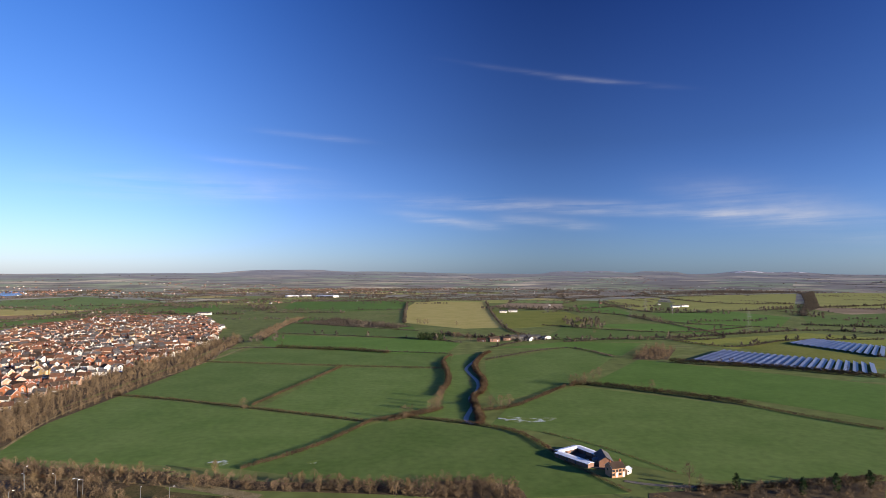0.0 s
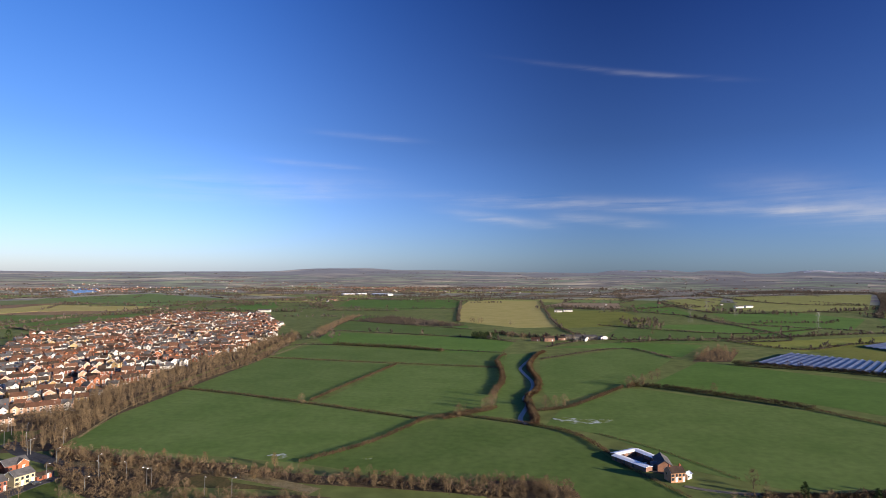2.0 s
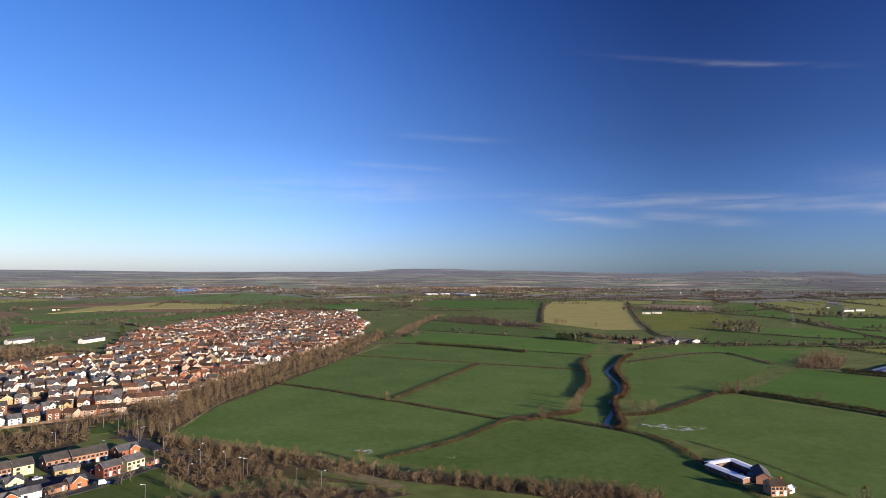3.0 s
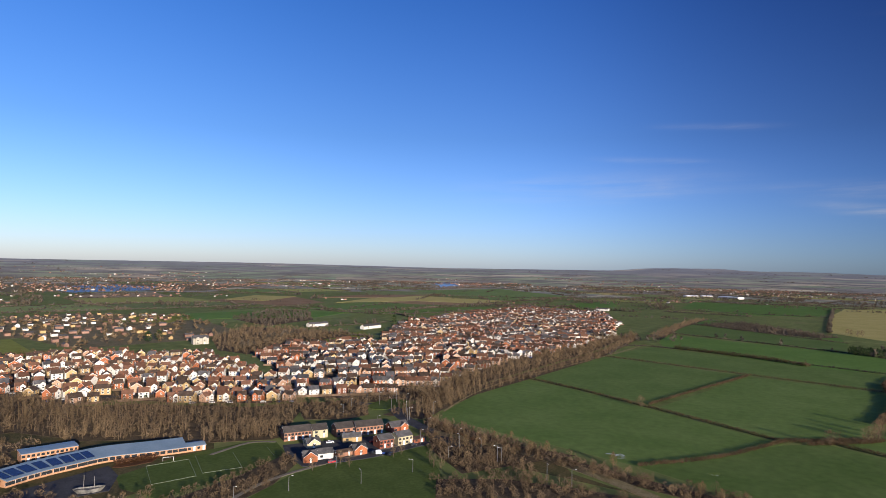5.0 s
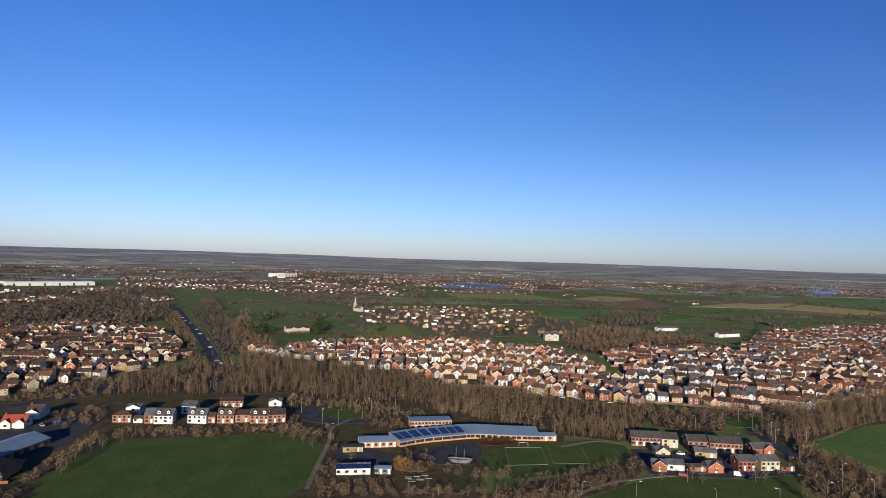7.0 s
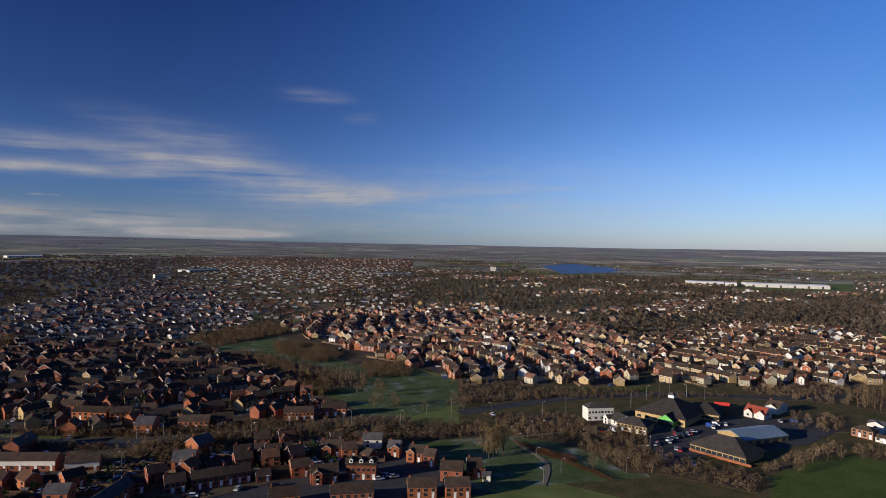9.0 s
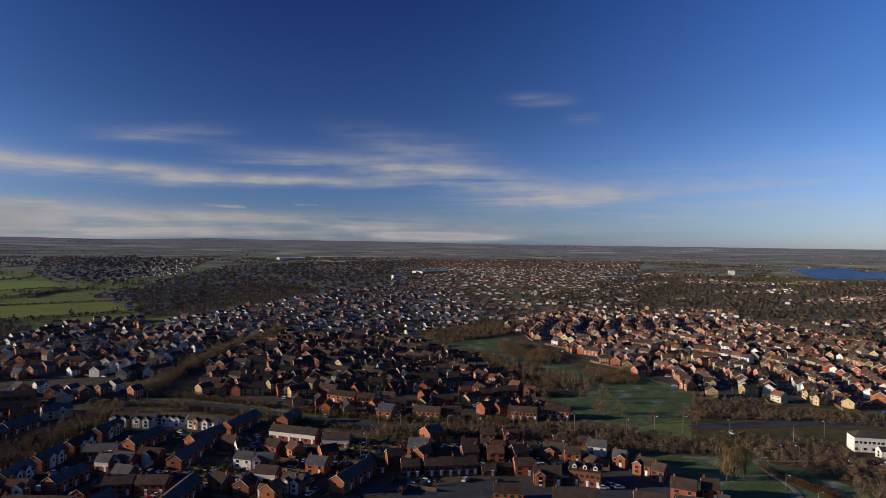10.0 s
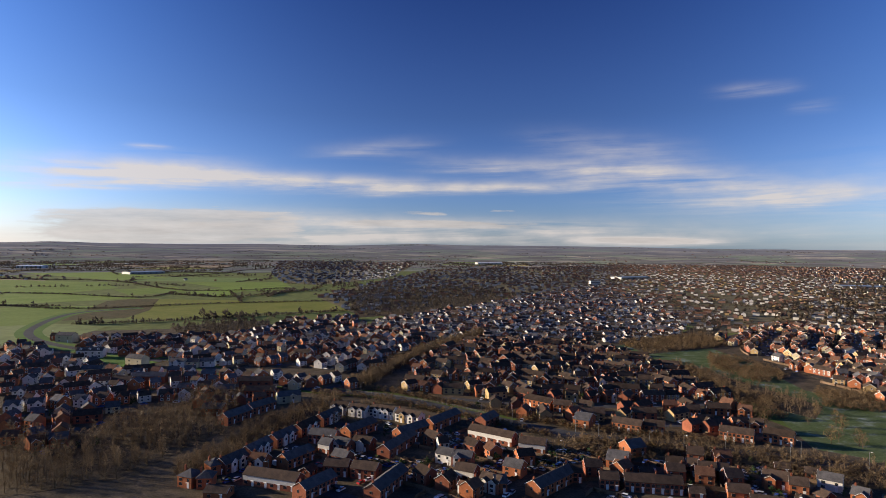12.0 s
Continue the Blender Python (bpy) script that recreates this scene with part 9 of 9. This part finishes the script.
for x, y in [(390, 1297), (561, 1143), (262, 1567), (535, 1646), (543, 1473)]:
    pylon(x, y)


# ------------------------------------------------------------ rails, margins and paths
def rail_fence(pts, label, gap=3.2, h=1.25):
    x0, y0 = pts[0]
    e = tagged(thing("rail_fence", x0, y0, 0.1), label, "fence")
    spots = list(along(smooth(pts, 4), gap))
    for x, y, t in spots:
        o = part("post", boxes((-0.08, 0.08, -0.08, 0.08, -0.1, h)), M["timber"], e)
        o.matrix_basis = pose(x - x0, y - y0, 0, 0, 0, t)
    for (ax, ay, _), (bx, by, _) in zip(spots, spots[1:]):
        for z in (0.55, 1.1):
            v, f = [], []
            limb(v, f, (ax - x0, ay - y0, z), (bx - x0, by - y0, z), 0.07, 0.07, 4)
            me = bpy.data.meshes.new("rail")
            me.from_pydata(v, [], f)
            me.materials.append(M["timber"])
            new("rail", me).parent = e


rail_fence([(-34, -432), (-69, -405), (-99, -375), (-117, -348)], "pale timber post and rail fence along the road")
ribbon("field_margin", [(-249, 354), (-267, 426), (-275, 511)], 1.6, M["dry_grass"], 0.16, "pale worn strip along the field edge", "margin")
ribbon("field_margin", [(-276, 520), (-268, 612), (-265, 710), (-265, 853)], 1.6, M["dry_grass"], 0.16, "pale worn strip along the field edge", "margin")
ribbon("path", [(-278, -169), (-268, -154), (-259, -139), (-248, -131), (-231, -124)], 2.2, M["path"], 0.24, "pale curving park path", "path")
ribbon("path", [(-253, -189), (-278, -169), (-310, -150)], 2.0, M["path"], 0.25, "pale park path under the trees", "path")
hedge([(-272, -163), (-267, -145), (-262, -126), (-255, -104)], 1.8, 1.6, 0, "bramble", "russet brambles along the park ditch")
hedge([(-267, -145), (-267, -136), (-267, -127)], 2.6, 2.4, 0, "bramble", "russet brambles in the park")
hedge([(-251, 337), (-225, 320), (-201, 309), (-186, 303)], 2.0, 1.8, 0, "bramble", "russet bramble bank beside the road")
sheet("ground", [(-300, 333), (-303, 359), (-290, 364), (-281, 345), (-286, 328)], M["lawn"], 0.3, "grassy roundabout island", "ground", rounded=4)
